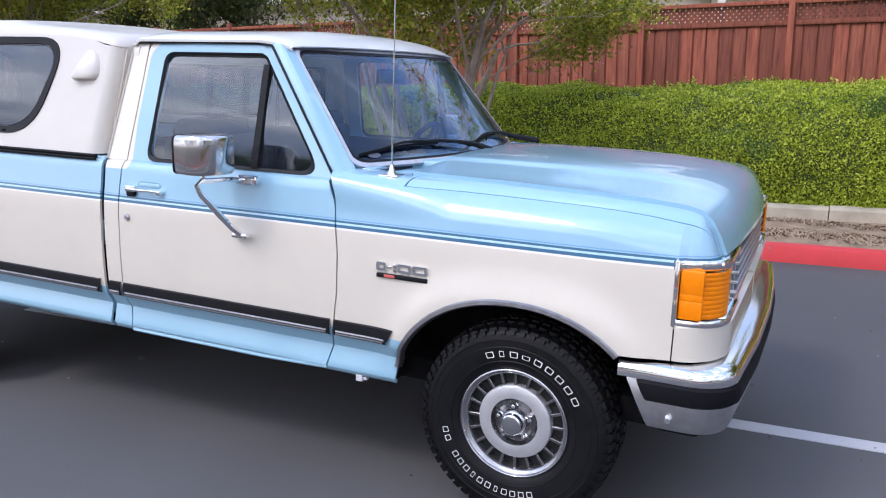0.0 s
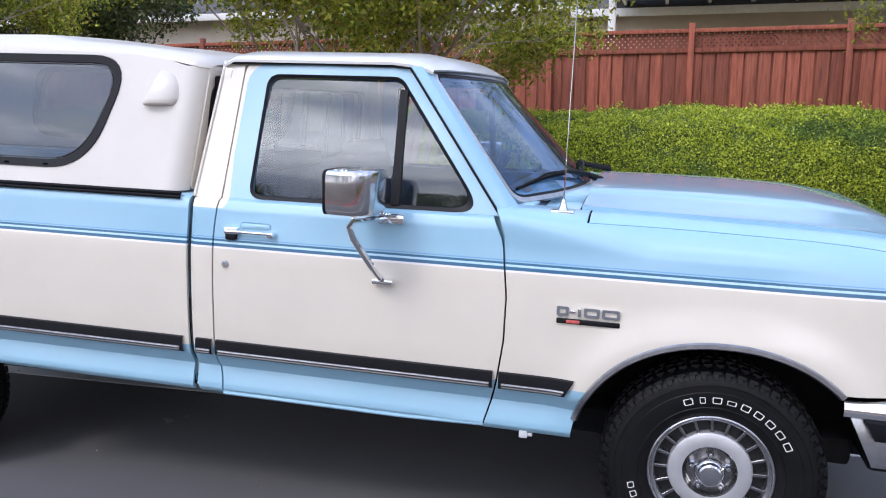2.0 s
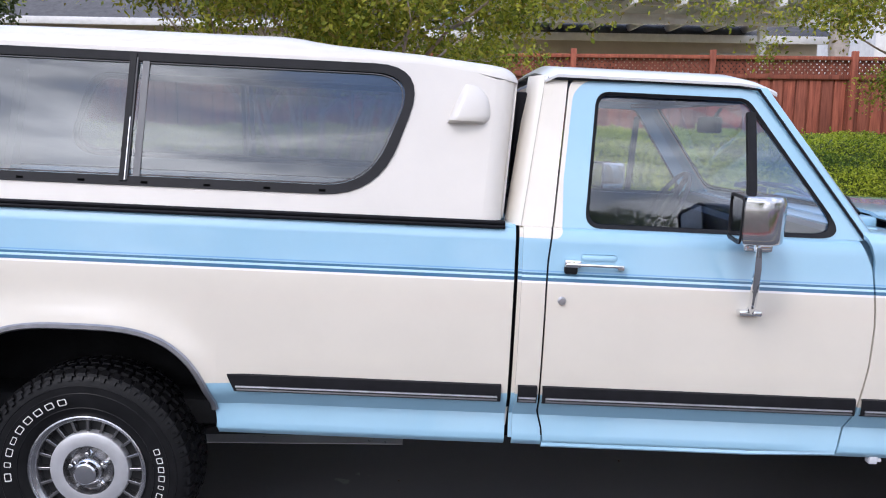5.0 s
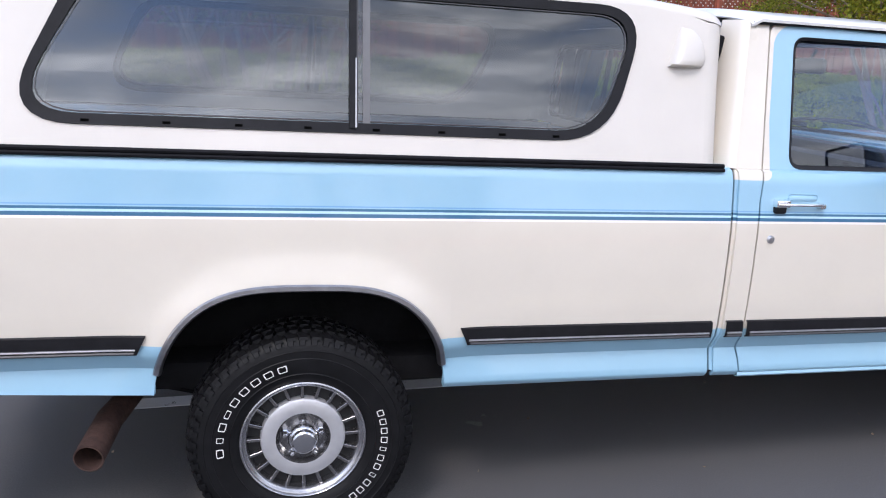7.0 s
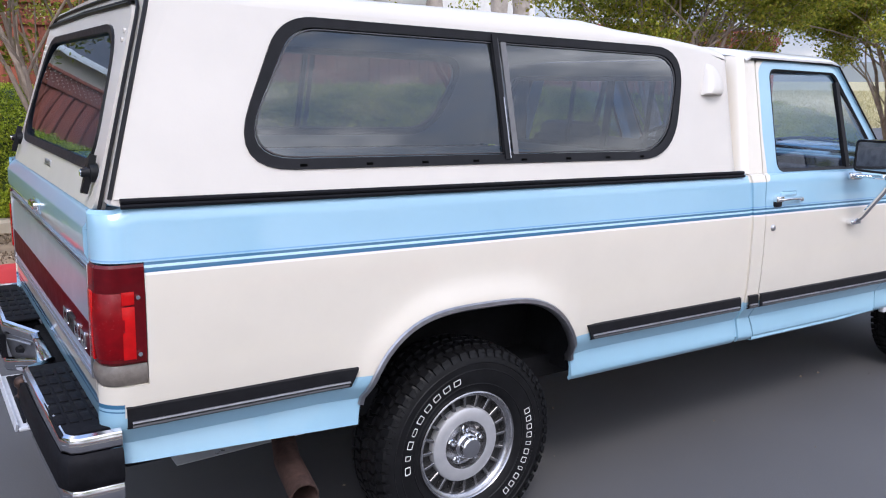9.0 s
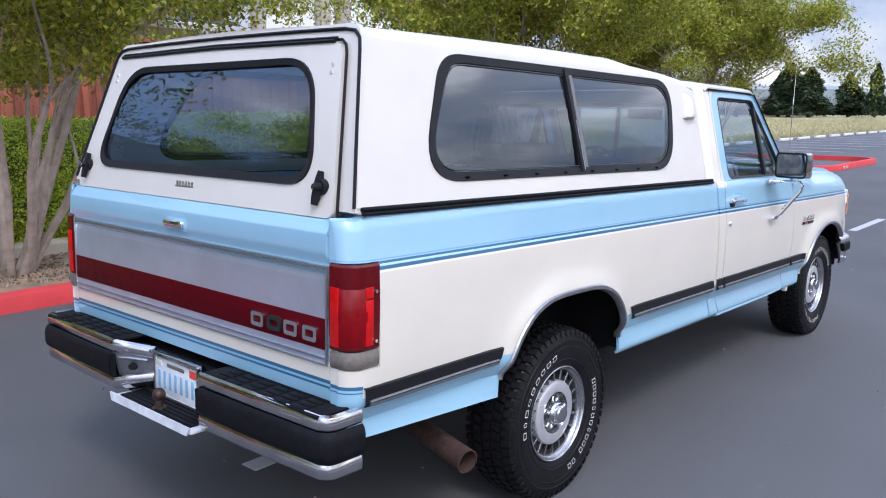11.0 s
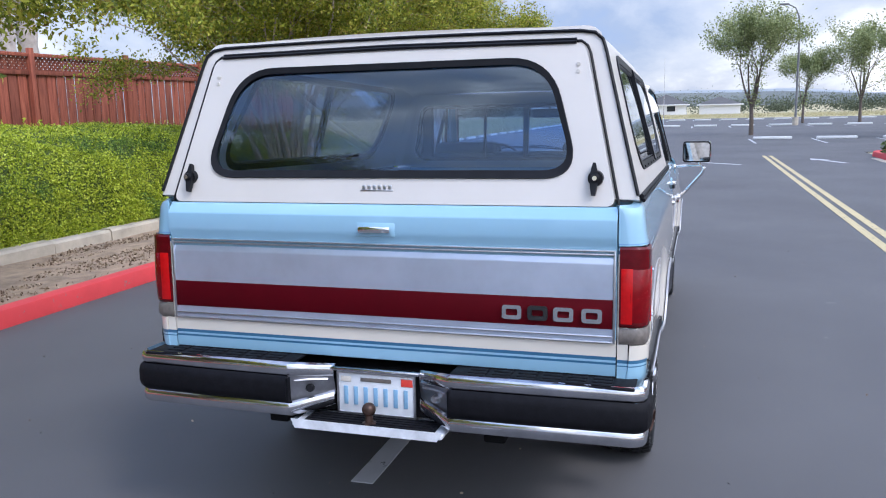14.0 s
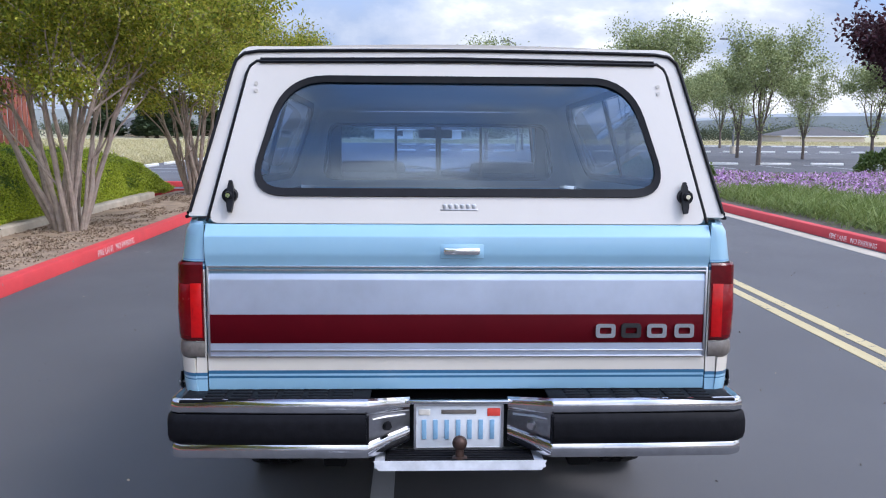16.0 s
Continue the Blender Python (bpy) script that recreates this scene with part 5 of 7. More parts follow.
cp("roof", cap_roof(), M_CAP)
both_cap("window_rubber", lambda: ring(cloop(CWIN_O, CWIN_R, 0.006), cloop(shrink(CWIN_O, 0.030), [0.105, 0.22, 0.105, 0.14], 0.004), 0.025), M_TRIM, "black rubber window frame")
cg = both_cap("side_glass", lambda: bowed(cloop(shrink(CWIN_O, 0.022), [0.11, 0.23, 0.11, 0.15], -0.006), 0.006, (0, -1, 0), 0.0), M_CAPGLASS, "smoked sliding side window")
both_cap("window_track", lambda: merged(ring(cloop(shrink(CWIN_O, 0.034), [0.105, 0.22, 0.105, 0.14], 0.001), cloop(shrink(CWIN_O, 0.037), [0.103, 0.218, 0.103, 0.138], 0.001), 0.01), slab([cside(*p, 0.008) for p in ((0.142, 1.395), (0.148, 1.395), (0.151, 1.800), (0.145, 1.800))], 0.012)), M_TRACK, "dark grey window track")
both_cap("window_post", lambda: slab([cside(*p, 0.012) for p in ((0.121, 1.392), (0.142, 1.392), (0.145, 1.812), (0.124, 1.812))], 0.02), M_TRIM, "black sliding-window post")
both_cap("pane_edge", lambda: slab([cside(*p, 0.0025) for p in ((0.163, 1.402), (0.186, 1.402), (0.188, 1.790), (0.165, 1.790))], 0.004), M_PANEEDGE, "grey edge channel of the sliding pane")
both_cap("bright_channel", lambda: slab([cside(*p, 0.0135) for p in ((0.139, 1.394), (0.1425, 1.394), (0.1435, 1.60), (0.1405, 1.60))], 0.003), M_DULL, "bright line along the lower half of the window post")
# no holes are cut: flat black chips give the slots' shade by colour
for wx in (-0.64, -0.42, -0.217, -0.015, 0.193, 0.401, 0.600, 0.784):
    both_cap("weep_slot", lambda x=wx: slab([cside(*p, 0.0075) for p in ((x, 1.384), (x + 0.022, 1.384), (x + 0.022, 1.391), (x, 1.391))], 0.004), M_SLOT)
both_cap("base_rubber", lambda: merged(tube([cside(-1.15, 1.307, 0.004), cside(0.1, 1.307, 0.004), cside(1.41, 1.307, 0.004)], 0.008, 8), tube([cside(-1.15, 1.294, 0.007), cside(0.1, 1.294, 0.007), cside(1.41, 1.294, 0.007)], 0.0065, 8)), M_RUBBER, "black rubber base seal")


def vent():
    """A moulded scoop: a steep face to the rear, a flat sill below, drawn out to a rounded point above."""
    rows = []
    for j in range(17):
        w = j / 16
        z = 1.630 + 0.132 * w
        back = 1.205 + 0.055 * w
        front = 1.272 + 0.078 * math.sqrt(max(0, 1 - (max(0, w - 0.28) / 0.74) ** 2.2)) * (0.8 + 0.2 * min(1, w / 0.2))
        lift = 0.044 * (1 - w ** 2.4) ** 0.75 * min(1, 0.30 + w / 0.10)
        row = [cside(back - 0.004, z, -0.003), cside(back, z, lift * 0.55), cside(back + 0.008, z, lift * 0.86)]
        for k in range(1, 13):
            u = k / 12
            row.append(cside(back + 0.008 + (front - back - 0.008) * u, z, lift * (1 - u ** 2.6) ** 0.6 - 0.003 * u))
        rows.append(row)
    sill = [cside(x, 1.629, -0.004) for x in (1.201, 1.205, 1.213)] + [cside(1.213 + 0.121 * k / 12, 1.629, -0.004) for k in range(1, 13)]
    return grid([sill] + rows, 0.003)


both_cap("side_vent", vent, M_CAP, "moulded teardrop air vent")


def cap_front():
    def pl(c, r):
        return [(1.408 + 0.075 * (z - 1.31), y, z) for y, z in rounded(c, r, 7)]
    return ring(pl([(-0.848, 1.312), (0.848, 1.312), (0.735, 1.785), (-0.735, 1.785)], 0.02), pl([(-0.765, 1.345), (0.765, 1.345), (0.715, 1.715), (-0.715, 1.715)], 0.08), 0.02)


cp("front_wall", cap_front(), M_CAP)
cp("front_wall_seal", ring([(1.415 + 0.075 * (z - 1.31), y, z) for y, z in rounded([(-0.775, 1.335), (0.775, 1.335), (0.725, 1.725), (-0.725, 1.725)], 0.08, 7)], [(1.415 + 0.075 * (z - 1.31), y, z) for y, z in rounded([(-0.745, 1.365), (0.745, 1.365), (0.695, 1.695), (-0.695, 1.695)], 0.06, 7)], 0.02), M_TRIM)
for sgn in (-1, 1):
    cp("cab_boot", boxed((1.44, min(sgn * 0.64, sgn * 0.715), 1.33), (1.484, max(sgn * 0.64, sgn * 0.715), 1.75), 0.01), M_RUBBER, "black rubber boot between shell and cab")

# rear frame and hatch, on the leaning rear plane


def rp(y, z, out=0.0):
    return (-1.170 + 0.280 * (z - 1.31) - out, y, z)


def rloop(c, r, out=0.0, m=9):
    return [rp(y, z, out) for y, z in rounded(c, r, m)]


cp("rear_frame", ring(rloop([(0.918, 1.298), (-0.918, 1.298), (-0.765, 1.884), (0.765, 1.884)], [0.004, 0.004, 0.07, 0.07]), rloop([(0.83, 1.304), (-0.83, 1.304), (-0.715, 1.815), (0.715, 1.815)], [0.004, 0.004, 0.03, 0.03]), 0.05), M_CAP)
edge = [rp(0.913, 1.312, 0.004), rp(0.848, 1.565, 0.004), rp(0.790, 1.795, 0.004), rp(0.777, 1.834, 0.004), rp(0.750, 1.858, 0.004), rp(0.70, 1.866, 0.004)] + [rp(0.70 * (1 - k / 6), 1.866 + 0.008 * (1 - (1 - k / 6) ** 2), 0.004) for k in range(1, 7)]
edge += [(x, -y, z) for x, y, z in edge[-2::-1]]
cp("edge_trim", tube(edge, 0.0062, 6), M_TRIM, "black edge trim round the rear opening")
# the shaded gap round the hatch is drawn as a black tube
cp("hatch_gap_shade", tube([rp(0.853, 1.280, 0.010), rp(0.739, 1.785, 0.010), rp(0.727, 1.813, 0.010), rp(0.705, 1.830, 0.010), rp(0, 1.838, 0.010), rp(-0.705, 1.830, 0.010), rp(-0.727, 1.813, 0.010), rp(-0.739, 1.785, 0.010), rp(-0.853, 1.280, 0.010)], 0.0052, 6), M_TRIM, "black line standing in for the shaded gap round the hatch")
cp("drip_strip", merged(tube([rp(0.690, 1.826, 0.026), rp(0, 1.834, 0.026), rp(-0.690, 1.826, 0.026)], 0.0065, 6), tube([rp(0.690, 1.836, 0.020), rp(0, 1.844, 0.020), rp(-0.690, 1.836, 0.020)], 0.005, 6)), M_TRIM, "black rubber drip strip")
HWIN = [(0.724, 1.368), (-0.724, 1.368), (-0.606, 1.780), (0.606, 1.780)]
hatch = cp("rear_hatch", ring(rloop([(0.845, 1.276), (-0.845, 1.276), (-0.721, 1.823), (0.721, 1.823)], [0.03, 0.03, 0.05, 0.05], 0.022), rloop(HWIN, [0.10, 0.10, 0.20, 0.20], 0.022), 0.03), M_CAP, "white lift-up hatch with a wide rounded window")
cp("hatch_rubber", ring(rloop(HWIN, [0.10, 0.10, 0.20, 0.20], 0.030), rloop([(0.700, 1.394), (-0.700, 1.394), (-0.588, 1.757), (0.588, 1.757)], [0.08, 0.08, 0.175, 0.175], 0.026), 0.03), M_TRIM, "black rubber hatch seal", under=hatch)
cp("hatch_glass", bowed(rloop([(0.710, 1.387), (-0.710, 1.387), (-0.593, 1.764), (0.593, 1.764)], [0.085, 0.085, 0.18, 0.18], 0.014), 0.008, (-1, 0, 0), 0.0), M_HATCHGLASS, "tinted hatch glass", under=hatch)
for sgn in (-1, 1):
    y = sgn * 0.775
    cp("hatch_latch", merged(slab([rp(y - sgn * 0.004 + 0.010 * a, z, 0.05) for a, z in ((0.6, 1.316), (-0.6, 1.316), (-1.0, 1.335), (-1.35, 1.369), (-0.9, 1.402), (-0.45, 1.420), (0.45, 1.420), (0.9, 1.402), (1.35, 1.369), (1.0, 1.335))], 0.018), tube([rp(y, 1.368, 0.02), rp(y, 1.368, 0.04)], [0.027, 0.025], 16), tube([rp(y - sgn * 0.0, 1.37, 0.04), rp(y, 1.37, 0.062)], [0.016, 0.011], 14)), M_TRIM, "black T-handle latch", under=hatch)
    cp("latch_lock", tube([rp(y, 1.37, 0.060), rp(y, 1.37, 0.065)], 0.008, 10), M_CHROME, under=hatch)
    for z in (1.725, 1.75):
        cp("hinge_rivet", tube([rp(sgn * 0.70, z, 0.02), rp(sgn * 0.70, z, 0.027)], 0.007, 8), M_CAP, under=hatch)
cp("maker_badge", merged(boxed((-1.19, -0.062, 1.318), (-1.176, 0.066, 1.326), 0.002), *[boxed((-1.188, -0.056 + 0.02 * i, 1.322), (-1.176, -0.042 + 0.02 * i, 1.342), 0.003) for i in range(6)]), M_DULL, "small bright maker's plate", under=hatch)

# ---- wheels ----
# lettering on the tyre is drawn as hollow white blocks


def wheel_meshes():
    ms = {}
    ty = bmesh.new()
    R, W = 0.362, 0.115
    prof = [(0.196, 0.085), (0.205, 0.095), (0.225, 0.106), (0.236, 0.109), (0.238, 0.112), (0.240, 0.1105), (0.26, 0.1145), (0.285, 0.117), (0.290, 0.1168), (0.292, 0.1185), (0.294, 0.1168), (0.316, 0.116), (0.318, 0.1178), (0.320, 0.1155), (0.338, 0.111), (0.353, 0.102), (0.360, 0.092), (0.362, 0.05), (0.363, 0.0), (0.362, -0.05), (0.360, -0.092), (0.338, -0.109), (0.28, -0.117), (0.22, -0.104), (0.196, -0.085)]
    add_lathe(ty, [(r, -y) for r, y in prof], 72, 0, True)
    bmesh.ops.recalc_face_normals(ty, faces=ty.faces[:])
    tyre_body, ty = ty, bmesh.new()
    # tread blocks in five rows, shoulder lugs running down the wall
    n = 58
    for k in range(n):
        a = 2 * math.pi * k / n
        for y0, y1, off, r1 in ((-0.112, -0.074, 0.0, 0.3705), (-0.066, -0.026, 0.5, 0.373), (-0.018, 0.018, 0.2, 0.374), (0.026, 0.066, 0.7, 0.373), (0.074, 0.112, 0.4, 0.3705)):
            m = Matrix.Rotation(a + off * 2 * math.pi / n, 4, "Y")
            w = 0.0145 if abs(y0 + y1) > 0.15 else 0.0155
            sk = 0.004 if off < 0.5 else -0.004
            vs = [m @ Vector(c) for c in ((-w + sk, y0, 0.353), (w + sk, y0, 0.353), (w - sk, y1, 0.353), (-w - sk, y1, 0.353), (-w + sk + 0.002, y0 + 0.003, r1 - (0.008 if y0 < -0.1 else 0)), (w + sk - 0.002, y0 + 0.003, r1 - (0.008 if y0 < -0.1 else 0)), (w - sk - 0.002, y1 - 0.003, r1 - (0.008 if y1 > 0.1 else 0)), (-w - sk + 0.002, y1 - 0.003, r1 - (0.008 if y1 > 0.1 else 0)))]
            q = [ty.verts.new(v) for v in vs]
            for f in ((4, 5, 6, 7), (0, 1, 5, 4), (1, 2, 6, 5), (2, 3, 7, 6), (3, 0, 4, 7)):
                ty.faces.new([q[i] for i in f])
        m = Matrix.Rotation(a, 4, "Y")
        q = [ty.verts.new(m @ Vector(c)) for c in ((-0.011, -0.098, 0.361), (0.011, -0.098, 0.361), (0.010, -0.1125, 0.338), (-0.010, -0.1125, 0.338), (-0.009, -0.106, 0.362), (0.009, -0.106, 0.362), (0.008, -0.1175, 0.339), (-0.008, -0.1175, 0.339))]
        for f in ((4, 5, 6, 7), (1, 0, 4, 5)[::-1], (2, 1, 5, 6)[::-1], (3, 2, 6, 7)[::-1], (0, 3, 7, 4)[::-1]):
            ty.faces.new([q[i] for i in f])
    ms["tyre"], ms["tread"] = tyre_body, ty
    rim = bmesh.new()
    add_lathe(rim, [(0.196, -0.080), (0.207, -0.096), (0.206, -0.102), (0.202, -0.104), (0.199, -0.101), (0.197, -0.095), (0.189, -0.091), (0.184, -0.084), (0.181, -0.070), (0.180, -0.03)], 64)
    add_lathe(rim, [(0.181, 0.07), (0.196, 0.08), (0.196, -0.08)], 48)
    bmesh.ops.recalc_face_normals(rim, faces=rim.faces[:])
    ms["rim"] = rim
    ms["slots"] = lathe([(0.183, -0.045), (0.13, -0.052), (0.10, -0.050)], 48)
    sp = bmesh.new()
    add_box(sp, (-0.0055, -0.076, 0.134), (0.0055, -0.046, 0.187), 0.0015, seg=1)
    ms["spoke"] = sp
    ms["disc"] = lathe([(0.139, -0.050), (0.140, -0.074), (0.137, -0.081), (0.131, -0.084), (0.10, -0.088), (0.090, -0.086)], 56)
    ms["dish"] = lathe([(0.092, -0.086), (0.086, -0.078), (0.082, -0.060), (0.075, -0.054), (0.0, -0.052)], 48)
    cap = bmesh.new()
    add_lathe(cap, [(0.050, -0.052), (0.050, -0.088), (0.047, -0.096), (0.041, -0.101), (0.039, -0.118), (0.034, -0.123), (0.012, -0.126), (0, -0.126)], 40)
    bmesh.ops.recalc_face_normals(cap, faces=cap.faces[:])
    ms["hub"] = cap
    nut = bmesh.new()
    add_lathe(nut, [(0.014, -0.052), (0.013, -0.075), (0.010, -0.078), (0.0095, -0.092), (0.006, -0.097), (0, -0.098)], 6)
    bmesh.ops.recalc_face_normals(nut, faces=nut.faces[:])
    ms["nut"] = nut

    def arc_blocks(w, a0, a1, count, r0, r1, skip=(), shapes=""):
        for i in range(count):
            if i in skip:
                continue
            bm = bmesh.new()
            a = a0 + (a1 - a0) * (i + 0.5) / count
            half = abs(a1 - a0) / count * (0.20 if shapes[i % len(shapes)] == "n" else 0.33)
            lo, hi = r0 + (0.003 if shapes[i % len(shapes)] == "s" else 0), r1 - (0.004 if shapes[i % len(shapes)] == "s" else 0)
            o, q = [], []
            for (s, t) in rounded([(-1, 0), (1, 0), (1, 1), (-1, 1)], 0.2, 3):
                o.append((a + half * s, lo + (hi - lo) * t))
            for (s, t) in rounded([(-0.76, 0.12), (0.76, 0.12), (0.76, 0.88), (-0.76, 0.88)], 0.14, 3):
                q.append((a + half * s, lo + (hi - lo) * t))
            P = lambda ar: bm.verts.new((ar[1] * math.cos(ar[0]), -0.1192 + 0.14 * max(0, 0.272 - ar[1]), ar[1] * math.sin(ar[0])))
            ov, qv = [P(z) for z in o], [P(z) for z in q]
            for k in range(len(ov)):
                bm.faces.new((ov[k], ov[(k + 1) % len(ov)], qv[(k + 1) % len(ov)], qv[k]))
            bmesh.ops.recalc_face_normals(bm, faces=bm.faces[:])
            part("tyre_letter_block", bm, M_WHITE, w)
    ms["arc"] = arc_blocks
    return ms


def wheel_proto(front):
    """One wheel with its tyre; the rear pair stand turned a little differently from the front."""
    ms = wheel_meshes()
    w = part("wheel", ms["rim"], M_RIMEDGE, pickup, "bright slotted steel wheel")
    part("tyre", ms["tyre"], M_TYRE, w, "black all-terrain tyre with white outlined blocks", 30)
    tagged(part("tread", ms["tread"], M_TYRE, w, "chunky all-terrain tread blocks", 30), kind="stuff")
    part("slot_ring", ms["slots"], M_RIMDARK, w)
    sp0 = part("spoke", ms["spoke"], M_WHEEL, w)
    for k in range(20):
        o = sp0 if k == 0 else sp0.copy()
        if k:
            scene.collection.objects.link(o)
        o.matrix_basis = Matrix.Rotation(2 * math.pi * k / 20, 4, "Y")
    part("wheel_dish", ms["dish"], M_WHEEL, w, "bright recessed wheel centre")
    part("wheel_disc", ms["disc"], M_RIM, w, "silver painted wheel disc")
    part("hub_cap", ms["hub"], M_STEP, w, "bright hub cap")
    for k in range(5):
        o = part("lug_nut", ms["nut"].copy(), M_CHROME, w)
        a = 2 * math.pi * (k + 0.25) / 5
        o.location = (0.062 * math.cos(a), 0, 0.062 * math.sin(a))
    a0 = 113 if front else 188
    ms["arc"](w, radians(a0), radians(a0 - 89), 9, 0.2555, 0.2785, (), "wnwswwwww")
    b0 = 190 if front else 282
    ms["arc"](w, radians(b0), radians(b0 + 100), 14, 0.2545, 0.2765, (2,), "ww wwwnwwnwwww")
    return w


for x, front in ((0.0, False), (3.393, True)):
    w = wheel_proto(front)
    w.matrix_basis = pose(x, -0.815, AXLE_Z)
    copy_thing(w, pose(x, 0.815, AXLE_Z, 0, 0, 180))

# ---- setting: materials ----


def asphalt():
    m, n, l, b = nodes_of("asphalt")
    big = ramp(n, l, noise_of(n, l, 0.35, 6, 0.6), [(0.3, (0.082, 0.080, 0.083)), (0.7, (0.116, 0.114, 0.117))])
    fine = ramp(n, l, noise_of(n, l, 170, 3, 0.7), [(0.32, (0.60, 0.60, 0.62)), (0.55, (1, 1, 1)), (0.75, (1.7, 1.7, 1.7))])
    v = n.new("ShaderNodeMix")
    v.data_type, v.blend_type = "RGBA", "MULTIPLY"
    v.inputs["Factor"].default_value = 0.8
    l.new(big, v.inputs["A"])
    l.new(fine, v.inputs["B"])
    # pale scuffs
    s = n.new("ShaderNodeMix")
    s.data_type = "RGBA"
    sc = noise_of(n, l, 1.7, 9, 0.72)
    l.new(math_node(n, l, "MULTIPLY", math_node(n, l, "GREATER_THAN", sc, 0.672), 0.55), s.inputs["Factor"])
    l.new(v.outputs["Result"], s.inputs["A"])
    s.inputs["B"].default_value = (0.20, 0.195, 0.19, 1)
    l.new(s.outputs["Result"], b.inputs["Base Color"])
    b.inputs["Roughness"].default_value = 0.78
    b.inputs["Specular IOR Level"].default_value = 0.35
    bump(n, l, b, noise_of(n, l, 220, 3, 0.7), 0.35, 0.004)
    return m


def worn(name, color, under, cover=0.36, scale=9.0, rough=0.7):
    """Paint rubbed through to what lies under it."""
    m, n, l, b = nodes_of(name)
    v = n.new("ShaderNodeMix")
    v.data_type = "RGBA"
    f = math_node(n, l, "GREATER_THAN", math_node(n, l, "ADD", noise_of(n, l, scale, 8, 0.75), math_node(n, l, "MULTIPLY", noise_of(n, l, 1.1, 3), 0.12)), 1 - cover)
    l.new(f, v.inputs["Factor"])
    l.new(ramp(n, l, noise_of(n, l, 4, 6), [(0.3, tuple(c * 0.86 for c in color)), (0.7, color)]), v.inputs["A"])
    v.inputs["B"].default_value = (*under, 1)
    l.new(v.outputs["Result"], b.inputs["Base Color"])
    b.inputs["Roughness"].default_value = rough
    bump(n, l, b, noise_of(n, l, 120, 4), 0.25, 0.004)
    return m


def leafy(name, colors, rough=0.55, glow=0.25):
    """Leaves: each island its own shade, a little light coming through."""
    m, n, l, b = nodes_of(name)
    g = n.new("ShaderNodeNewGeometry")
    c = ramp(n, l, g.outputs["Random Per Island"], [(i / (len(colors) - 1), c) for i, c in enumerate(colors)])
    l.new(c, b.inputs["Base Color"])
    b.inputs["Roughness"].default_value = rough
    b.inputs["Specular IOR Level"].default_value = 0.3
    o = n["Material Output"]
    t, mix = n.new("ShaderNodeBsdfTranslucent"), n.new("ShaderNodeMixShader")
    l.new(c, t.inputs["Color"])
    mix.inputs["Fac"].default_value = glow
    l.new(b.outputs[0], mix.inputs[1])
    l.new(t.outputs[0], mix.inputs[2])
    l.new(mix.outputs[0], o.inputs["Surface"])
    return m


def wood():
    """Stained fence boards: grain upright, each board its own shade."""
    m, n, l, b = nodes_of("red_stained_wood")
    tc = n.new("ShaderNodeTexCoord")
    mp = n.new("ShaderNodeMapping")
    mp.inputs["Scale"].default_value = (22, 22, 1.6)
    l.new(tc.outputs["Object"], mp.inputs["Vector"])
    oi = n.new("ShaderNodeObjectInfo")
    ad = n.new("ShaderNodeVectorMath")
    l.new(mp.outputs["Vector"], ad.inputs[0])
    sc = n.new("ShaderNodeVectorMath")
    sc.operation = "SCALE"
    sc.inputs[0].default_value = (37, 11, 23)
    l.new(oi.outputs["Random"], sc.inputs["Scale"])
    l.new(sc.outputs["Vector"], ad.inputs[1])
    grain = noise_of(n, l, 1.0, 7, 0.65, ad.outputs["Vector"])
    col = ramp(n, l, grain, [(0.28, (0.125, 0.030, 0.018)), (0.5, (0.285, 0.078, 0.045)), (0.75, (0.43, 0.135, 0.078))])
    v = n.new("ShaderNodeMix")
    v.data_type, v.blend_type = "RGBA", "MULTIPLY"
    v.inputs["Factor"].default_value = 1
    l.new(col, v.inputs["A"])
    l.new(ramp(n, l, oi.outputs["Random"], [(0, (0.68, 0.66, 0.66)), (0.5, (0.95, 0.95, 0.95)), (1, (1.18, 1.12, 1.1))]), v.inputs["B"])
    l.new(v.outputs["Result"], b.inputs["Base Color"])
    b.inputs["Roughness"].default_value = 0.8
    bump(n, l, b, grain, 0.3, 0.006)
    return m


M_ROAD = asphalt()
M_KERB = worn("red_kerb_paint", (0.62, 0.045, 0.05), (0.28, 0.12, 0.11), 0.30)
M_LINE = worn("white_road_paint", (0.50, 0.50, 0.52), (0.12, 0.12, 0.12), 0.32, 16)
M_YELLOW = worn("yellow_road_paint", (0.52, 0.42, 0.22), (0.12, 0.12, 0.11), 0.34)
M_STOP = worn("white_stop_paint", (0.72, 0.72, 0.70), (0.4, 0.4, 0.38), 0.30)
M_TEXT = worn("white_stencil_paint", (0.78, 0.70, 0.68), (0.55, 0.12, 0.12), 0.40, 30)
M_SOIL = plain("dry_soil", (0.30, 0.215, 0.145), 0.95, vary=0.35, scale=5, bumps=0.8, bscale=40)
M_MULCH = plain("dark_mulch", (0.105, 0.08, 0.06), 0.95, vary=0.35, scale=6, bumps=0.8, bscale=30)
M_CHIP = leafy("soil_chips", [(0.085, 0.055, 0.035), (0.17, 0.115, 0.075), (0.28, 0.20, 0.135), (0.50, 0.40, 0.30)], 0.9, 0.0)
M_CONC = plain("concrete", (0.46, 0.40, 0.315), 0.9, vary=0.22, scale=3, bumps=0.3, bscale=60)
M_FIELD = plain("dry_grass_ground", (0.40, 0.35, 0.20), 0.95, vary=0.3, scale=0.4, bumps=0.6, bscale=8)
M_STRAW = leafy("dry_grass", [(0.30, 0.28, 0.13), (0.46, 0.40, 0.22), (0.56, 0.50, 0.32)], 0.8, 0.2)
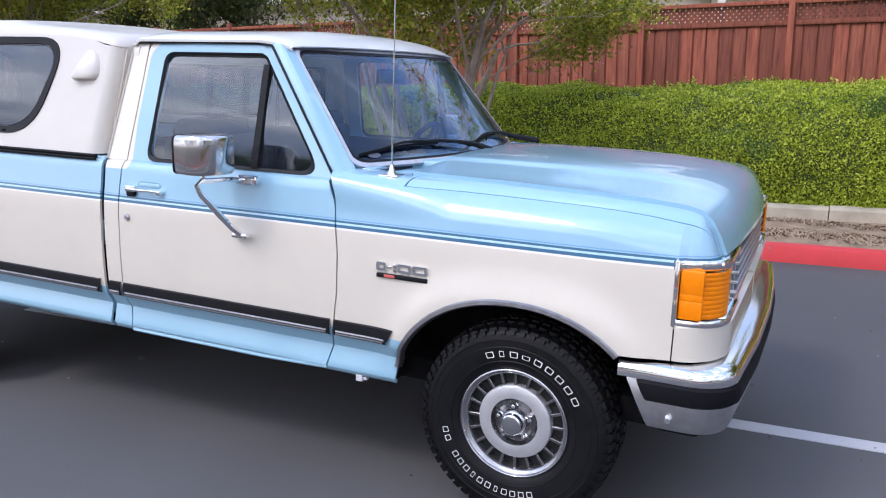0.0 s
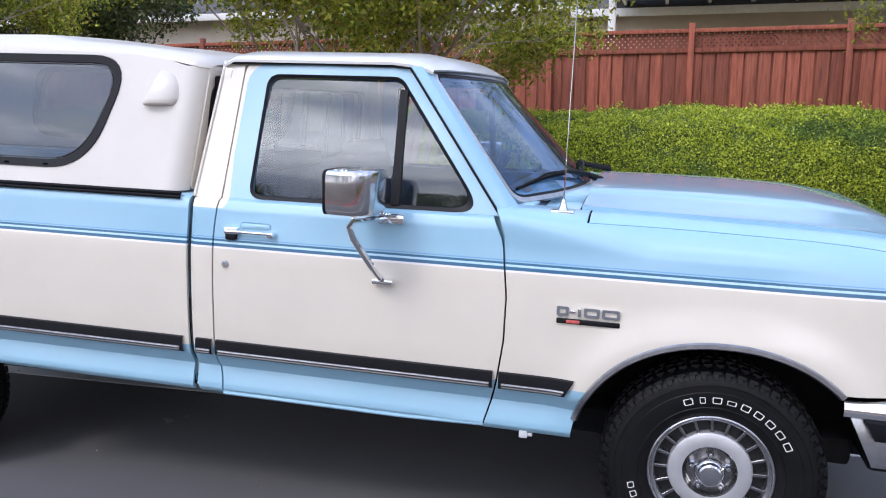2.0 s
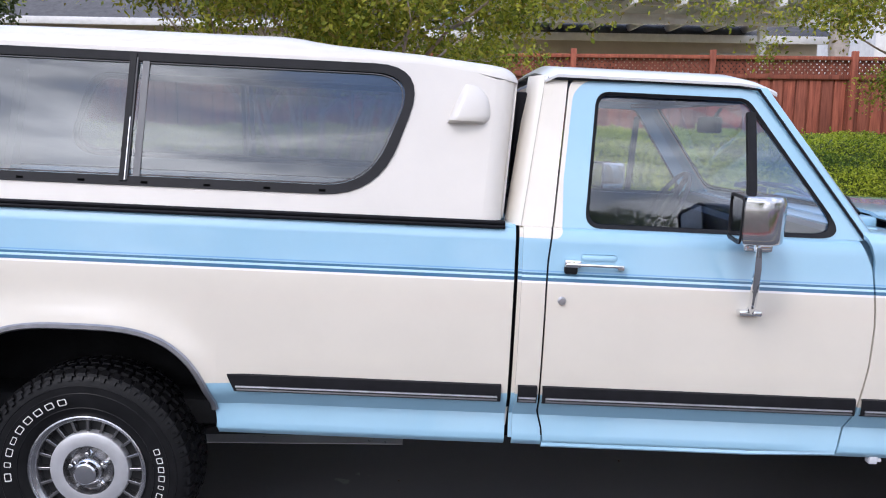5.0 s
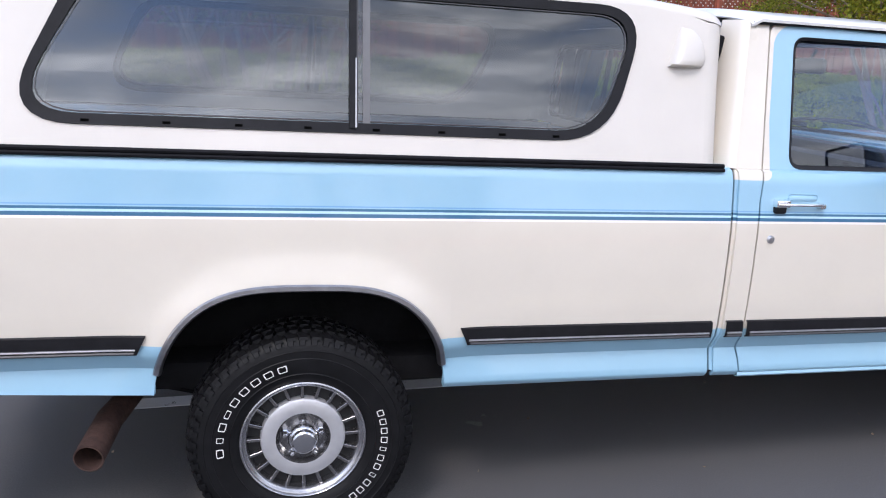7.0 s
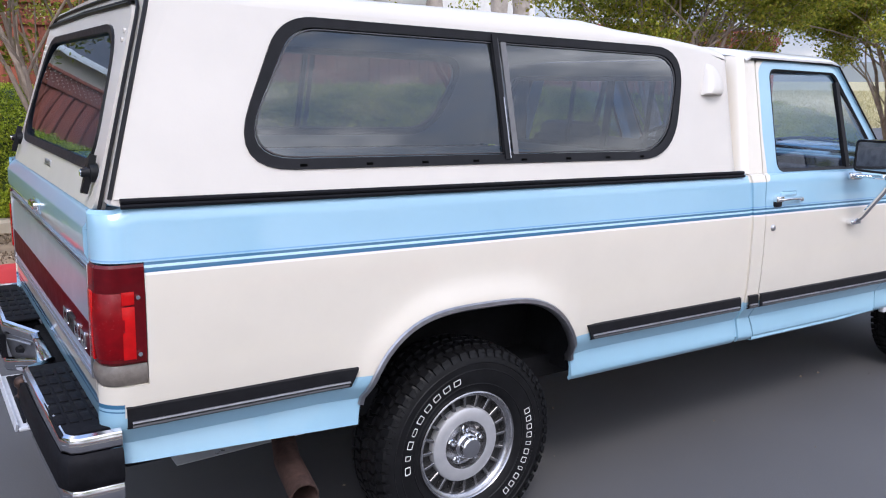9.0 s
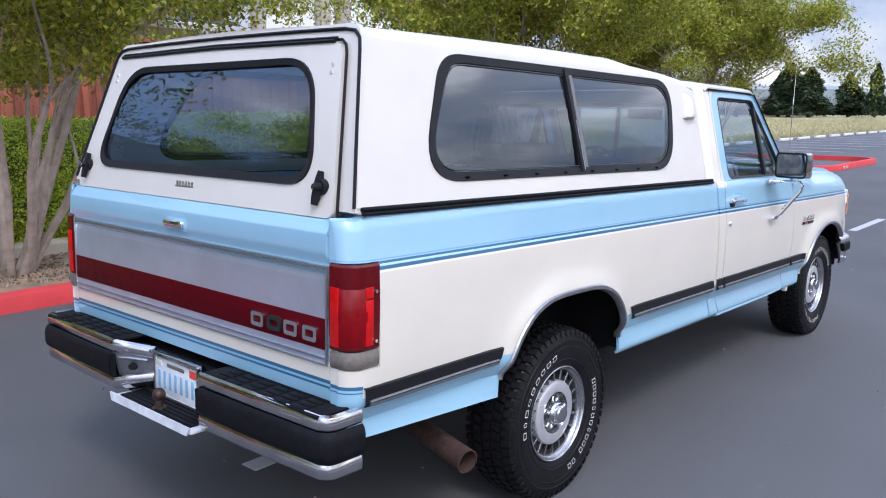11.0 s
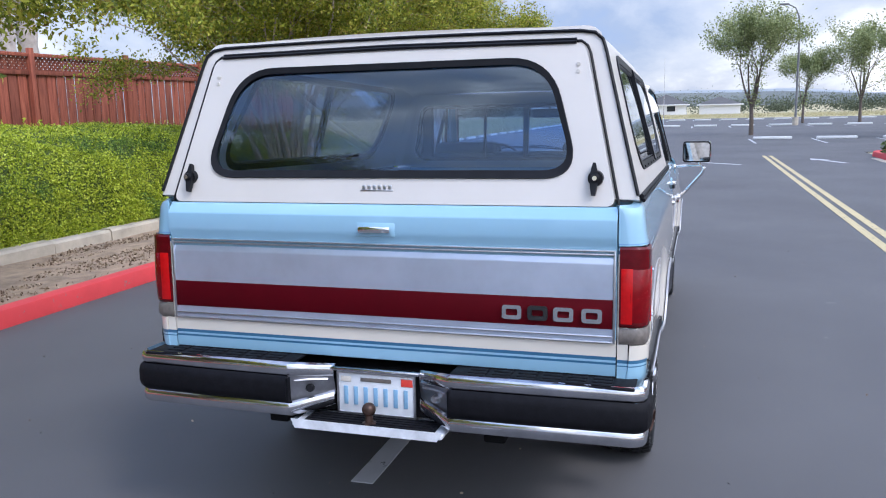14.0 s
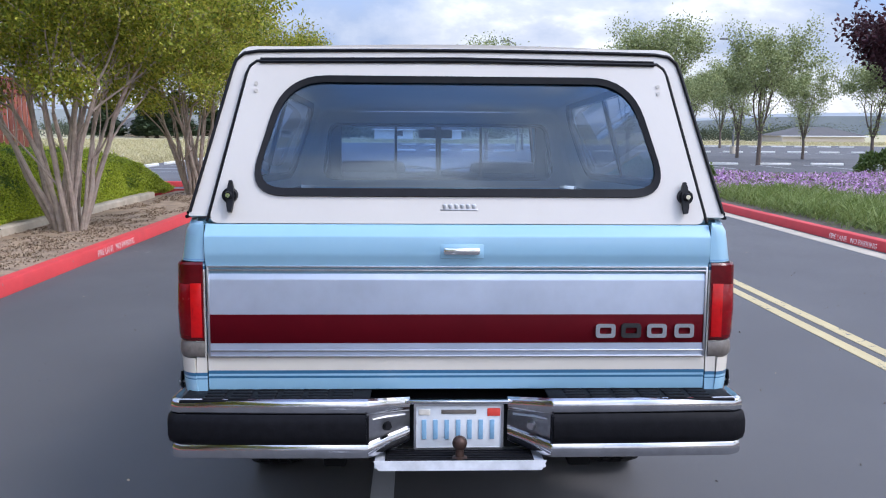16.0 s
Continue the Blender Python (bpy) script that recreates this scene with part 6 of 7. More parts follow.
M_HEDGE = leafy("hedge_leaves", [(0.14, 0.20, 0.020), (0.33, 0.41, 0.032), (0.50, 0.575, 0.050), (0.66, 0.70, 0.10)], 0.42, 0.28)
M_WEED = leafy("dark_weed_leaves", [(0.05, 0.10, 0.025), (0.10, 0.18, 0.035), (0.20, 0.30, 0.05), (0.32, 0.42, 0.06)], 0.45, 0.25)
# very dark green: the shade between the hedge's leaves put into the colour
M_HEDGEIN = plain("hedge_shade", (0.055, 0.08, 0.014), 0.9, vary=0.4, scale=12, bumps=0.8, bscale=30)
M_CRAPE = leafy("fresh_leaves", [(0.10, 0.14, 0.018), (0.20, 0.24, 0.026), (0.32, 0.35, 0.04), (0.50, 0.49, 0.06), (0.27, 0.19, 0.05)], 0.5, 0.4)
M_OAK = leafy("grey_green_leaves", [(0.15, 0.19, 0.07), (0.26, 0.30, 0.12), (0.38, 0.41, 0.18), (0.30, 0.34, 0.15)], 0.55, 0.3)
M_PINE = leafy("dark_needles", [(0.016, 0.030, 0.014), (0.035, 0.055, 0.022), (0.06, 0.085, 0.035)], 0.7, 0.1)
M_PLUM = leafy("purple_leaves", [(0.030, 0.010, 0.014), (0.06, 0.02, 0.025), (0.10, 0.035, 0.04)], 0.5, 0.2)
M_SHRUB = leafy("shrub_leaves", [(0.05, 0.08, 0.02), (0.10, 0.15, 0.035), (0.17, 0.23, 0.06)], 0.5, 0.2)
M_FARLEAF = leafy("far_leaves", [(0.055, 0.07, 0.045), (0.09, 0.11, 0.065), (0.14, 0.155, 0.10)], 0.7, 0.15)
M_GRASS = leafy("green_blades", [(0.10, 0.15, 0.03), (0.19, 0.25, 0.06), (0.30, 0.35, 0.12)], 0.5, 0.25)
M_FLOWER = leafy("purple_flowers", [(0.40, 0.20, 0.42), (0.54, 0.30, 0.53), (0.62, 0.42, 0.62), (0.24, 0.22, 0.15), (0.14, 0.17, 0.07)], 0.6, 0.2)
M_BARK = plain("smooth_grey_bark", (0.36, 0.285, 0.235), 0.75, vary=0.28, scale=9, bumps=0.3, bscale=25)
M_BARKDARK = plain("dark_bark", (0.13, 0.10, 0.08), 0.9, vary=0.3, scale=10, bumps=0.4, bscale=20)
M_PALM = plain("pale_palm_trunk", (0.42, 0.37, 0.33), 0.9, vary=0.2, scale=6, bumps=0.4, bscale=18)
M_WOOD = wood()
M_STUCCO = plain("beige_stucco", (0.62, 0.54, 0.45), 0.9, vary=0.06, scale=3, bumps=0.2, bscale=70)
M_WHITEWOOD = plain("white_painted_timber", (0.72, 0.71, 0.70), 0.6, vary=0.08, scale=6)
M_ROOFTILE = plain("grey_roof_tiles", (0.085, 0.080, 0.080), 0.85, vary=0.3, scale=5, bumps=0.5, bscale=14)
M_SHEET = plain("translucent_patio_sheet", (0.48, 0.51, 0.55), 0.5, vary=0.1, scale=4)
M_PANE = plain("dark_window_pane", (0.03, 0.035, 0.04), 0.08, vary=0.1, scale=3, coat=0.5)
M_POLE = plain("galvanised_pole", (0.20, 0.20, 0.20), 0.5, 0.5, vary=0.15, scale=8)
# the haze of distance is put into this blue-grey base colour
M_HILL = plain("hazy_hill", (0.26, 0.29, 0.31), 1.0, vary=0.1, scale=0.01)


def solid(name, bm, mat, label, category):
    return tagged(make(name, bm, mat), label, category, kind="structure")


def leaves(name, centres, size, mat, parent=None, aspect=0.55, upright=0.0, seed=1):
    """One mesh of small pointed leaves at the given places."""
    rng = np.random.default_rng(seed)
    c = np.asarray(centres, dtype=float)
    n = len(c)
    d = rng.normal(size=(n, 3))
    d[:, 2] = d[:, 2] * (1 - upright) + upright * 1.6
    d /= np.linalg.norm(d, axis=1)[:, None]
    e = np.cross(d, rng.normal(size=(n, 3)))
    e /= np.linalg.norm(e, axis=1)[:, None] + 1e-9
    s = size * (0.6 + 0.8 * rng.random(n))[:, None]
    nrm = np.cross(d, e)
    v = np.empty((n, 4, 3))
    v[:, 0] = c - d * s * 0.5
    v[:, 1] = c + e * s * aspect * 0.5 + nrm * s * 0.08
    v[:, 2] = c + d * s * 0.5
    v[:, 3] = c - e * s * aspect * 0.5 + nrm * s * 0.08
    me = bpy.data.meshes.new(name)
    me.vertices.add(n * 4)
    me.vertices.foreach_set("co", v.reshape(-1).astype(np.float32))
    me.loops.add(n * 4)
    me.loops.foreach_set("vertex_index", np.arange(n * 4, dtype=np.int32))
    me.polygons.add(n)
    me.polygons.foreach_set("loop_start", np.arange(0, n * 4, 4, dtype=np.int32))
    me.update()
    me.materials.append(mat)
    ob = new(name, me)
    if parent is not None:
        ob.parent = parent
    return ob


# ---- setting: ground, lane, kerbs ----
solid("ground", boxed((-900, -1500, -0.6), (1800, 1500, -0.03)), M_FIELD, "dry grass field round the car park", "ground")
solid("road", merged(boxed((-60, -6.40, -0.3), (26, 4.16, 0.0)), boxed((26, -60, -0.3), (104, 12.6, 0.0)), boxed((16.6, 4.16, -0.3), (26, 12.6, 0.0))), M_ROAD, "dark asphalt lane and car park", "asphalt")


def kerb_run(pts, h=0.15, w=0.16):
    """A kerb with a rounded top edge along points; its face is on the right of the run."""
    prof = [(0.0, -0.1), (0.0, 0.0), (0.015, h - 0.03), (0.025, h - 0.008), (0.045, h), (w, h), (w, -0.1)]
    rows = []
    pts = [Vector(p) for p in pts]
    for i, p in enumerate(pts):
        d = (pts[min(i + 1, len(pts) - 1)] - pts[max(i - 1, 0)]).normalized()
        n = Vector((-d.y, d.x))
        rows.append([(p.x + n.x * a, p.y + n.y * a, z) for a, z in prof])
    return grid(rows, 0)


def corner(cx, cy, r, a0, a1, n=10):
    return [(cx + r * math.cos(radians(a0 + (a1 - a0) * i / n)), cy + r * math.sin(radians(a0 + (a1 - a0) * i / n))) for i in range(n + 1)]


solid("kerb_1", kerb_run([(-40 + i * 3, 4.14) for i in range(19)] + corner(15.4, 5.34, 1.2, -90, 0) + [(16.6, 8), (16.6, 12)]), M_KERB, "red painted kerb along the planting strip", "kerb")
solid("kerb_2", kerb_run([(24.6, -14)] + [(24.6, -10)] + corner(23.4, -7.4, 1.2, 0, 90) + [(20 - i * 3, -6.2 - 0.03 * i) for i in range(20)]), M_KERB, "red painted kerb of the flower island", "kerb")
solid("kerb_3", kerb_run([(19.4, 8.5), (19.4, 7.2)] + corner(20.4, 4.6, 1.0, 180, 270) + [(22, 3.6)] + corner(23.9, 4.6, 1.0, -90, 20) + [(24.9, 6.0), (24.4, 8.0)]), M_KERB, "red kerb round a car-park island", "kerb")
solid("gutter_1", boxed((-40, -6.24, -0.1), (22.5, -5.98, 0.004), 0.002), M_CONC, "pale concrete gutter beside the kerb", "gutter")
for i, (x, y, rz, s, txt) in enumerate(((6.25, 4.128, 0, 0.115, "FIRE LANE   NO PARKING"), (8.35, -6.262, 180, 0.115, "FIRE LANE   NO PARKING"), (20.6, 3.59, 0, 0.11, "FIRE LANE"))):
    cu = bpy.data.curves.new("kerb_lettering", "FONT")
    cu.body, cu.size, cu.extrude, cu.resolution_u = txt, s, 0.001, 2
    ob = new("kerb_lettering", cu)
    ob.matrix_basis = pose(x, y, 0.03, 84, 0, rz)
    cu.materials.append(M_TEXT)
    tagged(ob, "white stencilled fire lane lettering on the red kerb", "lettering", kind="structure")

NX, NY = 140, 10
rows = []
for i in range(NX + 1):
    x = -40 + 56 * i / NX
    rows.append([(x, 4.28 + 1.72 * j / NY, 0.135 + 0.02 * math.sin(j / NY * 3.1) + 0.022 * noise.noise((x * 1.3, j * 0.7, 2.0))) for j in range(NY + 1)])
solid("planting_strip", grid(rows), M_SOIL, "dry bare soil between kerb and edging", "soil")
rng = np.random.default_rng(5)
chip = np.stack([rng.uniform(-6, 16, 26000), 4.32 + 1.5 * rng.beta(1.6, 1.6, 26000), np.full(26000, 0.156)], 1)
chip = chip[[noise.noise((p[0] * 0.7, p[1] * 2.2, 3.0)) + 0.5 * noise.noise((p[0] * 2.9, p[1] * 5.0, 8.0)) > -0.12 for p in chip]]
tagged(leaves("mulch", chip, 0.034, M_CHIP, seed=9, aspect=0.5), "scattered dry leaf litter and chips on the soil", "litter", kind="stuff")
rnde = random.Random(12)
for i in range(57):
    x0 = -40.0 + 0.945 * i
    ed = mesh_of([(x, y, z) for x in (0.006, 0.939) for y, z in ((-0.085, -0.28), (-0.085, -0.035), (-0.060, -0.006), (0.070, 0.0), (0.070, -0.28))], [(0, 1, 6, 5), (1, 2, 7, 6), (2, 3, 8, 7), (3, 4, 9, 8), (4, 3, 2, 1, 0), (5, 6, 7, 8, 9)])
    ed.transform(pose(x0, 5.905 + rnde.uniform(-0.012, 0.012), 0.280 + rnde.uniform(-0.008, 0.010), rnde.uniform(-2.5, 2.5), rnde.uniform(-0.5, 0.5), rnde.uniform(-0.6, 0.6)))
    solid("edging_%d" % (i + 1), ed, M_CONC, "low concrete edging below the hedge", "edging")

# paint on the road
for x0, x1 in ((-3.9, -2.9), (-0.73, 1.06), (2.85, 4.80), (5.95, 7.6), (9.05, 10.6), (12.15, 13.8), (15.0, 16.8), (18.0, 19.6), (20.6, 22.4)):
    solid("lane_dash", boxed((x0, 0.245, -0.01), (x1, 0.350, 0.004)), M_LINE, "worn white lane dash", "road marking")
for y in (-3.42, -3.22):
    solid("centre_line", boxed((-40, y, -0.01), (24.0, y + 0.11, 0.004)), M_YELLOW, "worn yellow centre line", "road marking")
for ax, ay, az in ((20.6, -1.55, 46.0), (21.4, -4.7, 18.0)):
    arrow = merged(boxed((-1.0, -0.07, -0.01), (0.6, 0.07, 0.004)), slab([(0.5, -0.26, 0.004), (1.15, 0.0, 0.004), (0.5, 0.26, 0.004)], 0.01))
    arrow.transform(pose(ax, ay, 0, 0, 0, az))
    solid("lane_arrow", arrow, M_LINE, "white lane arrow", "road marking")


def stall_rows():
    for xr in (37.5, 64.0, 92.0):
        for i in range(22):
            y = 2.0 - 2.75 * i
            if xr < 40 and y > -2:
                continue
            solid("stall_line", boxed((xr - 4.6, y - 0.05, -0.01), (xr + 0.2, y + 0.05, 0.004)), M_LINE, "white stall line", "road marking")
    for i in range(26):
        x = 27.5 + 2.75 * i
        solid("stall_line", boxed((x - 0.05, 6.2, -0.01), (x + 0.05, 11.2, 0.004)), M_LINE, "white stall line", "road marking")


stall_rows()
ws = tagged(make("wheel_stop", merged(boxed((-0.07, -0.85, 0.0), (0.07, 0.85, 0.13), 0.03)), M_STOP), "white concrete wheel stop at the end of a stall", "wheel stop", "car-park wheel stops")
ws.matrix_basis = pose(37.2, -4.5, 0)
for xr in (37.2, 63.7, 91.7):
    for i in range(20):
        y = -4.5 - 2.75 * i + (2.75 * 2 if xr > 40 else 0)
        if not (xr == 37.2 and i == 0):
            copy_thing(ws, pose(xr, y, 0))
for i in range(26):
    copy_thing(ws, pose(28.9 + 2.75 * i, 11.6, 0, 0, 0, 90))

# ---- hedge on its bank ----
HP = [(6.02, 0.22), (6.05, 0.45), (6.12, 0.75), (6.28, 1.05), (6.55, 1.30), (7.0, 1.46), (7.7, 1.53), (8.6, 1.56), (9.6, 1.55), (10.9, 1.45)]


def hedge_point(x, s):
    """A point of the hedge's skin: s runs from its foot up and over."""
    k = s * (len(HP) - 1)
    i = min(int(k), len(HP) - 2)
    f = k - i
    y, z = (HP[i][0] + (HP[i + 1][0] - HP[i][0]) * f), (HP[i][1] + (HP[i + 1][1] - HP[i][1]) * f)
    fall = 1 - 0.30 * max(0, min(1, (x - 7) / 7.5)) - (0.62 * max(0, (x - 14.2) / 1.6) ** 1.6 if x > 14.2 else 0)
    z = 0.2 + (z - 0.2) * max(0.05, fall) * (0.952 + 0.012 * math.cos(1.3 * (x - 4.0)))
    b = 0.11 * noise.noise((x * 1.1, y * 1.1, z * 1.6)) + 0.06 * noise.noise((x * 2.9, y * 2.9, z * 3.2 + 7)) + 0.02 * noise.noise((x * 7.5, y * 7.5, z * 8.0 + 3))
    return x, y - b * 0.9, z + b


# inner skin, coloured as the shade behind the leaves
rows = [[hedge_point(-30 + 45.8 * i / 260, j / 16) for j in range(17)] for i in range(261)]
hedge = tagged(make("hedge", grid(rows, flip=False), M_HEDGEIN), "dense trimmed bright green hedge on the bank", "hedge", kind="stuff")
rng = np.random.default_rng(11)
pts, shady = [], []
for k in range(460000):
    x = -3 + 18.8 * rng.random() if k % 12 else -30 + 45.8 * rng.random()
    s = rng.random() ** 1.35 * 0.86
    p = hedge_point(x, s)
    o = rng.normal() * 0.03 + 0.012
    q = (p[0] + rng.normal() * 0.02, p[1] - o, p[2] + o * 0.7)
    weed = noise.noise((x * 0.85 + 4.0, p[1] * 1.1, p[2] * 1.9)) + 0.45 * noise.noise((x * 2.6, p[1] * 2.6, p[2] * 3.0))
    (shady if weed + 0.16 * rng.normal() > 0.42 + 0.10 * max(0.0, 4.0 - x) else pts).append(q)
leaves("hedge_foliage", pts, 0.030, M_HEDGE, hedge, 0.6, seed=3)["kind"] = "stuff"
leaves("weed_foliage", shady, 0.034, M_WEED, hedge, 0.45, seed=13)["kind"] = "stuff"
sprig = []
for k in range(420):
    x = -9 + 24.5 * rng.random()
    p = hedge_point(x, 0.42 + 0.3 * rng.random())
    for j in range(7):
        sprig.append((p[0] + rng.normal() * 0.012, p[1] + rng.normal() * 0.012, p[2] + 0.02 + j * 0.018))
leaves("hedge_sprig", sprig, 0.045, M_HEDGE, hedge, 0.5, seed=4)["kind"] = "stuff"

# ---- redwood fence ----
fence = tagged(new("wooden_fence"), "red-stained board fence with a lattice top behind the hedge", "fence")
FX0, FX1 = -18.0, 17.6
fence_y = lambda x: 11.15 - 0.075 * (x - 3.0)
FA = math.degrees(math.atan(-0.075))


def fpart(name, bm, label=""):
    o = part(name, bm, M_WOOD, fence, label)
    return o


board, backing = None, bmesh.new()
rngb = random.Random(3)
x = FX0
while x < FX1:
    if board is None:
        board = fpart("board", boxed((-0.092, -0.009, 0.4), (0.092, 0.009, 2.50), 0.004))
        ob = board
    else:
        ob = board.copy()
        scene.collection.objects.link(ob)
    ob.matrix_basis = pose(x, fence_y(x) + rngb.uniform(-0.006, 0.006), rngb.uniform(-0.012, 0.006), 0, rngb.uniform(-0.25, 0.25), FA + rngb.uniform(-1.5, 1.5))
    add_box(backing, (x - 3.0 + 0.065, 0.014, 0.4), (x - 3.0 + 0.152, 0.026, 2.49))
    x += 0.217 + rngb.uniform(-0.002, 0.003)
# backing added so that no light shows through and the gaps stay dark
o = fpart("backing_board", backing, "added boards that close the gaps to light")
o["kind"] = "stuff"
o.matrix_basis = pose(3.0, fence_y(3.0), 0, 0, 0, FA)
for k in range(-9, 7):
    px = 3.66 + 2.42 * k
    if FX0 < px < FX1:
        o = fpart("post", merged(boxed((-0.05, -0.075, 0.3), (0.05, 0.02, 2.955), 0.008)), "square fence post")
        o.matrix_basis = pose(px, fence_y(px) - 0.02, 0, 0, 0, FA)
for z0, z1, d in ((2.47, 2.545, 0.03), (2.80, 2.865, 0.045), (2.545, 2.56, 0.02)):
    o = fpart("rail", boxed((FX0, -d, z0), (FX1, d, z1), 0.005))
    o.data.transform(Matrix.Translation((-3.0, 0, 0)))
    o.matrix_basis = pose(3.0, fence_y(3.0) - 0.015, 0, 0, 0, FA)
lat = bmesh.new()
for sgn in (-1, 1):
    xx = FX0 - 0.3
    while xx < FX1:
        m = Matrix.Translation((xx + 0.13, sgn * 0.006, 2.68)) @ Matrix.Rotation(radians(45 * sgn), 4, "Y")
        add_box(lat, (-0.023, -0.004, -0.18), (0.023, 0.004, 0.18), 0, m)
        xx += 0.098
lat.transform(Matrix.Translation((-3.0, 0, 0)))
o = fpart("lattice", lat, "diagonal lattice strip")
o["kind"] = "stuff"
o.matrix_basis = pose(3.0, fence_y(3.0), 0, 0, 0, FA)

# ---- trees ----


def branch(bm, tips, p, d, length, r, depth, rnd, wob=0.16, lift=0.10, sides=7, drop=0.0):
    """A limb that bends, tapers and forks; its twig ends are kept for the leaves."""
    n = 5
    pts, rad = [p], [r]
    for i in range(n):
        d = (d + Vector((rnd.gauss(0, wob), rnd.gauss(0, wob), rnd.gauss(0, wob * 0.6) + lift * 0.5))).normalized()
        p = p + d * (length / n)
        pts.append(p)
        rad.append(r * (1 - 0.42 * (i + 1) / n))
        tips.append((p, depth))
    add_tube(bm, pts, rad, max(4, sides), cap=depth == 0)
    if depth > 0:
        for k in range(rnd.choice((2, 3, 3)) if depth > 1 else 4):
            q = pts[-1] if k < 2 else pts[rnd.randint(2, n - 1)]
            nd = (d + Vector((rnd.gauss(0, 0.55), rnd.gauss(0, 0.55), rnd.gauss(0.05, 0.3)))).normalized()
            branch(bm, tips, q, nd, length * rnd.uniform(0.55, 0.8), rad[-1] * rnd.uniform(0.55, 0.75), depth - 1, rnd, wob, lift - drop, sides - 1, drop)


def multi_stem(seed, stems=8, height=5.5, count=15000, leaf=0.075, mat=None, label="", spread=0.34, low=1.55):
    rnd = random.Random(seed)
    t = tagged(new("tree"), label, "tree", "trees along the lane")
    bm, tips = bmesh.new(), []
    for s in range(stems):
        a = 2 * math.pi * (s + rnd.uniform(-0.3, 0.3)) / stems
        lean = spread * (rnd.uniform(1.3, 1.9) if s % 5 == 4 and spread < 0.4 else rnd.uniform(0.35, 1.15))
        d = Vector((math.cos(a) * lean, math.sin(a) * lean, 1)).normalized()
        base = Vector((math.cos(a) * 0.16, math.sin(a) * 0.16, -0.05))
        branch(bm, tips, base, d, height * rnd.uniform(0.34, 0.46), rnd.uniform(0.030, 0.055), 3, rnd, 0.10, 0.06, 8, 0.07)
    part("trunk", bm, M_BARK, t, "smooth grey multi-stem trunk")
    rng = np.random.default_rng(seed)
    tp_ = np.array([tuple(p) for p, dd in tips if p.z > low and dd <= 1])
    tp_ = tp_[rng.random(len(tp_)) < 0.5]
    pick = tp_[rng.integers(0, len(tp_), count)]
    c = pick + rng.normal(size=(count, 3)) * (0.13, 0.13, 0.10)
    leaves("crown", c, leaf, mat, t, 0.5, seed=seed)
    return t


def lot_tree(seed, height=7.0, count=6000, leaf=0.20, mat=None, label="", bark=None, trunk=2.0, group="trees in the car park", full=2, lean=(0.18, 0.55)):
    rnd = random.Random(seed)
    t = tagged(new("tree"), label, "tree", group)
    bm, tips = bmesh.new(), []
    add_tube(bm, [(0, 0, -0.1), (0.02, 0, trunk * 0.5), (0, 0.03, trunk)], [0.13, 0.11, 0.10], 9)
    for s in range(6):
        a = 2 * math.pi * s / 6 + rnd.uniform(-0.3, 0.3)
        l_ = rnd.uniform(*lean) if s else 0.05
        branch(bm, tips, Vector((0, 0.02, trunk - 0.1)), Vector((math.cos(a) * l_, math.sin(a) * l_, 1)).normalized(), height * 0.30, 0.06, 3, rnd, 0.10, 0.06, 6)
    part("trunk", bm, bark or M_BARKDARK, t)
    rng = np.random.default_rng(seed)
    tp_ = np.array([tuple(p) for p, dd in tips if dd <= full])
    pick = tp_[rng.integers(0, len(tp_), count)]
    leaves("crown", pick + rng.normal(size=(count, 3)) * 0.20, leaf, mat, t, 0.6, seed=seed)
    return t


LBL = "multi-stemmed tree with smooth grey bark and fresh yellow-green leaves"
t1 = multi_stem(21, 19, 5.2, 130000, 0.058, M_CRAPE, LBL, 0.20, 1.9)
t1.matrix_basis = pose(8.0, 5.2, 0.15, 0, 0, 30)
t2 = multi_stem(34, 14, 4.9, 90000, 0.058, M_CRAPE, LBL, 0.72, 1.75)
t2.matrix_basis = pose(0.05, 5.1, 0.15, 0, 0, 75)
for src, x, y, rz, s in ((t1, 14.7, 5.15, 200, 1.0), (t1, -7.2, 5.1, 250, 1.0), (t2, -14.6, 5.1, 20, 1.0)):
    o = copy_thing(src, pose(x, y, 0.15, 0, 0, rz))
    o.scale = (s, s, s)
OAKL = "young car-park tree with a loose grey-green crown"
l1 = lot_tree(51, 7.6, 16000, 0.115, M_OAK, OAKL, trunk=1.5, full=3, lean=(0.12, 0.40))
l1.matrix_basis = pose(43.0, -3.9, 0)
l2 = lot_tree(63, 8.0, 16000, 0.115, M_OAK, OAKL, trunk=1.6, full=3, lean=(0.12, 0.42))
l2.matrix_basis = pose(37.5, -12.5, 0)
for i, (src, x, y, s) in enumerate(((l1, 42.5, -12.0, 1.0), (l2, 70, -13.8, 1.1), (l1, 66, -23.5, 1.0), (l2, 37.0, -17.3, 0.95), (l1, 49.3, -21.1, 0.95), (l2, 47.2, -24.5, 0.8), (l1, 43.7, -27, 0.9), (l2, 84, -33, 1.1), (l1, 70, -9.5, 0.9), (l2, -3, -17, 0.8), (l1, 1.2, -15, 0.75), (l2, 5.2, -18, 0.8), (l1, -8, -16, 0.8), (l2, -22, 3.5, 1.1))):
    o = copy_thing(src, pose(x, y, 0, 0, 0, 57 * i))
    o.scale = (s, s, s)
pl = lot_tree(77, 7.4, 20000, 0.16, M_PLUM, "tall tree with dark purple leaves", trunk=0.9, group="purple-leaved trees", full=3, lean=(0.25, 0.75))
pl.matrix_basis = pose(24.6, -17.9, 0)
copy_thing(pl, pose(-13.5, 8.3, 1.0, 0, 0, 40))


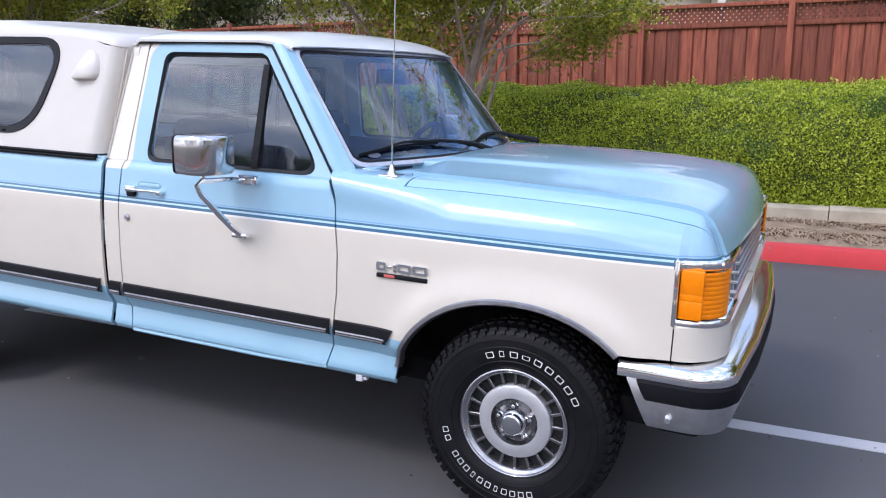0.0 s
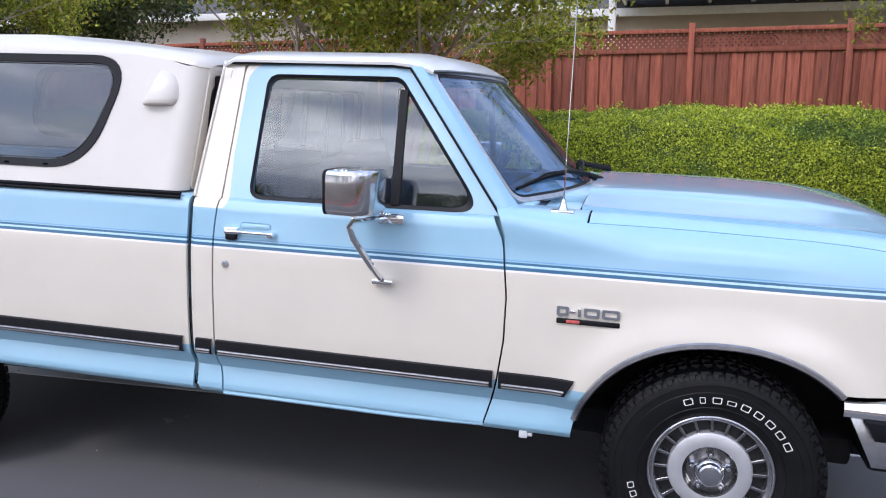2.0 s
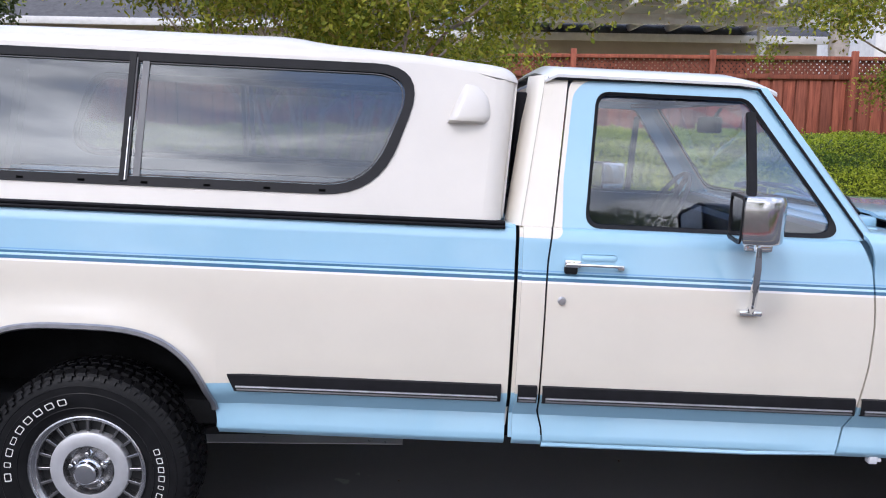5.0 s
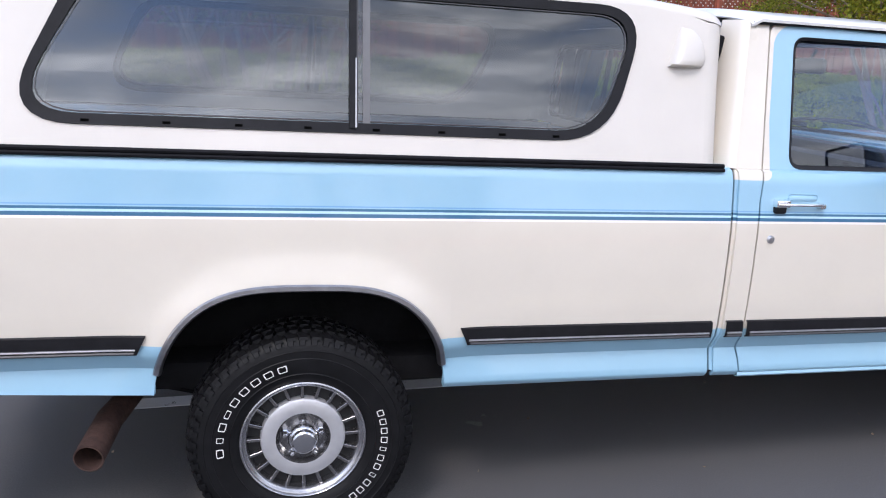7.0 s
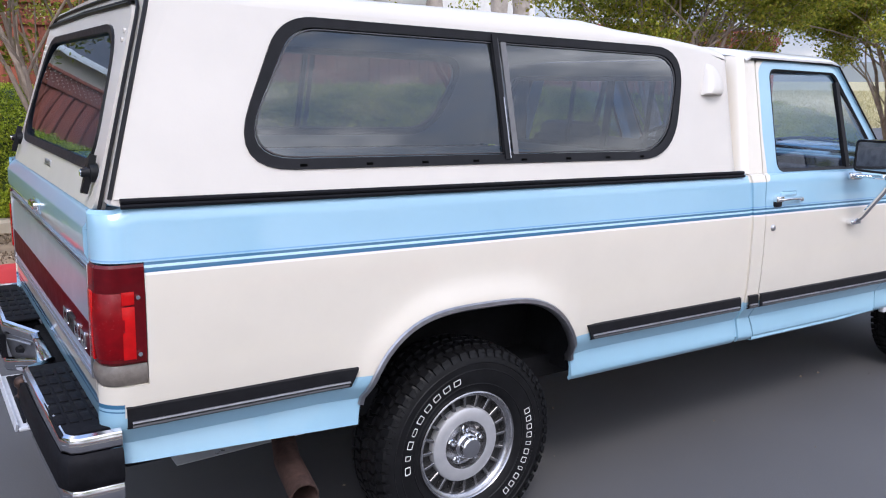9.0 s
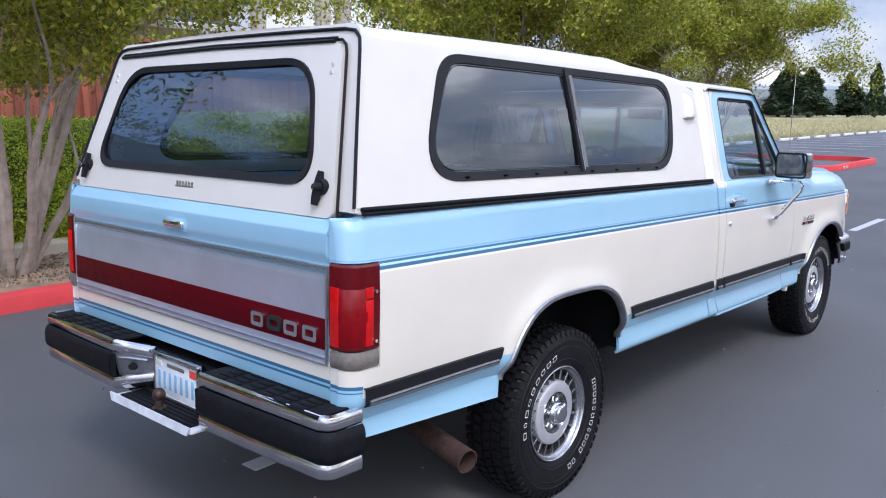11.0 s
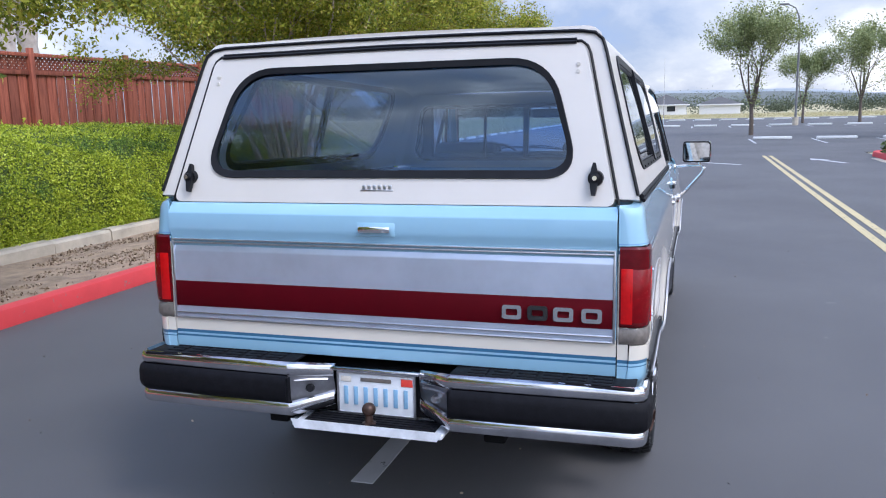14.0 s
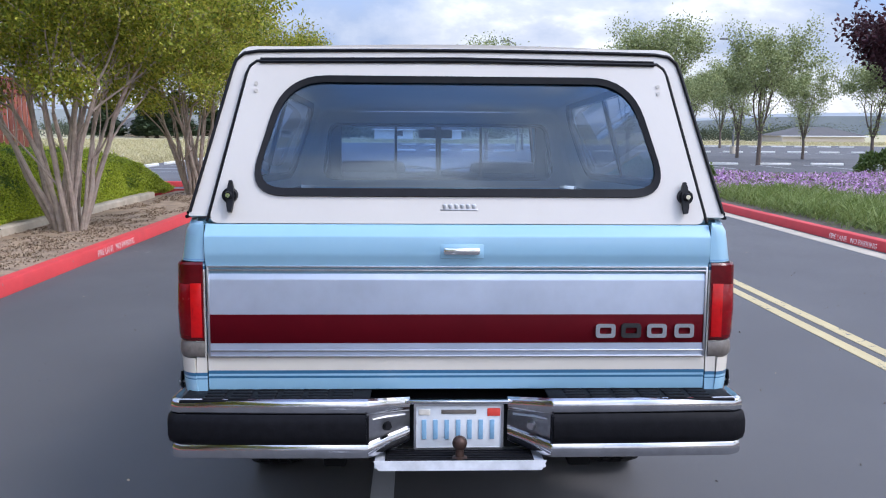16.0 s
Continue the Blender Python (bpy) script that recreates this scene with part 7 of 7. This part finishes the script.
M_DEEP = leafy("deep_green_leaves", [(0.035, 0.05, 0.016), (0.07, 0.095, 0.028), (0.12, 0.145, 0.045)], 0.55, 0.2)
bk = lot_tree(91, 6.6, 22000, 0.12, M_DEEP, "dark green tree standing behind the wooden fence", trunk=1.0, group="trees behind the fence", full=3, lean=(0.25, 0.8))
bk.matrix_basis = pose(-18.0, 14.4, 0.5)
for x, y, s in ((-13.6, 14.9, 0.95), (-9.6, 14.2, 0.85)):
    o = copy_thing(bk, pose(x, y, 0.5, 0, 0, 70 * x))
    o.scale = (s, s, s)


def conifer(seed, h):
    rnd = random.Random(seed)
    t = tagged(new("conifer"), "tall dark conifer standing far across the field", "conifer", "far conifers")
    part("trunk", tube([(0, 0, -0.2), (0, 0, h * 0.9)], [0.22, 0.03], 7), M_BARKDARK, t)
    rng = np.random.default_rng(seed)
    n = 5000
    z = h * (0.06 + 0.94 * rng.random(n) ** 1.25)
    a = 2 * np.pi * rng.random(n)
    lump = 0.72 + 0.22 * np.sin(2 * a + z * 1.3 + seed) + 0.20 * np.sin(3 * a - z * 2.3) * np.sin(z * 1.7 + seed)
    r = h * 0.25 * (1 - (z / h) ** 1.7) ** 0.8 * (0.3 + 0.7 * rng.random(n) ** 0.5) * lump
    leaves("crown", np.stack([r * np.cos(a), r * np.sin(a), z], 1), 0.6, M_PINE, t, 0.5, seed=seed)
    return t


c1 = conifer(5, 9.5)
c1.matrix_basis = pose(150, 12.8, 0)
c2 = conifer(8, 9.0)
c2.matrix_basis = pose(152, 34.7, 0)
for i, (src, x, y, s) in enumerate(((c2, 148, 44.3, 0.95), (c1, 156, 40.0, 0.8), (c2, 154, 30.0, 0.85), (c1, 150, 48.5, 1.0), (c1, 160, 19.2, 0.6), (c2, 158, 17.6, 0.5), (c1, 155, 52, 0.8), (c2, 150, 58, 0.9))):
    o = copy_thing(src, pose(x, y, 0, 0, 0, 50 * i))
    b = 1.9 if y > 39 else 1.25
    o.scale = (s * b, s * b, s)

# far scrub along the field's edge, and the field's grass
rng = np.random.default_rng(17)
far = []
for k in range(150):
    y0 = rng.uniform(-95, 75)
    s = rng.uniform(0.8, 2.4)
    far.append(rng.normal(size=(520, 3)) * (1.2, s * 1.4, s * 0.40) + (rng.uniform(161, 178), y0, s * 0.85))
tagged(leaves("far_scrub", np.concatenate(far), 0.30, M_FARLEAF, seed=2, aspect=0.7), "far shrubs and low trees along the houses", "shrubs", kind="stuff")
g = np.stack([rng.uniform(18, 118, 60000), 12.7 + 60 * rng.random(60000) ** 1.8, 0.22 * rng.random(60000)], 1)
g2 = np.stack([rng.uniform(104, 135, 30000), rng.uniform(-90, 30, 30000), 0.25 * rng.random(30000)], 1)
tagged(leaves("field_grass", np.concatenate([g, g2]), 0.42, M_STRAW, seed=6, aspect=0.10, upright=0.8), "dry straw-coloured grass across the field", "grass", kind="stuff")

# ---- flower island across the lane ----
solid("island_soil", boxed((-40, -60, -0.1), (24.4, -6.4, 0.12), 0.01), M_MULCH, "dark soil of the planted island", "soil")
pts = []
for k in range(620):
    x, y = 7.2 + 8.5 * rng.random(), -6.85 - 2.5 * rng.random() ** 0.9
    b = rng.normal(size=(32, 3)) * (0.13, 0.13, 0.07) + (x, y, 0.24 + 0.05 * math.sin(5.1 * x + 3 * y))
    pts.append(b)
tagged(leaves("ornamental_grass", np.concatenate(pts), 0.34, M_GRASS, seed=8, aspect=0.035, upright=0.7), "clumps of fine green ornamental grass behind the kerb", "grass", kind="stuff")
pts = []
for k in range(1500):
    x = 10.5 + 13.3 * rng.random()
    y = -7.6 - 9.5 * rng.random() - (1.0 if x < 15 else 0)
    if x < 14.5 and y > -9.4:
        continue
    pts.append(rng.normal(size=(22, 3)) * (0.22, 0.22, 0.04) + (x, y, 0.24 + 0.05 * math.sin(x * 2.1 + y)))
tagged(leaves("purple_flower_bed", np.concatenate(pts), 0.085, M_FLOWER, seed=10, aspect=0.8), "mat of purple flowers on the island", "flowers", kind="stuff")


def shrub(seed, s):
    t = tagged(new("shrub"), "low rounded green shrub on the island", "shrub", "island shrubs")
    rng = np.random.default_rng(seed)
    d = rng.normal(size=(2200, 3))
    d /= np.linalg.norm(d, axis=1)[:, None]
    d[:, 2] = np.abs(d[:, 2])
    lump = 1 + 0.18 * np.sin(d[:, 0] * 7) * np.cos(d[:, 1] * 6)
    part("stem", tube([(0, 0, -0.1), (0.02, 0, 0.35)], [0.05, 0.02], 6), M_BARKDARK, t)
    leaves("crown", d * (0.75 * s, 0.75 * s, 0.62 * s) * (0.55 + 0.45 * rng.random((2200, 1)) ** 0.4) * lump[:, None] + (0, 0, 0.08), 0.10, M_SHRUB, t, 0.6, seed=seed)
    return t


s1 = shrub(4, 1.0)
s1.matrix_basis = pose(21.9, -6.95, 0.12)
for i, (x, y, s) in enumerate(((20.6, -7.1, 0.8), (19.6, -7.6, 0.75), (21.2, -8.6, 0.9), (25.0, -16.8, 1.3))):
    o = copy_thing(s1, pose(x, y, 0.12, 0, 0, 61 * i))
    o.scale = (s, s, s)

# ---- houses, pergola, palms, lamp posts, hills ----


def house(name, x0, x1, y0, y1, base, eave, ridge, label, wall=None, gable=False, wins=()):
    h = tagged(new(name), label, "house")
    part("wall", boxed((x0, y0, base), (x1, y1, eave), 0.02), wall or M_STUCCO, h, "plastered wall")
    o = 0.5
    ym, xm = (y0 + y1) / 2, (x0 + x1) / 2
    if gable:
        v = [(x0 - o, y0 - o, eave - 0.1), (x1 + o, y0 - o, eave - 0.1), (x1 + o, y1 + o, eave - 0.1), (x0 - o, y1 + o, eave - 0.1), (x0 - o, ym, ridge), (x1 + o, ym, ridge)]
        f = [(0, 1, 5, 4), (2, 3, 4, 5), (1, 2, 5), (3, 0, 4), (3, 2, 1, 0)]
    else:
        r = min((y1 - y0) / 2, (x1 - x0) / 2) * 0.98
        v = [(x0 - o, y0 - o, eave - 0.1), (x1 + o, y0 - o, eave - 0.1), (x1 + o, y1 + o, eave - 0.1), (x0 - o, y1 + o, eave - 0.1), (x0 + r, ym, ridge), (x1 - r, ym, ridge)] if (x1 - x0) > (y1 - y0) else [(x0 - o, y0 - o, eave - 0.1), (x1 + o, y0 - o, eave - 0.1), (x1 + o, y1 + o, eave - 0.1), (x0 - o, y1 + o, eave - 0.1), (xm, y0 + r, ridge), (xm, y1 - r, ridge)]
        f = [(0, 1, 5, 4), (1, 2, 5), (2, 3, 4, 5), (3, 0, 4), (3, 2, 1, 0)] if (x1 - x0) > (y1 - y0) else [(0, 1, 4), (1, 2, 5, 4), (2, 3, 5), (3, 0, 4, 5), (3, 2, 1, 0)]
    roof = part("roof", mesh_of(v, f), M_ROOFTILE, h, "grey tiled roof")
    part("fascia", boxed((x0 - o - 0.03, y0 - o - 0.03, eave - 0.28), (x1 + o + 0.03, y0 - o + 0.02, eave - 0.08), 0.01), M_WHITEWOOD, roof, "white fascia board")
    part("fascia", boxed((x0 - o - 0.03, y0 - o, eave - 0.28), (x0 - o + 0.02, y1 + o, eave - 0.08), 0.01), M_WHITEWOOD, roof, "white fascia board")
    for (ax, ay, az, w, hh, face) in wins:
        if face == "y":
            wn_ = part("window", boxed((ax - w / 2, ay - 0.06, az), (ax + w / 2, ay + 0.05, az + hh), 0.01), M_WHITEWOOD, h)
            part("pane", boxed((ax - w / 2 + 0.08, ay - 0.075, az + 0.08), (ax + w / 2 - 0.08, ay - 0.05, az + hh - 0.08)), M_PANE, wn_)
        else:
            wn_ = part("window", boxed((ax - 0.06, ay - w / 2, az), (ax + 0.05, ay + w / 2, az + hh), 0.01), M_WHITEWOOD, h)
            part("pane", boxed((ax - 0.075, ay - w / 2 + 0.08, az + 0.08), (ax - 0.05, ay + w / 2 - 0.08, az + hh - 0.08)), M_PANE, wn_)
    return h


house("house", -22, 1.2, 20, 30, 0.5, 4.45, 7.2, "beige single-storey house with a grey hip roof behind the fence", wins=((-6, 20, 2.2, 2.0, 1.3, "y"), (-12, 20, 2.2, 1.6, 1.3, "y")))
house("house", 1.4, 11.5, 18.6, 27, 0.5, 4.1, 6.6, "beige house with a grey roof behind the pergola", wins=((5.0, 18.6, 2.0, 2.2, 1.4, "y"), (9.0, 18.6, 2.4, 1.4, 1.2, "y")))
house("house", 14.6, 19.0, 21.5, 30, 0.5, 6.4, 8.2, "white two-storey house with a grey roof behind the palms", M_WHITEWOOD, wins=((16.6, 21.5, 2.4, 1.6, 1.3, "y"),))
house("house", 150, 160, 18.5, 28.5, -0.1, 1.9, 3.9, "grey-roofed house far across the field", M_WHITEWOOD, gable=False, wins=((150, 24.5, 0.7, 1.6, 1.0, "x"), (150, 21.0, 0.7, 1.2, 1.0, "x")))
house("house", 150, 158, 0.8, 8.0, -0.1, 2.0, 3.8, "pale far house with a grey roof", M_WHITEWOOD, wins=((150, 3.4, 0.6, 1.6, 1.1, "x"),))
house("house", 152, 160, -8.5, -1.5, -0.1, 1.9, 3.2, "pale far house beside the field", M_WHITEWOOD)
house("house", 150, 160, -50, -40, -0.1, 1.6, 3.2, "tan-roofed far house beyond the car park", wins=((150, -45, 0.5, 1.6, 0.9, "x"),))
house("house", 150, 160, -86, -70, -0.1, 1.3, 2.9, "low far house beyond the car park")
house("house", 160, 170, 50, 62, -0.1, 2.0, 4.2, "grey far house beyond the field")

perg = tagged(new("pergola"), "white timber pergola with a pale sheet roof behind the fence", "pergola")
for i in range(8):
    part("rafter", boxed((2.2 + i * 1.02, 13.4, 4.10), (2.28 + i * 1.02, 18.6, 4.28), 0.01), M_WHITEWOOD, perg)
for z0, z1, y in ((4.28, 4.36, 14.9), (3.88, 4.10, 14.95), (4.28, 4.36, 13.6)):
    part("beam", boxed((1.7, y, z0), (9.7, y + 0.09, z1), 0.01), M_WHITEWOOD, perg)
part("roof_sheet", boxed((1.9, 13.7, 4.36), (9.5, 18.6, 4.39)), M_SHEET, perg, "translucent pale roof sheet")
for x in (2.1, 8.55):
    part("post", boxed((x - 0.08, 14.93, 0.5), (x + 0.08, 15.09, 3.9), 0.01), M_WHITEWOOD, perg)


def palm(seed, h):
    rnd = random.Random(seed)
    t = tagged(new("palm_tree"), "palm with a pale ringed trunk behind the fence", "palm", "palms behind the fence")
    bm = bmesh.new()
    n = 26
    add_tube(bm, [(0.0, 0.0, h * i / n) for i in range(n + 1)], [0.24 + (0.03 if i % 2 else 0.0) - 0.06 * i / n for i in range(n + 1)], 14)
    part("trunk", bm, M_PALM, t)
    fr = []
    for k in range(26):
        a, dr = rnd.uniform(0, 6.28), rnd.uniform(0.3, 1.4)
        for j in range(60):
            s = j / 60
            r = 1.7 * s
            z = h + 0.9 * s * (1.2 - dr) - 1.3 * dr * s * s
            for q in (-1, 1):
                fr.append((r * math.cos(a) + q * 0.12 * math.sin(a), r * math.sin(a) - q * 0.12 * math.cos(a), z + rnd.gauss(0, 0.03)))
    leaves("crown", fr, 0.34, M_SHRUB, t, 0.12, seed=seed)
    return t


p1 = palm(3, 7.5)
p1.matrix_basis = pose(12.3, 15, 0.5)
for x, y, s in ((13.3, 15.3, 1.05), (10.6, 15.6, 0.95)):
    o = copy_thing(p1, pose(x, y, 0.5, 0, 0, 40 * x))
    o.scale = (s, s, s)

lp = tagged(new("lamp_post"), "slim grey car-park lamp post with a curved arm", "lamp post", "car-park lamp posts")
part("pole", tube([(0, 0, -0.1), (0, 0, 7.0), (0, 0.1, 8.0), (0, 0.35, 8.6), (0, 0.9, 8.9)], [0.09, 0.07, 0.06, 0.05, 0.045], 10), M_POLE, lp)
part("lamp_head", boxed((-0.14, 0.8, 8.83), (0.14, 1.5, 8.97), 0.04), M_POLE, lp)
part("footing", tube([(0, 0, -0.1), (0, 0, 0.6)], 0.22, 14), M_CONC, lp)
lp.matrix_basis = pose(63, -8.2, 0)
copy_thing(lp, pose(60, -25, 0))
ms = tagged(new("radio_mast"), "thin pale mast beyond the field", "mast")
part("pole", tube([(0, 0, -0.1), (0, 0, 10.5)], [0.10, 0.05], 8), M_POLE, ms)
ms.matrix_basis = pose(150, 25.4, 0)
rows = []
for i in range(61):
    a = radians(-80 + 160 * i / 60)
    h = 38 + 26 * noise.noise((i * 0.21, 1.5, 0)) + 9 * noise.noise((i * 0.9, 4.0, 0))
    rows.append([(1500 * math.cos(a), 1500 * math.sin(a), -20), (1500 * math.cos(a), 1500 * math.sin(a), h * 0.75), (1700 * math.cos(a), 1700 * math.sin(a), h)])
solid("backdrop_hills", grid(rows, flip=False), M_HILL, "low hazy hills on the horizon", "hills")

# grit and a few scuffs on the lane
rng = np.random.default_rng(23)
grit = np.stack([rng.uniform(-6, 9, 420), rng.uniform(-6, 4, 420), np.full(420, 0.004)], 1)
tagged(leaves("grit", grit, 0.014, M_CHIP, seed=12, aspect=0.8), "scattered grit on the asphalt", "grit", kind="stuff")
